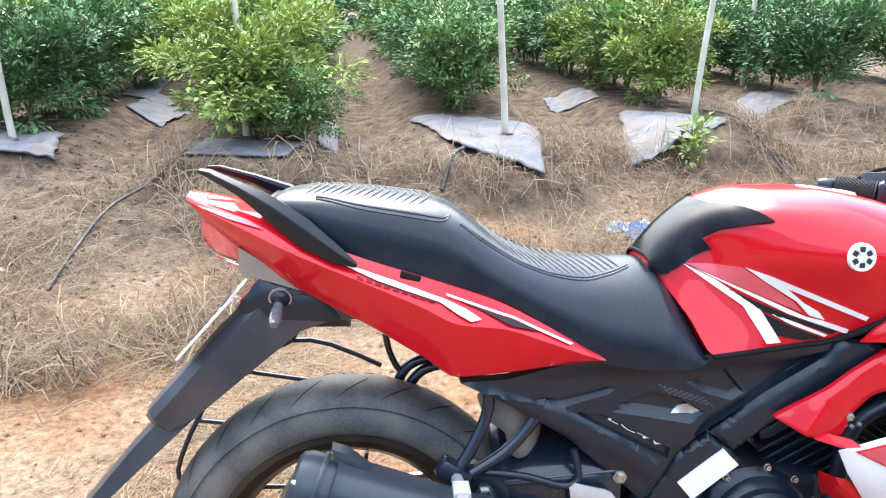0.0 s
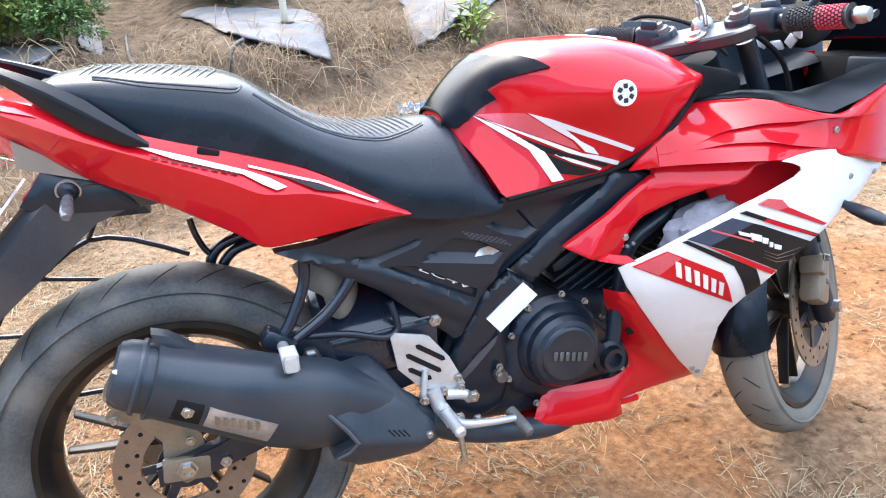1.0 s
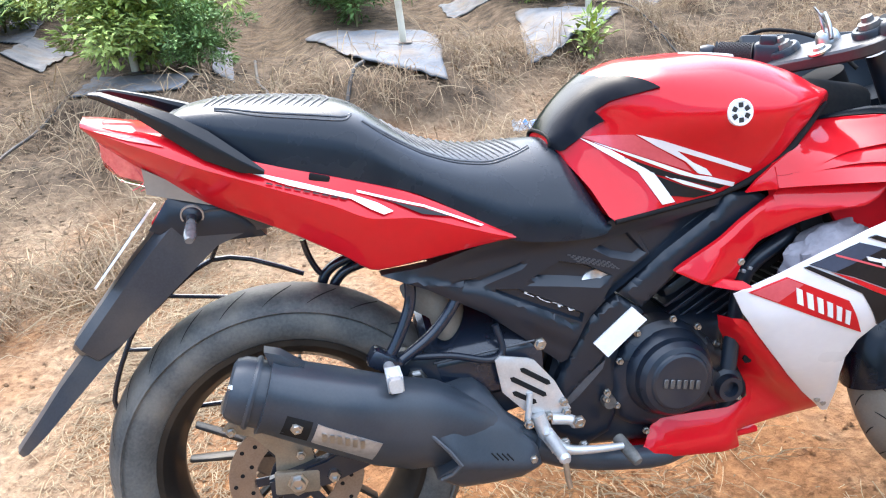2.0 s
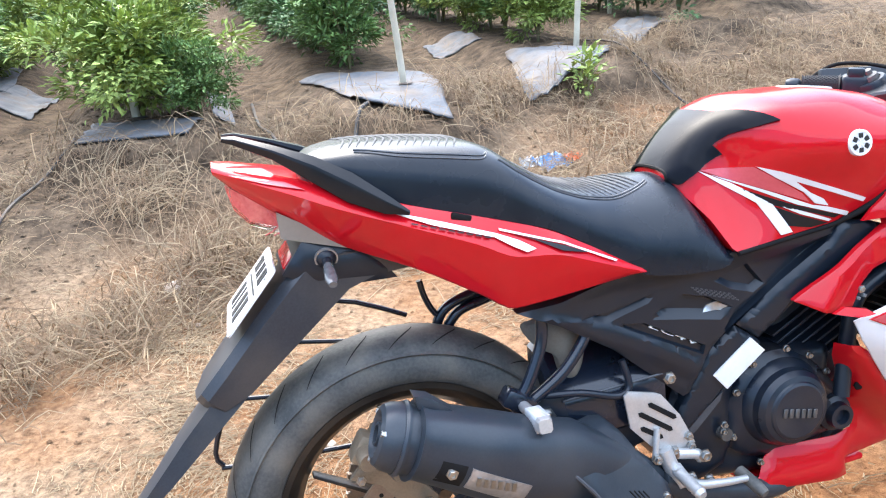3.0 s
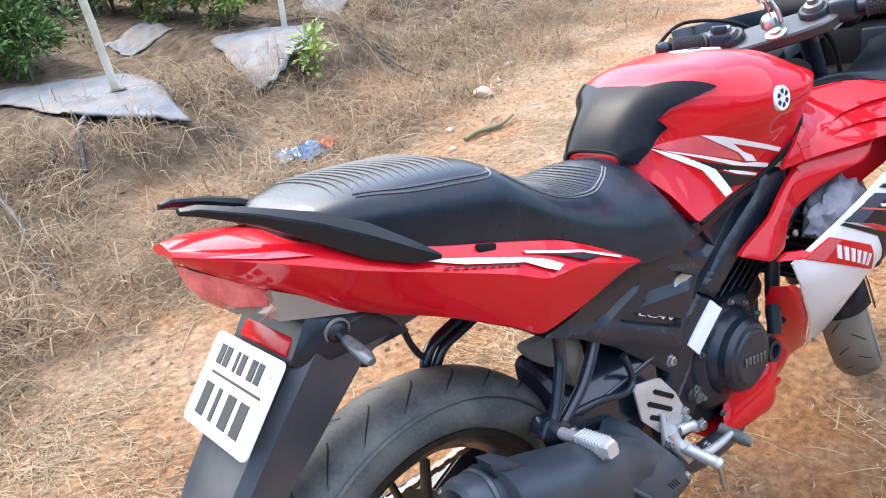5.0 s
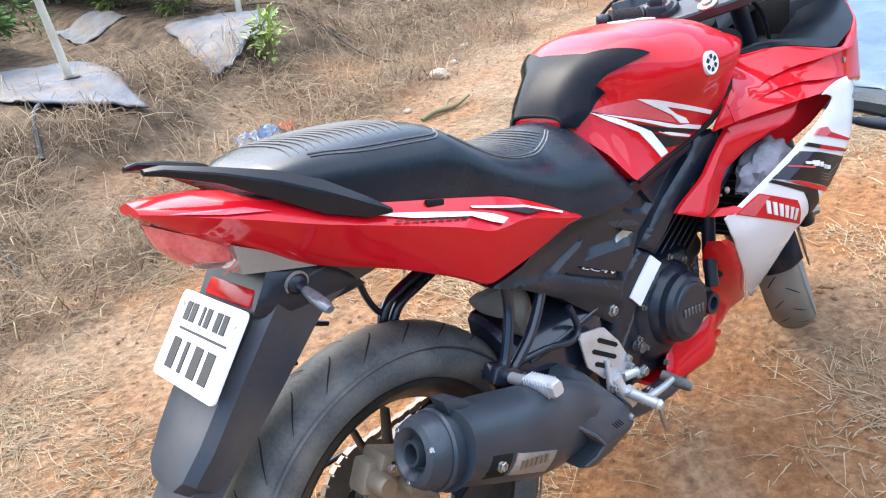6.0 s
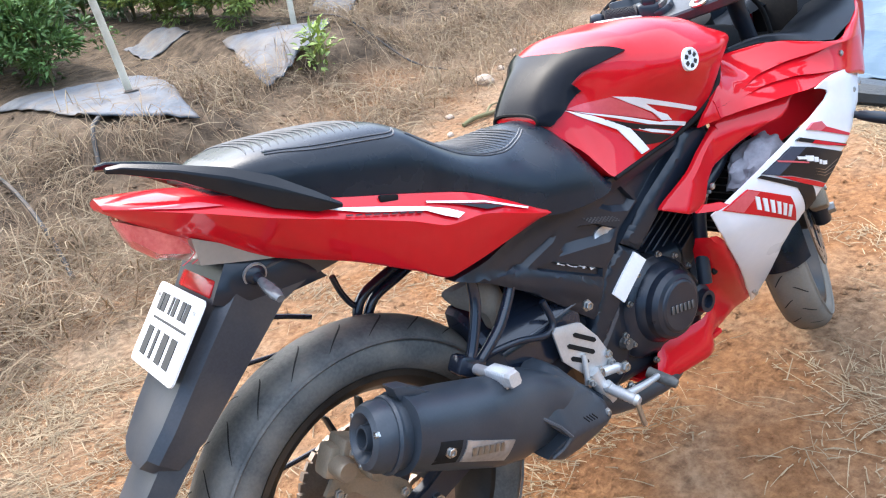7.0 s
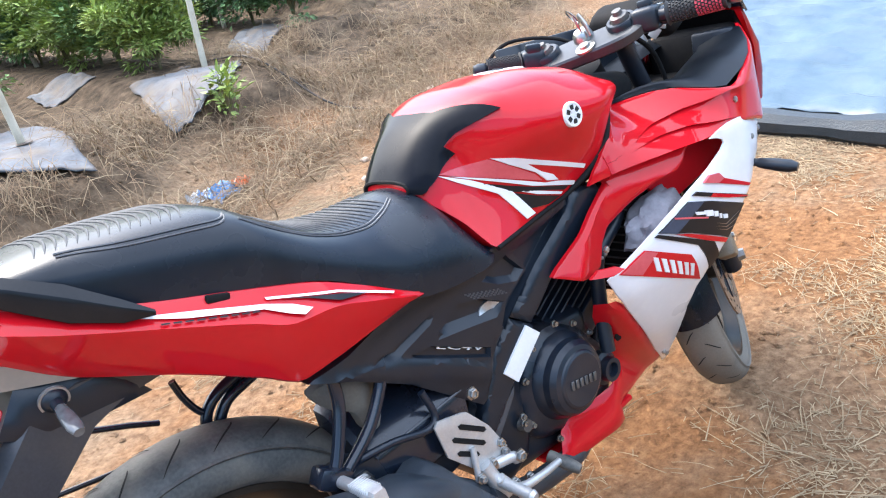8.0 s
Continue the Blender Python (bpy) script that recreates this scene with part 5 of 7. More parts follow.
def pressed(x, z):
    """The fairing's skin with its pressed ledges: each stands proud just above its line and fades upward."""
    if z < glide(x, LEDGE_X, LEDGE_Z) - 0.0002 and x < 1.008:
        return max(under(x, z), fair(x, z) + 0.004 - 0.25 * max(0.0, 0.80 - x))
    y = fair(x, z)
    for xs, zs, h, a, b in CREASES:
        d = z - glide(x, xs, zs)
        if d > 0:
            y -= h * ease(a - 0.05, a + 0.06, x) * ease(b + 0.03, b - 0.08, x) * (1 - ease(0.0, 0.035, d))
    return y


TOP_X = [0.661, 0.664, 0.715, 0.768, 0.823, 0.8235, 0.85, 0.917, 0.958, 0.995, 1.026, 1.047, 1.068, 1.09, 1.12, 1.148, 1.188, 1.249, 1.33, 1.40, 1.43]
TOP_Z = [0.5675, 0.570, 0.607, 0.643, 0.676, 0.729, 0.744, 0.766, 0.776, 0.781, 0.784, 0.781, 0.771, 0.762, 0.756, 0.760, 0.774, 0.788, 0.800, 0.818, 0.822]
BOT_X = [0.661, 0.664, 0.697, 0.724, 0.755, 0.765, 0.771, 0.799, 0.859, 0.905, 0.945, 0.969, 0.985, 1.008, 1.036, 1.069, 1.117, 1.187, 1.25, 1.32, 1.40, 1.43]
BOT_Z = [0.565, 0.564, 0.546, 0.541, 0.545, 0.566, 0.578, 0.604, 0.632, 0.648, 0.653, 0.664, 0.678, 0.689, 0.690, 0.692, 0.688, 0.672, 0.652, 0.640, 0.700, 0.80]


def fairing_skin(skin_y, thick=0.008):
    """Side fairing as rows that follow its ledges, so that each ledge runs as one clean line."""
    bm = bmesh.new()
    cols = sorted(set([round(float(v), 4) for v in np.arange(0.661, 1.4301, 0.0075)] + [0.755, 0.765, 0.771, 0.823, 0.8235, 1.008, 1.43]))
    grids = []
    for back in (0, 1):
        grid = []
        for x in cols:
            lo, hi = float(np.interp(x, BOT_X, BOT_Z)), float(np.interp(x, TOP_X, TOP_Z))
            lines = [glide(x, LEDGE_X, LEDGE_Z)] + [glide(x, xs, zs) for xs, zs, h, a, b in reversed(CREASES)]
            stops = sorted([lo] + [max(lo, min(hi, v)) for v in lines]) + [hi]
            zs_ = []
            for p, q in zip(stops, stops[1:]):
                zs_ += [p + 0.0006, p + (q - p) * 0.08 + 0.0006] + [p + (q - p) * u for u in (0.2, 0.35, 0.5, 0.7, 0.88)] + [max(p + 0.0006, q - 0.0009)]
            col = []
            for k, z in enumerate(zs_):
                z = max(lo, min(hi, z))
                rim = min(z - lo, hi - z, x - 0.660, 1.431 - x)
                roll = 0.004 * (1 - min(1.0, rim / 0.008)) ** 2
                col.append(bm.verts.new((x, skin_y(x, z) + roll + (thick if back else 0.0), z)))
            grid.append(col)
        grids.append(grid)
    front_, back_ = grids
    m = len(front_[0])
    for g in grids:
        for p, q in zip(g, g[1:]):
            for k in range(m - 1):
                bm.faces.new((p[k], p[k + 1], q[k + 1], q[k]))
    for p, q, u, v in zip(front_, front_[1:], back_, back_[1:]):
        bm.faces.new((p[0], q[0], v[0], u[0]))
        bm.faces.new((p[-1], q[-1], v[-1], u[-1]))
    bmesh.ops.remove_doubles(bm, verts=bm.verts[:], dist=0.0003)
    bmesh.ops.recalc_face_normals(bm, faces=bm.faces[:])
    return bm


rf = part("side_fairing", fairing_skin(pressed), M["red"], moto, "glossy red upper side fairing with pressed ledges", sharp=38)
part("side_fairing", mirrored(fairing_skin(fair)), M["red"], moto)
bolt((0.747, under(0.747, 0.585) - 0.001, 0.585), 0.006, 0.003, rf)
bolt((1.119, fair(1.119, 0.730) - 0.002, 0.730), 0.006, 0.003, rf)
part("fairing_corner", panel([(0.776, 0.6885), (0.795, 0.708), (0.826, 0.7305), (0.826, 0.6905), (0.800, 0.6895)], fair, thick=0.008, edge=0.003, step=0.008), M["red"], rf)
part("fairing_lip", panel([(0.700, 0.549), (0.728, 0.545), (0.752, 0.549), (0.742, 0.557), (0.716, 0.560)], lambda x, z: under(x, z) - 0.003, thick=0.008, edge=0.003, step=0.008), M["red"], rf)
part("fairing_inside", panel([(0.74, 0.56), (0.80, 0.61), (0.90, 0.655), (0.99, 0.685), (1.03, 0.66), (0.96, 0.60), (0.86, 0.53), (0.76, 0.52)], lambda x, z: -0.100 - 0.03 * ease(0.8, 1.0, x), thick=0.01, edge=0.0), M["dark"], moto)
part("inner_wing", panel([(0.925, 0.640), (0.955, 0.664), (0.985, 0.682), (1.010, 0.692), (1.070, 0.698), (1.125, 0.690), (1.120, 0.655), (1.06, 0.615), (0.985, 0.585), (0.955, 0.590)], lambda x, z: -(0.172 + 0.36 * max(0.0, x - 0.94)), thick=0.008, edge=0.0), M["red"], rf, "red inner wing behind the white panel")
part("duct_rib", panel([(0.925, 0.645), (0.950, 0.650), (0.955, 0.600), (0.925, 0.570), (0.915, 0.600)], lambda x, z: -0.142, thick=0.01, edge=0.003), M["dark"], moto)
for x, z in ((0.765, 0.556), (0.776, 0.553), (0.788, 0.556)):
    part("fuel_line_clip", block((0.008, 0.006, 0.006), pose(x, -0.160, z, 0, 20, 0), bevel=0.0015), M["badge"], moto)

WHITE_X, WHITE_Y = [0.64, 0.70, 0.735, 0.806, 0.863, 0.924, 0.99, 1.05, 1.10, 1.17, 1.29, 1.45], [0.155, 0.18, 0.198, 0.221, 0.243, 0.259, 0.269, 0.270, 0.270, 0.252, 0.202, 0.100]


def WH(x, z):
    """White lower panel: widest at its middle, folding in towards the belly below."""
    return -(glide(x, WHITE_X, WHITE_Y) - glide(z, [0.16, 0.18, 0.277, 0.364, 0.44, 0.50, 0.56], [0.243, 0.222, 0.145, 0.078, 0.032, 0.006, 0.0])) - 0.004


WHITE_OUT = [(0.737, 0.530), (0.805, 0.562), (0.863, 0.594), (0.925, 0.623), (0.992, 0.648), (1.031, 0.662), (1.044, 0.671), (1.042, 0.678), (1.026, 0.6855), (1.003, 0.692), (1.036, 0.698), (1.069, 0.701), (1.117, 0.699), (1.187, 0.684), (1.26, 0.660), (1.310, 0.638),
             (1.312, 0.630), (1.25, 0.618), (1.195, 0.594), (1.152, 0.583), (1.118, 0.568), (1.076, 0.540), (1.045, 0.520), (1.014, 0.497), (0.984, 0.467), (0.966, 0.448), (0.950, 0.420), (0.949, 0.377), (0.964, 0.332), (0.990, 0.277), (1.020, 0.196), (1.006, 0.200), (0.981, 0.225),
             (0.925, 0.280), (0.870, 0.341), (0.823, 0.400), (0.783, 0.452), (0.753, 0.494)]
wf = part("lower_fairing", panel(WHITE_OUT, WH, thick=0.007, edge=0.006), M["white"], moto, "white lower fairing panel with red and black graphics")
part("lower_fairing", mirrored(panel(WHITE_OUT, WH, thick=0.007, edge=0.006)), M["white"], moto)


def white_decal(name, outline, material, out=0.0022):
    return part(name, panel(outline, lambda x, z: WH(x, z) - out, thick=out + 0.001, edge=0.0, step=0.012), M[material], wf)


white_decal("red_label", [(0.756, 0.533), (0.812, 0.556), (0.832, 0.546), (0.903, 0.510), (0.943, 0.441), (0.836, 0.494)], "red")
white_decal("pink_label", [(0.760, 0.533), (0.812, 0.5545), (0.834, 0.543), (0.800, 0.5135)], "decal_pink", 0.0032)
for k in range(6):
    u = k / 5
    c = Vector((0.828 + 0.076 * u, 0, 0.522 - 0.044 * u))
    lean = -0.004 - 0.003 * u
    w = 0.0042
    part("label_bar", panel([(c.x - w, c.z + 0.0165), (c.x + w, c.z + 0.012), (c.x + w - lean, c.z - 0.0165), (c.x - w - lean, c.z - 0.012)], lambda x, z: WH(x, z) - 0.0042, thick=0.004, edge=0.0, step=0.02), M["sticker"], wf)
white_decal("black_arrow", [(0.834, 0.571), (0.842, 0.5735), (0.963, 0.5105), (0.982, 0.474), (0.963, 0.4555), (0.923, 0.520)], "decal_black")
white_decal("black_field", [(0.842, 0.5755), (0.913, 0.607), (0.967, 0.588), (1.072, 0.543), (1.007, 0.500), (0.985, 0.512), (0.908, 0.550), (0.875, 0.562)], "decal_black")
white_decal("grey_field", [(0.843, 0.5755), (0.913, 0.6065), (0.949, 0.594), (0.876, 0.5615)], "decal_grey", 0.0032)
white_decal("red_line", [(0.877, 0.5915), (0.8765, 0.5885), (0.908, 0.577), (0.950, 0.561), (0.951, 0.5635), (0.909, 0.580)], "decal_pink", 0.0042)
white_decal("red_stripe", [(0.873, 0.5615), (0.908, 0.5485), (0.950, 0.5275), (1.005, 0.4995), (0.996, 0.4945), (0.940, 0.5225)], "red", 0.0032)
white_decal("black_line", [(0.926, 0.6135), (0.938, 0.6165), (0.976, 0.600), (1.088, 0.554), (1.080, 0.5505), (0.967, 0.596)], "decal_black")
white_decal("red_line", [(0.976, 0.599), (0.967, 0.5955), (1.020, 0.5735), (1.083, 0.552), (1.085, 0.5535)], "red", 0.0032)
white_decal("red_field", [(1.000, 0.6285), (1.014, 0.6145), (1.103, 0.5715), (1.096, 0.569), (0.995, 0.611), (0.985, 0.616)], "red")
white_decal("pink_field", [(0.957, 0.626), (0.974, 0.634), (1.002, 0.628), (1.016, 0.6135), (0.995, 0.611)], "decal_pink", 0.0032)
for c, w, h in (((0.934, 0.577), 0.012, 0.005), ((0.955, 0.569), 0.010, 0.0095), ((0.972, 0.561), 0.006, 0.0085), ((0.985, 0.552), 0.0035, 0.0075), ((0.999, 0.5455), 0.008, 0.007)):
    part("label_bar", panel([(c[0] - w, c[1] + h * 0.6 + w * 0.35), (c[0] + w, c[1] + h * 0.6 - w * 0.35), (c[0] + w, c[1] - h * 0.6 - w * 0.3), (c[0] - w * 0.7, c[1] - h * 0.6 + w * 0.25)], lambda x, z: WH(x, z) - 0.0042, thick=0.004, edge=0.0, step=0.02), M["sticker"], wf)
for z0 in (0.0, 0.010, 0.020):
    white_decal("gold_line", [(0.970, 0.532 + z0 * 0.6), (1.002, 0.518 + z0 * 0.6), (1.030 + z0, 0.516 + z0), (1.002, 0.5165 + z0 * 0.6)], "disc", 0.0032)
for x, z in ((1.166, 0.643), (1.262, 0.632), (0.985, 0.235), (0.965, 0.250)):
    bolt((x, WH(x, z) - 0.001, z), 0.0055, 0.003, wf)
indicator((1.150, -0.245, 0.598), (1.168, -0.338, 0.578), "front_indicator", "slim black front indicator", "black", 1.5)
indicator((1.150, 0.245, 0.598), (1.168, 0.338, 0.578), "front_indicator", "slim black front indicator", "black", 1.5)
BELLY = [(0.729, 0.483), (0.760, 0.478), (0.796, 0.452), (0.834, 0.400), (0.882, 0.343), (0.937, 0.284), (0.992, 0.226), (1.006, 0.205), (0.968, 0.199), (0.90, 0.209), (0.800, 0.220), (0.806, 0.184), (0.690, 0.197), (0.588, 0.211), (0.612, 0.234), (0.630, 0.264), (0.647, 0.277), (0.782, 0.270), (0.826, 0.281), (0.823, 0.307), (0.800, 0.352), (0.769, 0.406), (0.745, 0.448)]


def BEL(x, z):
    edge = glide(z, [0.18, 0.225, 0.28, 0.341, 0.40, 0.452, 0.494], [1.02, 0.981, 0.925, 0.87, 0.823, 0.783, 0.753])
    inner = -0.108 + 0.30 * max(0.0, x - 0.80) - 0.35 * max(0.0, 0.262 - z) * ease(0.82, 0.76, x) * (1.0 if z > 0.225 else 0.0) - 0.013 * ease(0.228, 0.222, z) * ease(0.82, 0.76, x)
    return inner + (WH(edge, z) + 0.009 - inner) * ease(0.070, 0.010, edge - x)


bel = part("belly_pan", panel(BELLY, BEL, thick=0.008, edge=0.010), M["red"], moto, "red belly pan below the engine")
part("belly_pan", mirrored(panel(BELLY, BEL, thick=0.008, edge=0.010)), M["red"], moto)
part("belly_floor", block((0.24, 0.19, 0.012), pose(0.73, 0, 0.203, 0, -2, 0), bevel=0.004), M["red"], moto)
bolt((0.80, BEL(0.80, 0.380) - 0.001, 0.380), 0.009, 0.002, bel, material="dark")
bolt((0.66, BEL(0.66, 0.225) - 0.001, 0.225), 0.005, 0.003, bel)

# nose cowl, cockpit panels and screen
cowl = []
for z, fwd, back in ((0.64, 1.56, 1.43), (0.70, 1.575, 1.45), (0.76, 1.57, 1.455), (0.82, 1.545, 1.47), (0.845, 1.525, 1.475)):
    row = []
    for k in range(-10, 11):
        u = k / 10
        y = 0.135 * math.sin(u * math.pi / 2) * (1 - 0.25 * max(0, z - 0.76) / 0.1)
        x = back + (fwd - back) * math.cos(u * math.pi / 2)
        row.append((x, y, z))
    cowl.append(row)
cw = loft(cowl, closed=False)
bmesh.ops.solidify(cw, geom=cw.faces[:], thickness=0.006)
nose = part("nose_cowl", cw, M["red"], moto, "red nose cowl")
lining = loft([[(x - 0.016, y * 0.9, z - 0.002) for x, y, z in row] for row in cowl], closed=False)
bmesh.ops.solidify(lining, geom=lining.faces[:], thickness=0.004)
part("cowl_lining", lining, M["dark"], nose, "matt black cowl lining")
part("inner_cowl", block((0.52, 0.014, 0.17), pose(1.22, 0.140, 0.815, -14, 4, 0), bevel=0.005), M["black"], moto, "dark grey inner cowl panel")
screen = []
for z, fwd, w in ((0.838, 1.53, 0.125), (0.90, 1.49, 0.125), (0.96, 1.43, 0.115), (1.01, 1.37, 0.095)):
    screen.append([(fwd - 0.07 * (1 - math.cos(k / 8 * math.pi / 2)), w * math.sin(k / 8 * math.pi / 2), z) for k in range(-8, 9)])
sc = loft(screen, closed=False)
bmesh.ops.solidify(sc, geom=sc.faces[:], thickness=0.003)
part("windscreen", sc, M["gloss_black"], moto, "dark tinted windscreen")
for s in (1, -1):
    rows = []
    for x, zo, yi, zi in ((0.940, 0.774, 0.07, 0.762), (0.958, 0.777, 0.07, 0.765), (0.995, 0.782, 0.08, 0.768), (1.026, 0.785, 0.09, 0.770), (1.047, 0.782, 0.10, 0.770), (1.09, 0.764, 0.10, 0.768), (1.12, 0.758, 0.10, 0.764), (1.188, 0.776, 0.09, 0.764), (1.25, 0.790, 0.08, 0.775), (1.33, 0.802, 0.07, 0.79), (1.40, 0.818, 0.05, 0.805)):
        yo = -fair(x, zo) - 0.006
        rows.append([(x, -s * (yo + (yi - yo) * u), zo + (zi - zo) * u + 0.008 * math.sin(u * math.pi) + 0.016 * math.sin(u * math.pi) * ease(0.95, 1.1, x) * ease(1.3, 1.2, x)) for u in np.linspace(0, 1, 7)])
    ip = loft(rows, closed=False)
    bmesh.ops.solidify(ip, geom=ip.faces[:], thickness=0.004)
    part("cockpit_panel", ip, M["black"], moto, "matt black cockpit inner panel")
part("cockpit_floor", block((0.50, 0.22, 0.02), pose(1.19, 0, 0.735, 0, 2, 0), bevel=0.005), M["dark"], moto)
part("headlamp_back", block((0.10, 0.20, 0.12), pose(1.44, 0, 0.76), bevel=0.02), M["dark"], moto)
part("relay_box", block((0.05, 0.09, 0.07), pose(1.385, -0.085, 0.785, 0, 10, 12), bevel=0.008), M["black"], moto)
part("frame_head", block((0.20, 0.17, 0.15), pose(0.975, 0, 0.765, 0, 12, 0), bevel=0.03, segments=3), M["dark"], moto)
part("wiring_loom", tube(((1.22, -0.13, 0.745), (1.30, -0.125, 0.775), (1.345, -0.10, 0.765), (1.32, -0.07, 0.75)), 0.004), M["dark"], moto)
part("plug_connector", lathe([(0.0005, 0.02), (0.012, 0.02), (0.012, 0.012), (0.016, 0.010), (0.016, 0.0), (0.0005, 0.0)], along((1.31, -0.11, 0.76), (1.28, -0.125, 0.79)), sides=16), M["black"], moto)

# steering, turned a little to the far side: everything here swings about the steering stem
STEER = 32.0
HEAD_A, HEAD_B = Vector((1.255, 0, 0.30)), Vector((1.02, 0, 0.86))
stem = HEAD_B - HEAD_A
turn = Matrix.Translation(HEAD_A) @ Matrix.Rotation(radians(STEER), 4, stem.normalized()) @ Matrix.Translation(-HEAD_A)
swung = []
fork_dir = stem.normalized()
for s in (-1, 1):
    low = Vector((AXLE_F.x, s * 0.088, AXLE_F.z))
    swung.append(part("fork_leg", tube((low - fork_dir * 0.03, low + fork_dir * 0.02, low + fork_dir * 0.27, low + fork_dir * 0.28), [0.022, 0.026, 0.027, 0.024], steps=1, sides=18), M["black"], moto, "black lower fork leg"))
    swung.append(part("fork_tube", tube((low + fork_dir * 0.27, low + fork_dir * 0.63), 0.0185, steps=1, sides=16), M["engine"], moto))
bars = {-1: (Vector((1.047, -0.104, 0.908)), Vector((1.105, -0.287, 0.917))), 1: (Vector((0.980, 0.037, 0.880)), Vector((0.886, 0.112, 0.893)))}
for s in (-1, 1):
    a, b = bars[s]
    way = (b - a).normalized()
    fwd = Vector((0.97, 0.24 * -s * -1, 0.0)).normalized()
    part("clip_on_bar", tube((a, a.lerp(b, 0.4), b), 0.012, steps=2), M["black"], moto)
    part("clip_on_clamp", lathe([(0.021, -0.018), (0.030, -0.018), (0.030, 0.012), (0.027, 0.016), (0.021, 0.016)], along(a, a + fork_dir), sides=24, closed=True), M["black"], moto)
    part("fork_cap", lathe([(0.0005, 0.034), (0.009, 0.034), (0.010, 0.026), (0.017, 0.024), (0.0185, 0.014), (0.0215, 0.012), (0.0215, -0.018), (0.0005, -0.018)], along(a, a + fork_dir), sides=20), M["fin"], moto, "dark grey fork cap")
    g0, g1 = a.lerp(b, 0.45), b
    gp = part("handle_grip", tube((g0, g0.lerp(g1, 0.06), g0.lerp(g1, 0.95), g1), [0.023, 0.0175, 0.0175, 0.021], steps=1, sides=16), M["grip"], moto, "black and red knobbed rubber grip" if s < 0 else "black knobbed rubber grip")
    axis_g = along(g0, g1)
    span = (g1 - g0).length
    for rows, mat_key, name in ((range(0, 8), "grip", "black_knob"), (range(8, 16), "grip_red" if s < 0 else "grip", "outer_knob")):
        knobs = bmesh.new()
        for q in range(18):
            for r in rows:
                block((0.004, 0.0036, span * 0.034), axis_g @ Matrix.Rotation(2 * math.pi * (q + 0.5 * (r % 2)) / 18, 4, "Z") @ Matrix.Translation((0.0178, 0, span * (0.08 + 0.055 * r))), knobs, bevel=0.0)
        tagged(part(name, knobs, M[mat_key], gp), kind="stuff")
    part("bar_end", lathe([(0.0005, 0.030), (0.011, 0.028), (0.014, 0.018), (0.0135, 0.006), (0.009, 0.0), (0.0005, 0.0)], along(g1, g1 + way), sides=18), M["chrome" if s < 0 else "black"], moto)
    sw = block((0.048, 0.046, 0.05), along(a.lerp(b, 0.24), b), bevel=0.011, segments=3)
    block((0.02, 0.022, 0.03), along(a.lerp(b, 0.24), b) @ Matrix.Translation((0.012, 0.024, 0.0)), sw, bevel=0.005)
    part("switch_housing", sw, M["black"], moto)
    part("brake_lever" if s < 0 else "clutch_lever", tube((a + fwd * 0.05 + way * 0.04, a + fwd * 0.065 + way * 0.10, b + fwd * 0.045 - way * 0.04, b + fwd * 0.03 + way * 0.01), [0.010, 0.008, 0.006, 0.008], flat=0.7), M["black"], moto)
    perch = block((0.05, 0.05, 0.03), Matrix.Translation(a + way * 0.05 + fwd * 0.03) @ pose(0, 0, 0, 10, 0, 12), bevel=0.008)
    part("lever_perch", perch, M["black"], moto)
    bolt(a + way * 0.045 + fwd * 0.035 + Vector((0, 0, 0.014)), 0.011, 0.010, way=(0, 0, 1))
part("brake_reservoir", lathe([(0.0005, 0.034), (0.021, 0.034), (0.023, 0.026), (0.020, 0.0), (0.0005, 0.0)], Matrix.Translation((1.115, -0.125, 0.935)), sides=22), M["black"], moto)
YK = Matrix.Translation((1.010, -0.036, 0.884)) @ pose(0, 0, 0, -10, -20, 26)
yoke = loft([[YK @ Vector((0.040 * math.cos(a) * k * (1 + 0.45 * math.sin(a) ** 2) - 0.006, 0.122 * math.sin(a) * k, z)) for a in np.linspace(0, 2 * math.pi, 33)[:-1]] for z, k in ((-0.012, 0.92), (-0.008, 1.0), (0.008, 1.0), (0.012, 0.92))])
part("top_yoke", yoke, M["yoke"], moto, "satin grey top yoke")
YK = YK @ Matrix.Translation((0.014, 0.0, 0.0))
ignition = part("ignition_lock", lathe([(0.0005, 0.018), (0.014, 0.018), (0.019, 0.012), (0.021, 0.0), (0.0005, 0.0)], YK @ Matrix.Translation((0.004, 0.0, 0.012)), sides=22), M["chrome"], moto)
part("key", block((0.022, 0.004, 0.034), YK @ pose(0.006, 0, 0.045, 0, 15, 20), bevel=0.002), M["chrome"], ignition, "ignition key")
part("key_ring", lathe([(0.0155, -0.0016), (0.0185, 0.0), (0.0155, 0.0016)], YK @ pose(0.012, 0.004, 0.058, 75, 10, 35), sides=28, closed=True), M["chrome"], ignition)
part("key_fob", tube((YK @ Vector((0.004, -0.010, 0.062)), YK @ Vector((-0.008, -0.018, 0.042)), YK @ Vector((-0.020, -0.022, 0.022))), [0.006, 0.009, 0.007], flat=0.5), M["chrome"], ignition)
part("stem_nut", lathe([(0.0005, 0.010), (0.010, 0.010), (0.011, 0.005), (0.020, 0.004), (0.020, 0.0), (0.0005, 0.0)], YK @ Matrix.Translation((-0.044, -0.010, 0.012)), sides=20), M["chrome"], moto)
part("steering_head", lathe([(0.0005, 0.0), (0.04, 0.0), (0.04, 0.16), (0.0005, 0.16)], along(HEAD_A + stem * 0.70, HEAD_B), sides=24), M["dark"], moto)
CL = pose(1.215, -0.015, 0.893, 0, -24, 0)
cl = block((0.075, 0.20, 0.075), CL, bevel=0.024, segments=3)
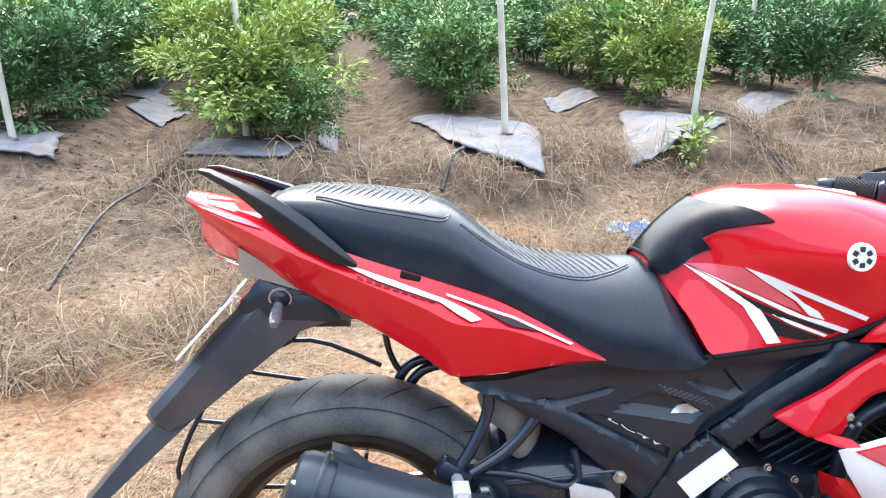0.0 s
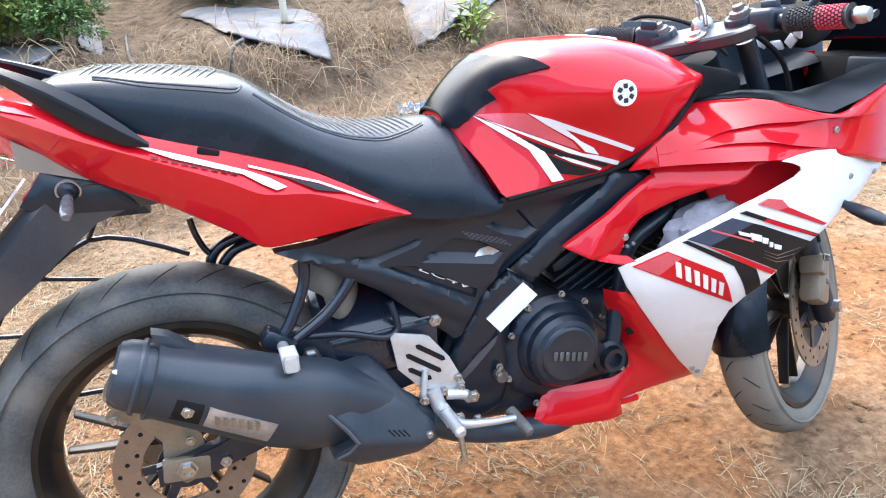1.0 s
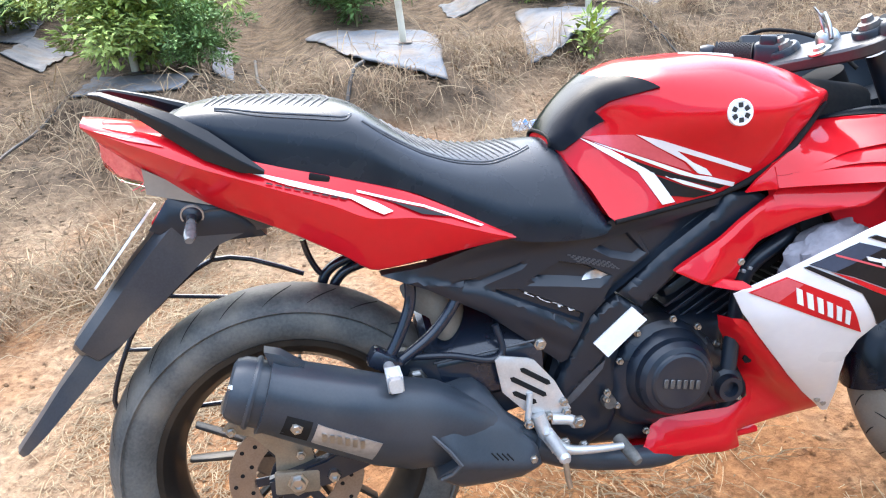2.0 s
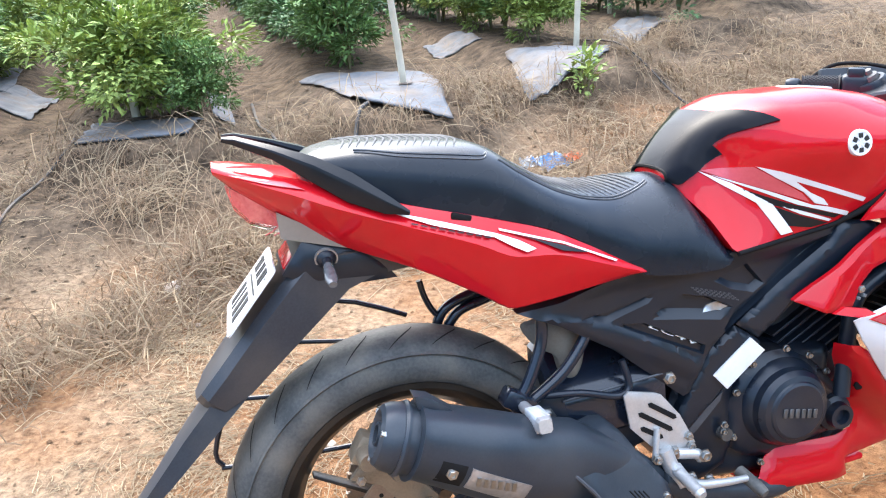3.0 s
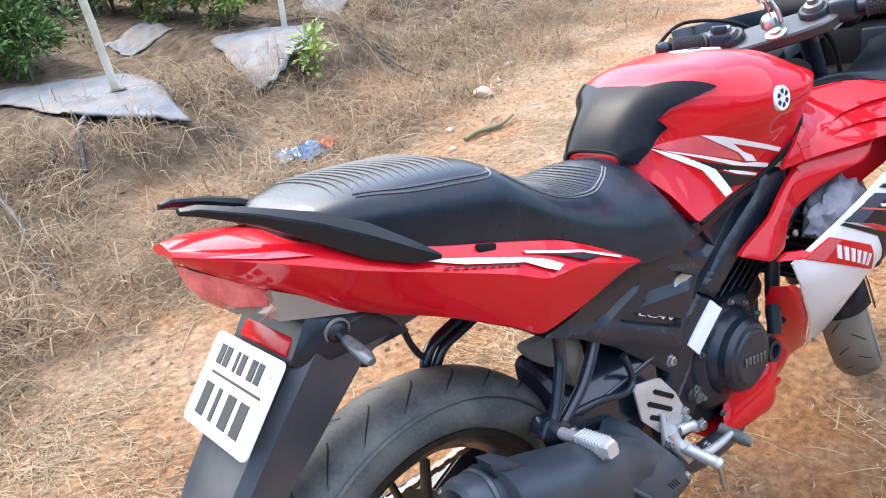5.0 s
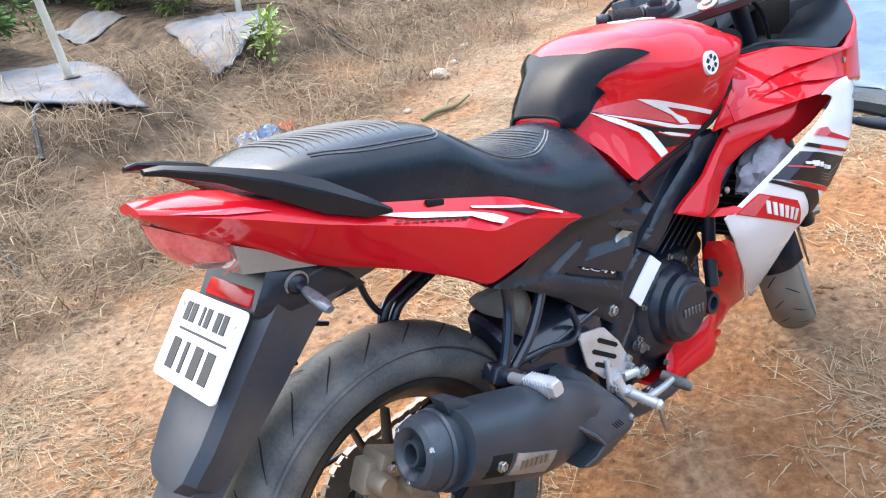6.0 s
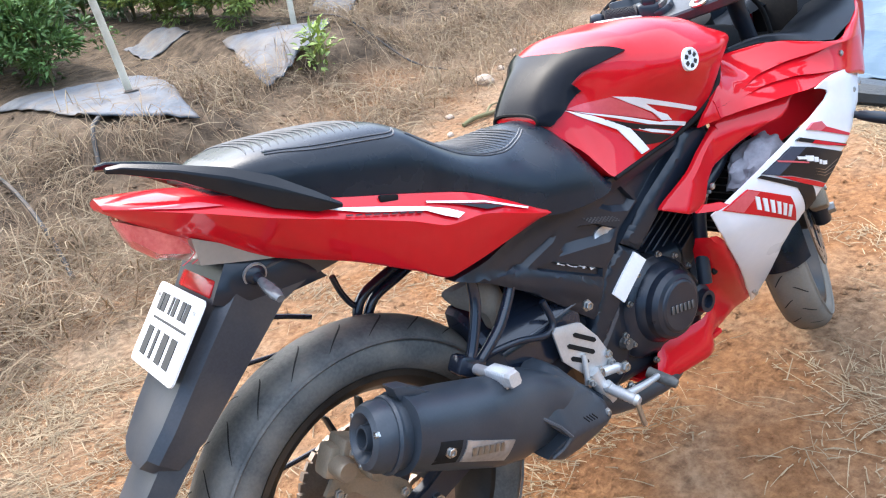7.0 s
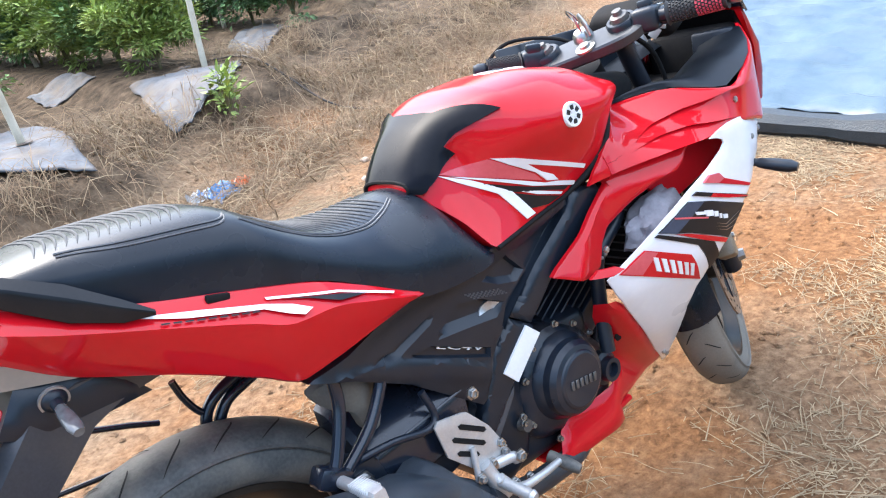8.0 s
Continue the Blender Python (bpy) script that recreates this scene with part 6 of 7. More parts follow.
cl = part("instrument_panel", cl, M["dark"], moto, "black instrument panel with white patches painted for reflected sky")
# white patches painted for the sky reflected in the instrument face
for a in (-72, -40, -7, 27, 62):
    part("dial_sky_patch", block((0.006, 0.030, 0.020), CL @ Matrix.Translation((-0.038, 0.078 * math.sin(radians(a)) - 0.01, 0.024 - 0.048 * math.cos(radians(a)))) @ pose(0, 0, 0, a, 0, 0), bevel=0.0025), M["sky_patch"], cl)
part("mirror_stay", tube(((1.13, -0.17, 0.93), (1.16, -0.19, 0.965), (1.22, -0.21, 0.99)), 0.007), M["black"], moto)
swung.append(part("brake_hose", tube(((1.06, -0.10, 0.87), (1.12, -0.13, 0.80), (1.16, -0.12, 0.66), (1.19, -0.105, 0.52), (1.235, -0.11, 0.47), (1.24, -0.115, 0.43)), 0.005), M["dark"], moto))
part("clutch_hose", tube(((0.96, 0.20, 0.885), (1.02, 0.17, 0.92), (1.08, 0.08, 0.90), (1.12, 0.02, 0.84)), 0.004), M["dark"], moto)
# front mudguard and caliper
arc = []
for a in np.linspace(radians(52), radians(184), 20):
    row = []
    for k in range(-5, 6):
        u = k / 5
        r = 0.302 - 0.050 * abs(u) ** 2.4
        row.append((AXLE_F.x + r * math.cos(a), 0.062 * u, AXLE_F.z + r * math.sin(a)))
    arc.append(row)
fm = loft(arc, closed=False)
bmesh.ops.solidify(fm, geom=fm.faces[:], thickness=0.004)
swung.append(part("front_mudguard", fm, M["gloss_black"], moto, "glossy black front mudguard"))
fc = block((0.062, 0.044, 0.105), pose(1.240, -0.098, 0.352, 0, 25, 0), bevel=0.010)
block((0.035, 0.05, 0.04), pose(1.222, -0.105, 0.385, 0, 25, 0), fc, bevel=0.008)
fc = part("front_caliper", fc, M["caliper"], moto, "dusty gold-grey front brake caliper")
bolt((1.222, -0.130, 0.40), 0.009, 0.012, fc)
bolt((1.245, -0.118, 0.345), 0.008, 0.010, fc)
swung += [front, fc]
part("axle_nut", lathe([(0.0005, 0.02), (0.013, 0.02), (0.015, 0.0), (0.0005, 0.0)], along((AXLE_F.x, -0.105, AXLE_F.z), (AXLE_F.x, -0.2, AXLE_F.z)), sides=6), M["chrome"], front)
for k in range(3):
    part("rim_sticker", panel([(1.345, 0.335 - 0.019 * k), (1.357, 0.338 - 0.019 * k), (1.357, 0.323 - 0.019 * k), (1.345, 0.320 - 0.019 * k)], lambda x, z: -0.047, thick=0.0015, edge=0.0, step=0.03), M["sticker"], front)
for ob in swung:
    ob.matrix_basis = turn @ ob.matrix_basis

# thin guard rail beside the wheel on the far side
rail = tube(((0.06, 0.15, 0.575), (-0.03, 0.15, 0.618), (-0.10, 0.15, 0.628), (-0.16, 0.15, 0.595), (-0.205, 0.15, 0.560), (-0.252, 0.15, 0.525), (-0.279, 0.15, 0.480), (-0.300, 0.15, 0.438), (-0.318, 0.15, 0.388), (-0.309, 0.15, 0.362), (-0.27, 0.15, 0.352), (0.10, 0.14, 0.34)), 0.0048, steps=2)
gr = part("wheel_guard", rail, M["gloss_black"], moto, "thin black tubular wheel guard")
for a, b in (((-0.275, 0.15, 0.482), (0.05, 0.14, 0.44)), ((-0.190, 0.15, 0.573), (-0.02, 0.14, 0.545)), ((-0.10, 0.15, 0.628), (-0.06, 0.12, 0.70))):
    part("guard_rod", tube((a, b), 0.0042, steps=1), M["gloss_black"], gr)
part("rear_hook", tube(((0.068, 0.03, 0.670), (0.074, 0.03, 0.640), (0.086, 0.03, 0.612), (0.100, 0.03, 0.598)), 0.0055), M["gloss_black"], moto)
for k in range(2):
    part("rear_hose", tube(((0.205 + 0.020 * k, 0.03, 0.640 - 0.012 * k), (0.152 + 0.020 * k, 0.03, 0.629 - 0.014 * k), (0.112 + 0.020 * k, 0.03, 0.616 - 0.012 * k), (0.092 + 0.018 * k, 0.03, 0.594 - 0.012 * k), (0.086 + 0.018 * k, 0.03, 0.560)), 0.009), M["gloss_black"], moto)


# ---- the field ----
def foot(x):
    return 2.25 + 0.42 * max(-2.6, min(3.0, x))


ROWS_X = [-5.0, -3.55, -2.12, -0.68, 0.77, 2.30, 3.8, 5.3]
ROW_END = [4.6, 4.2, 3.45, 3.02, 3.02, 3.75, 4.7, 6.0]


def row_x(k, y):
    return ROWS_X[k] - 0.035 * (y - 3.4)


def ground_z(x, y):
    z = -0.014 + 0.010 * noise.noise(Vector((x * 1.3, y * 1.3, 0))) + 0.006 * noise.noise(Vector((x * 5, y * 5, 3))) + 0.003 * noise.noise(Vector((x * 17, y * 17, 7)))
    u = y - foot(x)
    if u > -0.3:
        bank = ease(-0.1, 1.05, u)
        bed = max(ease(0.66, 0.5, abs(x - row_x(k, y))) * ease(ROW_END[k] - 0.15, ROW_END[k], y) for k in range(len(ROWS_X)))
        z += 0.25 * bank
        bank *= 1 - 0.85 * bed
        z += 0.05 * bank * noise.noise(Vector((x * 2.2, y * 2.2, 11))) + 0.035 * bank * noise.noise(Vector((x * 6, y * 6, 5))) + 0.014 * bank * noise.noise(Vector((x * 15, y * 15, 9)))
        for k in range(len(ROWS_X)):
            d = abs(x - row_x(k, y))
            if d < 0.75:
                z += 0.13 * ease(0.62, 0.28, d) * ease(ROW_END[k] - 0.12, ROW_END[k] + 0.10, y) * ease(60, 30, y)
    return z


def axis_values(a, b, step, far):
    mid = list(np.arange(a, b, step))
    out, d, v = [], step, b
    while v < far:
        out.append(v)
        d *= 1.28
        v += d
    low, d, v = [], step, a - step
    while v > -far:
        low.append(v)
        d *= 1.28
        v -= d
    return [-far] + low[::-1] + mid + out + [far]


gx, gy = axis_values(-4.0, 6.0, 0.05, 700.0), axis_values(-2.5, 8.0, 0.05, 700.0)
gverts = [(x, y, ground_z(x, y)) for y in gy for x in gx]
nx = len(gx)
gfaces = [(j * nx + i, j * nx + i + 1, (j + 1) * nx + i + 1, (j + 1) * nx + i) for j in range(len(gy) - 1) for i in range(nx - 1)]
gm = bpy.data.meshes.new("ground")
gm.from_pydata(gverts, [], gfaces)
gm.polygons.foreach_set("use_smooth", [True] * len(gm.polygons))


def soil_material():
    m = bpy.data.materials.new("red_brown_soil")
    m.use_nodes = True
    n, l = m.node_tree.nodes, m.node_tree.links
    p = n["Principled BSDF"]
    co = n.new("ShaderNodeTexCoord")
    def tex(scale, detail=8.0):
        t = n.new("ShaderNodeTexNoise")
        t.inputs["Scale"].default_value, t.inputs["Detail"].default_value = scale, detail
        t.inputs["Roughness"].default_value = 0.65
        l.new(co.outputs["Object"], t.inputs["Vector"])
        return t
    def ramp(src, lo, hi, a, b):
        r = n.new("ShaderNodeValToRGB")
        r.color_ramp.elements[0].position, r.color_ramp.elements[1].position = lo, hi
        r.color_ramp.elements[0].color, r.color_ramp.elements[1].color = rgba(a), rgba(b)
        l.new(src, r.inputs[0])
        return r.outputs[0]
    def blend(f, a, b):
        mx = n.new("ShaderNodeMix")
        mx.data_type = "RGBA"
        l.new(f, mx.inputs[0]), l.new(a, mx.inputs[6]), l.new(b, mx.inputs[7])
        return mx.outputs[2]
    grain, patch, clod = tex(42, 10), tex(1.1, 5), tex(9, 8)
    red = ramp(grain.outputs[0], 0.36, 0.66, (0.150, 0.068, 0.026), (0.285, 0.145, 0.062))
    pale = ramp(grain.outputs[0], 0.36, 0.66, (0.150, 0.100, 0.060), (0.335, 0.240, 0.152))
    mask = n.new("ShaderNodeMapRange")
    mask.inputs[1].default_value, mask.inputs[2].default_value = 0.38, 0.62
    l.new(patch.outputs[0], mask.inputs[0])
    far = n.new("ShaderNodeVectorMath")
    far.operation = "DISTANCE"
    far.inputs[1].default_value = (1.15, 0.1, 0.0)
    l.new(co.outputs["Object"], far.inputs[0])
    zone = n.new("ShaderNodeMapRange")
    zone.inputs[1].default_value, zone.inputs[2].default_value = 0.8, 2.1
    zone.inputs[3].default_value, zone.inputs[4].default_value = -0.45, 0.25
    l.new(far.outputs["Value"], zone.inputs[0])
    both = n.new("ShaderNodeMath")
    both.operation = "ADD"
    both.use_clamp = True
    l.new(mask.outputs[0], both.inputs[0]), l.new(zone.outputs[0], both.inputs[1])
    flat = blend(both.outputs[0], red, pale)
    brown = ramp(clod.outputs[0], 0.34, 0.68, (0.045, 0.032, 0.021), (0.195, 0.140, 0.090))
    sep = n.new("ShaderNodeSeparateXYZ")
    l.new(co.outputs["Object"], sep.inputs[0])
    high = n.new("ShaderNodeMapRange")
    high.inputs[1].default_value, high.inputs[2].default_value = 0.02, 0.16
    l.new(sep.outputs["Z"], high.inputs[0])
    l.new(blend(high.outputs[0], flat, brown), p.inputs["Base Color"])
    p.inputs["Roughness"].default_value = 0.95
    p.inputs["Specular IOR Level"].default_value = 0.2
    b1, b2 = n.new("ShaderNodeBump"), n.new("ShaderNodeBump")
    b1.inputs["Strength"].default_value, b1.inputs["Distance"].default_value = 0.9, 0.04
    b2.inputs["Strength"].default_value, b2.inputs["Distance"].default_value = 0.8, 0.014
    l.new(clod.outputs[0], b1.inputs["Height"])
    l.new(grain.outputs[0], b2.inputs["Height"])
    l.new(b1.outputs[0], b2.inputs["Normal"])
    l.new(b2.outputs[0], p.inputs["Normal"])
    return m


SOIL = soil_material()
gm.materials.append(SOIL)
ground = tagged(new("ground", gm), "bare red-brown earth rising to planted beds", "ground", kind="structure")

F = {
    "straw": surface("dry_straw", (0.235, 0.168, 0.092), (0.39, 0.295, 0.178), rough=0.75, bump=0.0, island=0.25),
    "dry": surface("dry_grass", (0.145, 0.095, 0.055), (0.285, 0.195, 0.115), rough=0.9, scale=2.5, bump=0.0, island=0.32),
    "leaf": surface("plant_leaf", (0.125, 0.215, 0.062), (0.195, 0.300, 0.092), rough=0.55, scale=3, bump=0.0, island=0.45),
    "leaf_bright": surface("young_leaf", (0.215, 0.295, 0.062), (0.33, 0.40, 0.105), rough=0.55, scale=3, bump=0.0, island=0.40),
    "leaf_dark": surface("dark_leaf", (0.085, 0.170, 0.062), (0.14, 0.235, 0.085), rough=0.55, scale=3, bump=0.0, island=0.45),
    "stem": surface("plant_stem", (0.12, 0.13, 0.05), (0.16, 0.13, 0.07), rough=0.8, bump=0.1, grain=0.002),
    "bamboo": surface("weathered_pole", (0.62, 0.59, 0.48), (0.48, 0.45, 0.35), rough=0.75, scale=8, bump=0.2, grain=0.004, dirt=(0.2, 0.15, 0.09), dirt_amount=0.4),
    "mulch": surface("grey_mulch_film", (0.165, 0.172, 0.185), (0.10, 0.105, 0.115), rough=0.70, spec=0.2, scale=9, fine=60, bump=0.5, grain=0.012, dirt=(0.20, 0.15, 0.10), dirt_amount=0.8, dirt_scale=5),
    "tarp": surface("silver_blue_film", (0.055, 0.090, 0.125), (0.095, 0.135, 0.170), rough=0.38, scale=3, fine=25, bump=0.35, grain=0.02, dirt=(0.12, 0.15, 0.18), dirt_amount=0.5, dirt_scale=2),
    "tarp_edge": surface("black_film_fold", (0.015, 0.022, 0.028), (0.03, 0.04, 0.05), rough=0.35, scale=6, bump=0.4, grain=0.02),
    "pipe": surface("black_drip_pipe", (0.02, 0.02, 0.02), (0.05, 0.045, 0.04), rough=0.6, bump=0.1, grain=0.002, dirt=(0.2, 0.13, 0.08), dirt_amount=0.5),
    "stone": surface("pale_stone", (0.42, 0.32, 0.23), (0.56, 0.46, 0.36), rough=0.9, scale=14, bump=0.5, grain=0.01),
    "crumb": surface("soil_crumb", (0.165, 0.092, 0.048), (0.30, 0.20, 0.12), rough=0.95, scale=30, bump=0.0, island=0.4),
    "film_blue": surface("blue_wrapper", (0.05, 0.15, 0.36), (0.14, 0.28, 0.46), rough=0.3, scale=20, bump=0.2, grain=0.004),
    "film_white": surface("white_wrapper", (0.46, 0.46, 0.45), (0.36, 0.37, 0.38), rough=0.35, scale=20, bump=0.2, grain=0.004),
    "film_orange": surface("orange_wrapper", (0.60, 0.18, 0.06), (0.5, 0.12, 0.05), rough=0.35, scale=20, bump=0.2, grain=0.004),
}


def raw(name, verts, faces, material, parent=None, smooth=False):
    me = bpy.data.meshes.new(name)
    me.from_pydata(verts, [], faces)
    me.materials.append(material)
    if smooth:
        me.polygons.foreach_set("use_smooth", [True] * len(me.polygons))
    ob = new(name, me)
    ob.parent = parent
    return ob


rng = random.Random(7)


def strands(name, count, spot, length, width, lift, material, label, category):
    """Loose stalks lying on the ground, each a thin bent three-sided sliver; spot gives a place, a heading, its spread and the share kept."""
    verts, faces = [], []
    made = 0
    while made < count:
        x, y, head, loose, keep, up = spot()
        if rng.random() > keep:
            continue
        made += 1
        a = head + rng.gauss(0, loose)
        n = length[0] + (length[1] - length[0]) * rng.random() ** 1.8
        w = rng.uniform(*width)
        rise = rng.uniform(*lift)
        bend = rng.gauss(0, 0.35)
        px, py = x, y
        base = len(verts)
        for k in range(4):
            u = k / 3
            z = ground_z(px, py) + 0.004 + up + rise * n * math.sin(u * math.pi * rng.uniform(0.5, 1.0))
            wk = w * (1 - 0.5 * u)
            verts.append((px - math.sin(a) * wk, py + math.cos(a) * wk, z))
            verts.append((px + math.sin(a) * wk, py - math.cos(a) * wk, z))
            verts.append((px, py, z + wk * 1.2))
            a += bend / 3
            px, py = px + math.cos(a) * n / 3, py + math.sin(a) * n / 3
        for k in range(3):
            b = base + 3 * k
            faces += [(b, b + 3, b + 5, b + 2), (b + 1, b + 2, b + 5, b + 4)]
    return tagged(raw(name, verts, faces, material), label, category, kind="stuff")


def straw_cover(x, y):
    """How much straw lies at a place: thick by the open side, thin under the front wheel."""
    d = noise.noise(Vector((x * 1.5, y * 1.5, 21))) + 0.6 * noise.noise(Vector((x * 4.6, y * 4.6, 2)))
    thick = 0.16 * ease(0.70, 0.98, x) * ease(0.02, -0.16, y) + 0.10 * ease(0.1, -0.5, x) * ease(1.9, 1.2, y)
    bare = ease(0.20, 0.55, math.hypot(x - 1.35, y - 0.12))
    return max(0.015, min(1.0, (0.10 + 1.3 * d + thick) * bare))


def flat_spot():
    x, y = rng.uniform(-1.9, 3.4), rng.uniform(-0.9, 2.6)
    head = 2.2 * math.pi * noise.noise(Vector((x * 0.9, y * 0.9, 50))) + (0 if rng.random() < 0.6 else rng.uniform(0, 6.28))
    return x, y, head, 0.55, straw_cover(x, y), 0.0


TUFTS = []
while len(TUFTS) < 520:
    tx_, tu_ = rng.uniform(-3.4, 5.4), rng.uniform(-0.5, 1.45)
    if rng.random() < 0.35 + 0.9 * noise.noise(Vector((tx_ * 1.5, tu_ * 1.8, 31))):
        TUFTS.append((tx_, foot(tx_) + tu_, rng.uniform(0, 6.28), rng.uniform(0.05, 0.16), rng.uniform(0.0, 0.07)))


def on_film(x, y):
    return (0.34 < x < 1.04 and 3.15 < y < 4.7) or (1.66 < x < 2.5 and 3.72 < y < 4.6) or (-0.98 < x < -0.36 and 3.1 < y < 3.7)


def tuft_spot():
    tx, ty, head, size, up = rng.choice(TUFTS)
    x, y = tx + rng.gauss(0, size), ty + rng.gauss(0, size)
    return x, y, head, 0.8, 0.02 if on_film(x, y) else 1.0, up * math.exp(-((x - tx) ** 2 + (y - ty) ** 2) / (2 * size * size))


def bank_spot():
    x = rng.uniform(-3.5, 5.5)
    u = rng.uniform(-0.55, 1.5)
    y = foot(x) + u
    return x, y, rng.uniform(0, 6.28), 0.5, 0.02 if on_film(x, y) else max(0.05, min(1.0, 0.45 + 1.3 * noise.noise(Vector((x * 1.7, u * 2.2, 31))))), 0.0


def clod_field(count):
    """Crumbs of soil lying loose on the flat ground, as one rough scatter."""
    base = [(0, 0, 1), (0.89, 0, 0.3), (0.28, 0.85, 0.3), (-0.72, 0.53, 0.3), (-0.72, -0.53, 0.3), (0.28, -0.85, 0.3), (0, 0, -0.4)]
    tri = [(0, 1, 2), (0, 2, 3), (0, 3, 4), (0, 4, 5), (0, 5, 1), (6, 2, 1), (6, 3, 2), (6, 4, 3), (6, 5, 4), (6, 1, 5)]
    verts, faces = [], []
    for k in range(count):
        x, y = rng.uniform(-2.4, 4.0), rng.uniform(-0.9, 4.4)
        bank = ease(-0.3, 0.4, y - foot(x))
        s, t = 0.0025 + (0.009 + 0.006 * bank) * rng.random() ** 4, rng.uniform(0, 6.28)
        if on_film(x, y):
            continue
        z = ground_z(x, y)
        b = len(verts)
        for q in base:
            j = s * rng.uniform(0.7, 1.3)
            verts.append((x + j * (q[0] * math.cos(t) - q[1] * math.sin(t)), y + j * (q[0] * math.sin(t) + q[1] * math.cos(t)), z + 0.7 * j * q[2] + 0.001))
        faces += [(a + b, c + b, d + b) for a, c, d in tri]
    return tagged(raw("soil_crumbs", verts, faces, SOIL), "loose crumbs of red-brown soil", "soil", kind="stuff")


def field_spot():
    x, y = rng.uniform(-4.5, 6.5), rng.uniform(3.2, 9.0)
    return x, y, rng.uniform(0, 6.28), 0.5, 0.6 if y > foot(x) + 0.6 and not on_film(x, y) else 0.0, 0.0


clod_field(19000)
strands("straw", 22000, flat_spot, (0.015, 0.11), (0.0007, 0.0018), (0.0, 0.10), F["straw"], "pale straw scattered over red earth", "straw")
strands("straw_chaff", 30000, flat_spot, (0.006, 0.030), (0.0008, 0.0024), (0.0, 0.2), F["straw"], "short broken bits of pale straw", "straw")
strands("straw_stalks", 260, flat_spot, (0.08, 0.26), (0.0012, 0.0026), (0.0, 0.08), F["straw"], "long pale straw stalks on red earth", "straw")
strands("dry_grass", 15000, tuft_spot, (0.05, 0.24), (0.0010, 0.0026), (0.05, 0.75), F["dry"], "tangled tufts of dry brown grass", "dry grass")
strands("bank_litter", 11000, bank_spot, (0.03, 0.16), (0.0008, 0.0022), (0.0, 0.3), F["dry"], "brown grass litter over the bank", "dry grass")
strands("bank_straw", 6500, tuft_spot, (0.05, 0.24), (0.0012, 0.0034), (0.1, 0.8), F["straw"], "pale dead stalks among the brown grass", "dry grass")
strands("field_litter", 5000, field_spot, (0.05, 0.22), (0.001, 0.002), (0.0, 0.3), F["dry"], "dry stalks between planted beds", "dry grass")


# plants
def plant_meshes(seed, height, spread, leaves, size):
    r = random.Random(seed)
    stem_bm = bmesh.new()
    tips = []
    for k in range(9):
        a, lean = r.uniform(0, 2 * math.pi), r.uniform(0.2, 0.95)
        top = Vector((math.cos(a) * spread * lean * 0.8, math.sin(a) * spread * lean * 0.8, height * r.uniform(0.55, 0.95)))
        mid = Vector((top.x * 0.35, top.y * 0.35, height * 0.42))
        tube(((0, 0, -0.03), (top.x * 0.05, top.y * 0.05, height * 0.15), mid, top), [0.011, 0.009, 0.006, 0.002], stem_bm, sides=5, steps=3)
        tips += [(mid, 0.5), (mid.lerp(top, 0.5), 0.75), (top, 1.0), (top, 1.0)]
    clumps = []
    while len(clumps) < 75:
        c, u = r.choice(tips)
        q = c + Vector((r.gauss(0, 1), r.gauss(0, 1), r.gauss(0, 0.8))) * spread * 0.36
        if q.z > height * 0.05:
            clumps.append((q, Vector((q.x, q.y, (q.z - height * 0.3) * 1.1 + 0.08)).normalized(), r.uniform(0.7, 1.3)))
    verts, faces = [], []
    for k in range(leaves):
        q, face, big = r.choice(clumps)
        c = q + Vector((r.gauss(0, 1), r.gauss(0, 1), r.gauss(0, 0.6))) * spread * 0.13 * big
        way = (face * 0.8 + (c - q).normalized() * 0.8 + Vector((r.uniform(-1, 1), r.uniform(-1, 1), r.uniform(-0.9, 0.3))) * 0.7).normalized()
        side = way.cross(Vector((r.uniform(-0.5, 0.5), r.uniform(-0.5, 0.5), 1)) + face * 0.5).normalized()
        n = side.cross(way)
        s = size * r.uniform(0.55, 1.4)
        w = s * r.uniform(0.17, 0.27)
        b = len(verts)
        verts += [tuple(c), tuple(c + way * s * 0.45 + side * w + n * s * 0.07), tuple(c + way * s - n * s * 0.12), tuple(c + way * s * 0.45 - side * w + n * s * 0.07)]
        faces += [(b, b + 1, b + 2), (b, b + 2, b + 3)]
    me = bpy.data.meshes.new("leaves")
    me.from_pydata(verts, [], faces)
    sm = bpy.data.meshes.new("stem")
    stem_bm.to_mesh(sm)
    stem_bm.free()
    return sm, me


def plant(x, y, scale, turn_z, meshes, leaf, label, name="chilli_plant", group="plants in the beds"):
    root = tagged(new(name), label, "plant", group)
    root.matrix_world = pose(x, y, ground_z(x, y) - 0.01, 0, 0, turn_z) @ Matrix.Scale(scale, 4)
    st = new("stem", meshes[0])
    st.parent = root
    lv = new("leaves", meshes[1] if not meshes[1].materials or meshes[1].materials[0] == leaf else meshes[1])
    lv.parent = root
    return root


KINDS = []
for seed, leaf, leaves in ((1, "leaf_bright", 9000), (2, "leaf_dark", 6500), (3, "leaf", 6500), (4, "leaf_dark", 6500), (5, "leaf_bright", 6500), (6, "leaf", 6500)):
    sm_, lm_ = plant_meshes(seed, 0.70, 0.42 if seed == 1 else 0.37, leaves, 0.050)
    sm_.materials.append(F["stem"])
    lm_.materials.append(F[leaf])
    KINDS.append((sm_, lm_, leaf))


FAR = []
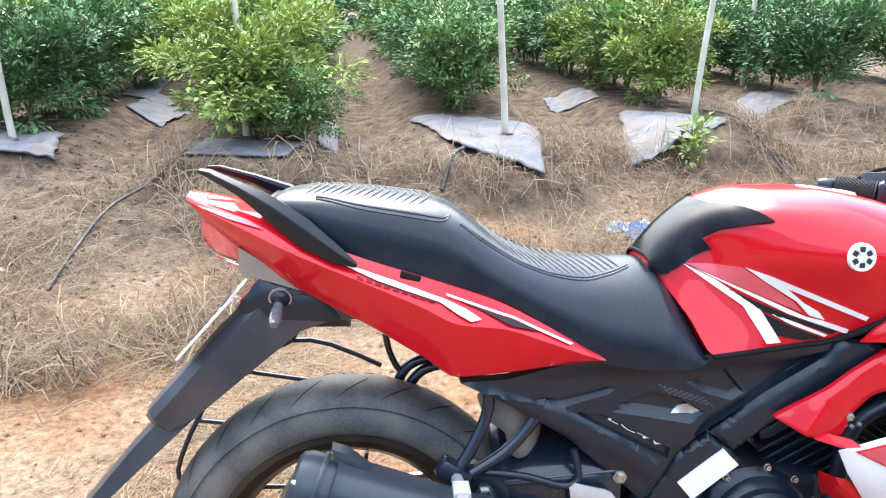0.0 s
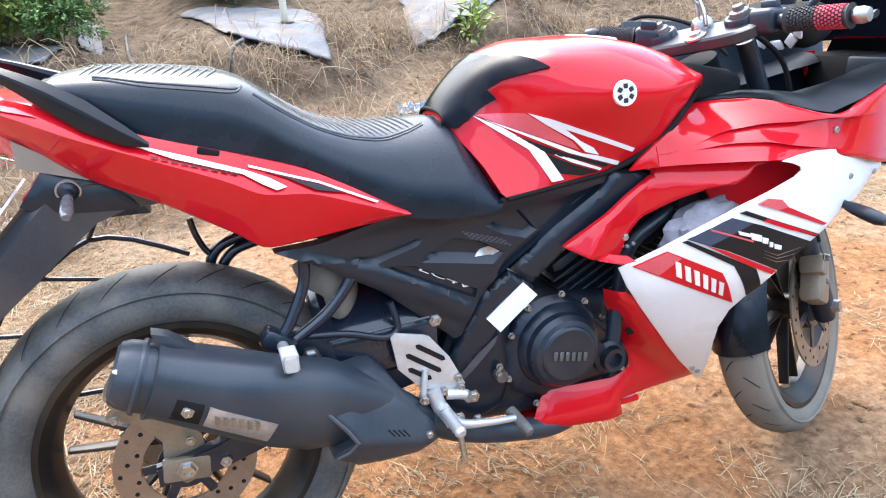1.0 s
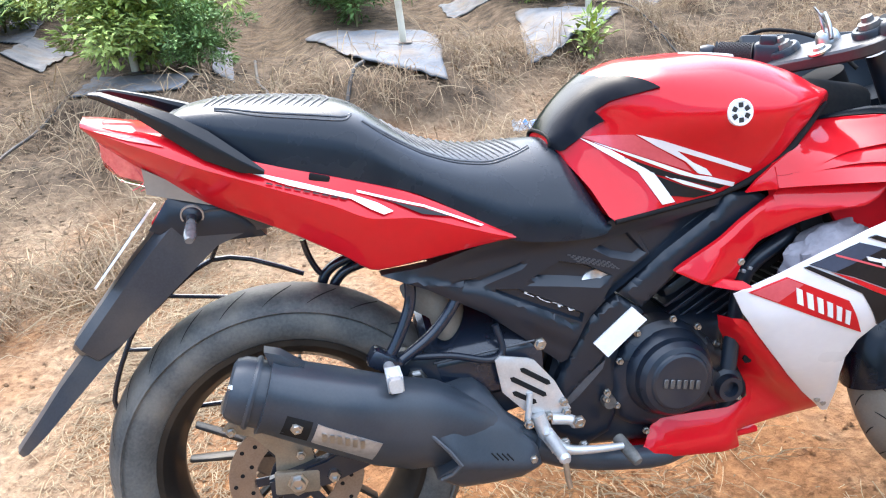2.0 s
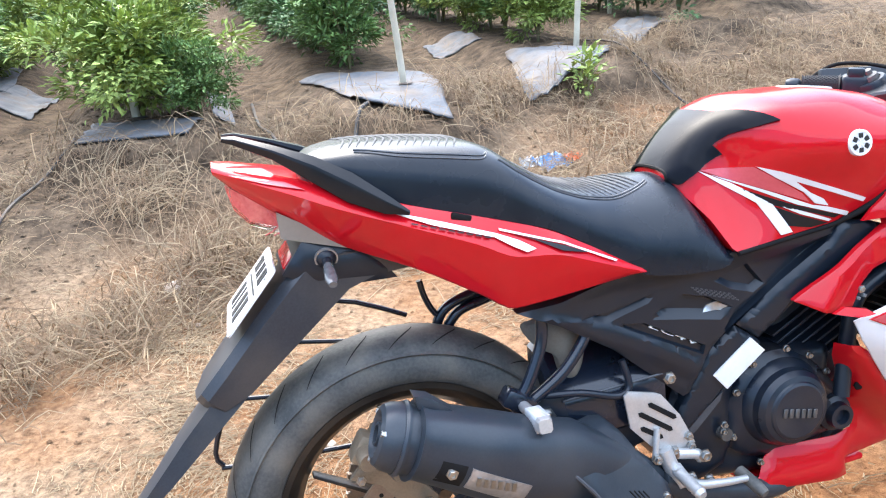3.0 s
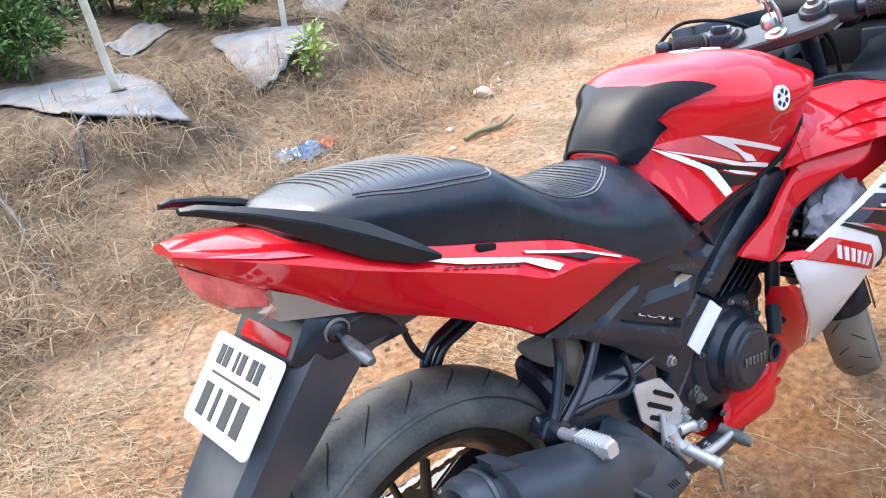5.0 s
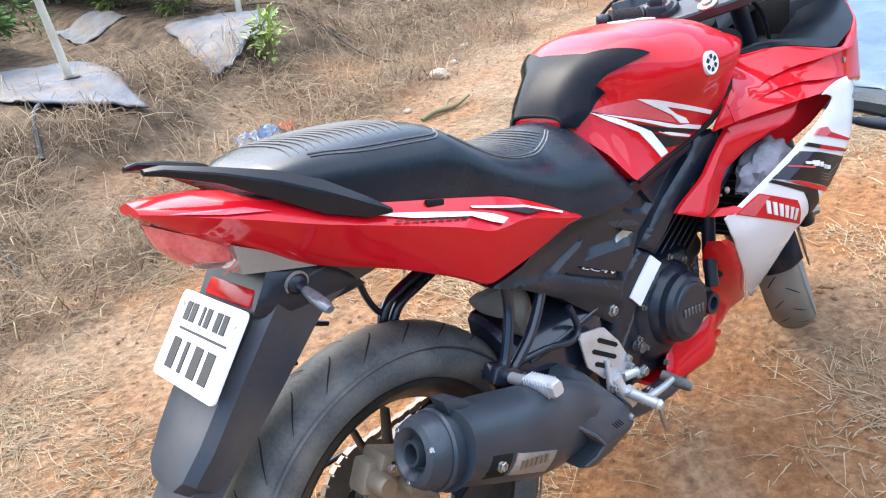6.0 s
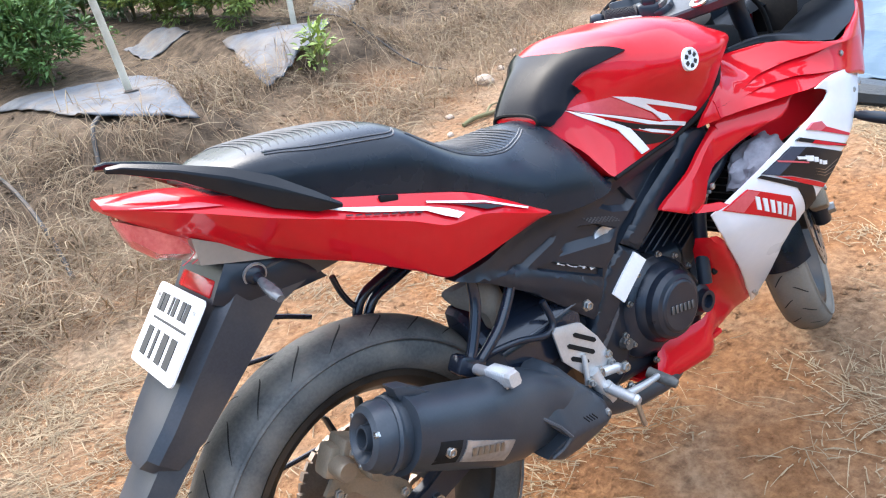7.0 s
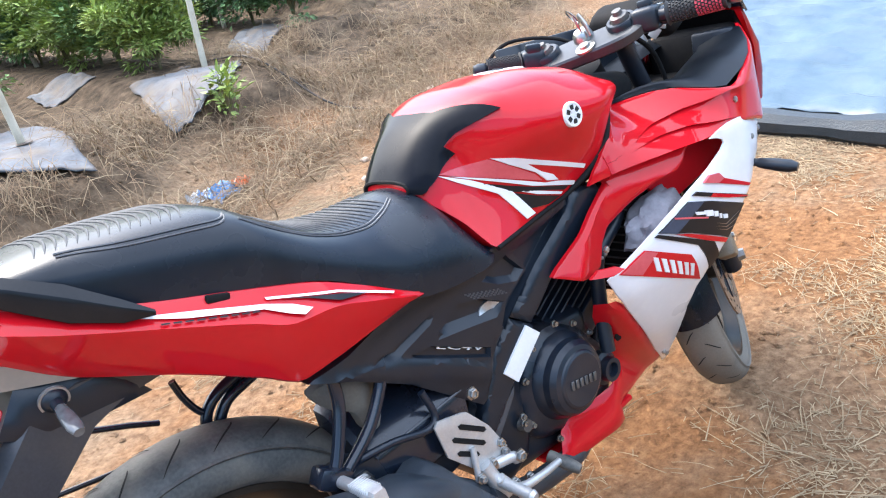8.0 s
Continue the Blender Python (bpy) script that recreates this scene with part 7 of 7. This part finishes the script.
for seed, leaf in ((11, "leaf_dark"), (12, "leaf"), (13, "leaf_dark"), (14, "leaf_bright")):
    sm_, lm_ = plant_meshes(seed, 0.72, 0.37, 2600, 0.085)
    sm_.materials.append(F["stem"])
    lm_.materials.append(F[leaf])
    FAR.append((sm_, lm_, leaf))


def grow(x, y, s, k):
    words = {"leaf_bright": "bushy yellow-green chilli plant in a mulched bed", "leaf": "bushy mid-green chilli plant in a mulched bed", "leaf_dark": "dense dark green chilli plant in a mulched bed"}
    kind = KINDS[k] if y < 8.5 else FAR[k % 4]
    plant(x, y, s, rng.uniform(0, 360), kind, kind[2], words[kind[2]])


grow(-0.68, 3.72, 1.0, 0)
grow(-0.36, 3.58, 0.55, 2)
grow(-0.70, 4.45, 1.08, 4)
grow(-0.74, 4.95, 1.1, 5)
for k in range(len(ROWS_X)):
    y = {4: 4.75, 5: 5.05, 3: 5.4, 2: 4.15, 6: 5.4}.get(k, ROW_END[k] + 0.6)
    while y < 21:
        kind = rng.choice((1, 3, 2, 5, 2, 4)) if not (k == 5 and y < 7) else rng.choice((4, 2, 5))
        if k == 2 and y < 5:
            kind = rng.choice((1, 3))
        grow(row_x(k, y) + rng.uniform(-0.07, 0.07), y, rng.uniform(0.95, 1.2), kind)
        y += rng.uniform(0.5, 0.72) + 0.03 * (y - 4)
grow(-2.65, 4.6, 1.0, 4)
# far hedge of plants that closes the field
for k in range(56):
    x = -22 + 0.9 * k + rng.uniform(-0.3, 0.3)
    grow(x, 23.5 + rng.uniform(-0.8, 1.2), rng.uniform(2.6, 3.6), rng.choice((1, 3, 2, 5)))

# unseen tree line added behind the camera to darken low reflections
TREE = plant_meshes(31, 0.80, 0.36, 2600, 0.07)
TREE[0].materials.append(F["stem"])
TREE[1].materials.append(F["leaf_dark"])
for k in range(15):
    plant(-16 + 2.4 * k + rng.uniform(-0.6, 0.6), -10.0 + rng.uniform(-1.0, 1.0), rng.uniform(3.2, 4.6), rng.uniform(0, 360), TREE, F["leaf_dark"], "unseen dark green tree added to darken low reflections", "reflection_tree", "field-edge trees")

# young sapling on the bank
sap = plant_meshes(21, 0.40, 0.13, 170, 0.07)
sap[0].materials.append(F["stem"])
sap[1].materials.append(F["leaf_bright"])
plant(2.02, 3.62, 0.9, 30, (sap[0], sap[1]), F["leaf_bright"], "small light green sapling on the dry bank", "sapling", "saplings")


# poles
def pole(x, y, lean_x, lean_y, height=2.3, r=0.021):
    z = ground_z(x, y)
    pts = [(x + lean_x * u * height + 0.008 * math.sin(u * 9 + x), y + lean_y * u * height, z - 0.15 + u * (height + 0.15)) for u in np.linspace(0, 1, 9)]
    ob = part("support_pole", tube(pts, [r * (1.08 - 0.25 * u) for u in np.linspace(0, 1, 9)], sides=10, steps=2), F["bamboo"], None)
    tagged(ob, "weathered pale wooden plant support pole", "pole", "support poles")


pole(0.85, 3.72, -0.045, 0.0)
pole(-0.71, 3.66, -0.03, 0.03)
pole(-2.12, 3.85, -0.06, 0.0)
pole(2.35, 4.5, 0.10, 0.03)
pole(0.60, 6.6, 0.0, 0.0)
pole(-0.9, 7.0, 0.02, 0.0)
pole(2.1, 7.4, -0.03, 0.0)
pole(3.6, 6.4, 0.03, 0.0)


# mulch film over the bed ends
def sheet(name, corners, seed, label, category, material, nu=34, nv=30, wrinkle=0.006, lift=0.018, group="", edge_drop=0.0):
    """A crumpled film over four corners (x, y), draped on the ground, with ragged rims."""
    r = random.Random(seed)
    a, b, c, d = [Vector(q) for q in corners]
    verts, faces = [], []
    for j in range(nv + 1):
        for i in range(nu + 1):
            u, v = i / nu, j / nv
            uu, vv = u + 0.035 * noise.noise(Vector((v * 6, seed, u))) * (abs(2 * u - 1) ** 3), v + 0.035 * noise.noise(Vector((u * 9, seed + 9, v))) * (abs(2 * v - 1) ** 3)
            p = a.lerp(b, uu).lerp(d.lerp(c, uu), vv)
            z = max(ground_z(p.x, p.y), ground_z(p.x, p.y + 0.10) - 0.03) + lift
            fold = noise.noise(Vector((p.x * 7 + 1.5 * noise.noise(Vector((p.x * 3, p.y * 3, seed))), p.y * 2.5, seed))) + 0.5 * noise.noise(Vector((p.x * 16, p.y * 9, seed + 4)))
            z += wrinkle * fold + (0.025 * ease(0.14, 0.0, v) if edge_drop else 0.0)
            verts.append((p.x, p.y, z))
    n = nu + 1
    faces = [(j * n + i, j * n + i + 1, (j + 1) * n + i + 1, (j + 1) * n + i) for j in range(nv) for i in range(nu)]
    ob = raw(name, verts, faces, material, smooth=True)
    mod = ob.modifiers.new("thickness", "SOLIDIFY")
    mod.thickness = 0.004
    if group:
        # dark tube run along the near edge, just under the film
        hem = [Vector(verts[i]) + Vector((0, -0.004, -0.006)) for i in range(0, nu + 1, 2)]
        part("dark_hem", tube(hem, [0.005 + 0.004 * noise.noise(p * 9) for p in hem], steps=1, sides=6), F["tarp_edge"], ob, "dark tube just under the film edge")
    return tagged(ob, label, category, group)


FILM = "torn grey plastic mulch film over a bed end"
sheet("mulch_film", ((0.50, 3.36), (0.98, 3.10), (1.12, 4.10), (0.30, 4.68)), 3, FILM, "plastic sheet", F["mulch"], group="mulch films", edge_drop=1)
sheet("mulch_film", ((1.62, 3.60), (2.12, 3.80), (2.54, 4.25), (1.86, 4.68)), 5, FILM, "plastic sheet", F["mulch"], group="mulch films", edge_drop=1)
sheet("mulch_film", ((-0.98, 3.20), (-0.42, 3.12), (-0.36, 3.5), (-0.95, 3.7)), 8, FILM, "plastic sheet", F["mulch"], group="mulch films")
sheet("mulch_film", ((-0.30, 3.75), (-0.18, 3.65), (-0.22, 4.7), (-0.34, 4.8)), 9, FILM, "plastic sheet", F["mulch"], group="mulch films")
sheet("mulch_film", ((-2.5, 3.5), (-1.75, 3.45), (-1.85, 3.9), (-2.5, 4.0)), 12, FILM, "plastic sheet", F["mulch"], group="mulch films", wrinkle=0.03)
sheet("mulch_film", ((-1.86, 5.2), (-1.55, 5.0), (-1.5, 5.9), (-1.86, 6.2)), 14, FILM, "plastic sheet", F["mulch"], group="mulch films")
sheet("mulch_film", ((-2.1, 5.9), (-1.8, 5.7), (-2.0, 7.2), (-2.4, 7.6)), 33, FILM, "plastic sheet", F["mulch"], group="mulch films")
sheet("mulch_film", ((1.55, 5.6), (1.95, 5.5), (1.95, 6.1), (1.6, 6.2)), 17, FILM, "plastic sheet", F["mulch"], group="mulch films", wrinkle=0.03)
sheet("mulch_film", ((3.0, 5.0), (3.6, 5.2), (3.7, 5.8), (3.0, 5.7)), 19, FILM, "plastic sheet", F["mulch"], group="mulch films", wrinkle=0.03)

# near-black ragged disc laid over the film in place of a hole
def planting_hole(x, y, r):
    bm = lathe([(0.0005, 0.0), (r * 0.9, 0.001), (r, -0.003), (0.0005, -0.006)], Matrix.Translation((x, y, ground_z(x, y) + 0.032)), sides=14)
    for v in bm.verts:
        v.co.x += 0.012 * noise.noise(v.co * 30)
        v.co.y += 0.012 * noise.noise(v.co * 30 + Vector((5, 0, 0)))
    tagged(part("planting_hole", bm, F["pipe"], None), "dark disc for a hole in the mulch film", "hole", "planting holes")


planting_hole(0.86, 3.70, 0.045)
planting_hole(2.22, 4.52, 0.05)
planting_hole(-0.70, 3.63, 0.05)

# large film spread on the open ground
sheet("ground_sheet", ((3.02, -3.2), (3.05, 1.9), (9.5, 2.6), (9.5, -3.2)), 23, "wide wrinkled blue-grey plastic sheet with dark rim", "plastic sheet", F["tarp"], nu=90, nv=90, wrinkle=0.05, lift=0.09)
rim = []
for k in range(60):
    y = -3.2 + 5.1 * k / 59
    r0 = 0.055 + 0.018 * noise.noise(Vector((y * 2, 3, 1)))
    rim.append((3.03 + 0.05 * noise.noise(Vector((y * 1.2, 8, 1))), y, ground_z(3.03, y) + 0.05))
tagged(part("sheet_rim_fold", tube(rim, [0.062 + 0.02 * noise.noise(Vector((p[1] * 3, 1, 4))) for p in rim], sides=9, steps=1), F["tarp_edge"], None), "rolled dark rim of a plastic sheet", "plastic sheet")

# drip pipes, stones, litter
def pipe(points, r=0.008):
    tagged(part("drip_pipe", tube(points, r, sides=8), F["pipe"], None), "thin black drip irrigation pipe", "pipe", "drip pipes")


def on(x, y, up=0.01):
    return (x, y, ground_z(x, y) + up)


pipe([on(-0.98, 3.25, 0.03), on(-1.1, 2.95, 0.05), on(-1.2, 2.6, 0.03), on(-1.25, 2.25), on(-1.28, 2.0)])
pipe([on(-0.06, 4.25), on(-0.05, 3.75, 0.03), on(0.0, 3.3, 0.05), on(0.02, 2.9, 0.05), on(0.03, 2.6, 0.03), on(0.01, 2.3, 0.01)], 0.010)
pipe([on(2.45, 4.55, 0.03), on(2.55, 4.1, 0.05), on(2.7, 3.6, 0.04), on(2.8, 3.3)], 0.007)
pipe([on(0.55, 3.32, 0.03), on(0.47, 3.18, 0.03), on(0.40, 3.0)], 0.012)
twig = tube([on(2.02, 2.24, 0.012), on(2.12, 2.26, 0.02), on(2.26, 2.24, 0.016), on(2.40, 2.27, 0.03)], [0.010, 0.013, 0.011, 0.006], sides=7)
tube([on(2.20, 2.25, 0.02), on(2.28, 2.31, 0.03), on(2.36, 2.34, 0.02)], [0.007, 0.006, 0.003], twig, sides=6)
tagged(part("twig", twig, F["stem"], None), "broken grey-brown twig on the bare earth", "twig")


def stone(x, y, s, seed, material="stone", label="pale rough stone on the dry ground"):
    bm = bmesh.new()
    bmesh.ops.create_icosphere(bm, subdivisions=3, radius=1.0)
    for v in bm.verts:
        k = 1 + 0.25 * noise.noise(v.co * 1.4 + Vector((seed, 0, 0))) + 0.08 * noise.noise(v.co * 4 + Vector((seed, 3, 0)))
        v.co = Vector((v.co.x * s * 1.15 * k, v.co.y * s * k, v.co.z * s * 0.75 * k))
    bm.transform(pose(x, y, ground_z(x, y) + s * 0.4, 0, 0, seed * 57))
    tagged(part("stone", bm, F[material], None), label, "stone", "stones")


for k, (x, y, s) in enumerate(((2.35, 3.02, 0.028), (2.66, 2.78, 0.052), (-0.52, 1.95, 0.042), (2.50, 3.0, 0.018), (2.95, 2.95, 0.022), (2.1, 2.45, 0.02), (1.9, 2.2, 0.016), (-1.5, 2.1, 0.02), (3.3, 3.2, 0.03))):
    stone(x, y, s, k + 1)
for k in range(14):
    x, y = rng.uniform(-2.2, 3.0), rng.uniform(0.2, 3.2)
    stone(x, y, rng.uniform(0.008, 0.02), k + 30, label="small clod of pale earth")

def crumpled(cx, cy, sx, sy, seed, turn_z):
    bm = bmesh.new()
    bmesh.ops.create_grid(bm, x_segments=12, y_segments=8, size=0.5)
    for v in bm.verts:
        v.co = Vector((v.co.x * sx, v.co.y * sy, 0.045 * noise.noise(v.co * 6 + Vector((seed, 0, 0))) + 0.02))
    bmesh.ops.solidify(bm, geom=bm.faces[:], thickness=0.002)
    bm.transform(pose(cx, cy, ground_z(cx, cy) + 0.03, 14, 0, turn_z))
    return bm


wrapper = part("wrapper", crumpled(1.42, 2.78, 0.20, 0.14, 1, 20), F["film_blue"], None)
tagged(wrapper, "crumpled blue and white plastic wrapper", "litter")
part("wrapper_flap", crumpled(1.31, 2.80, 0.12, 0.10, 4, -10), F["film_white"], wrapper)
part("wrapper_corner", crumpled(1.55, 2.80, 0.12, 0.07, 7, 40), F["film_orange"], wrapper)
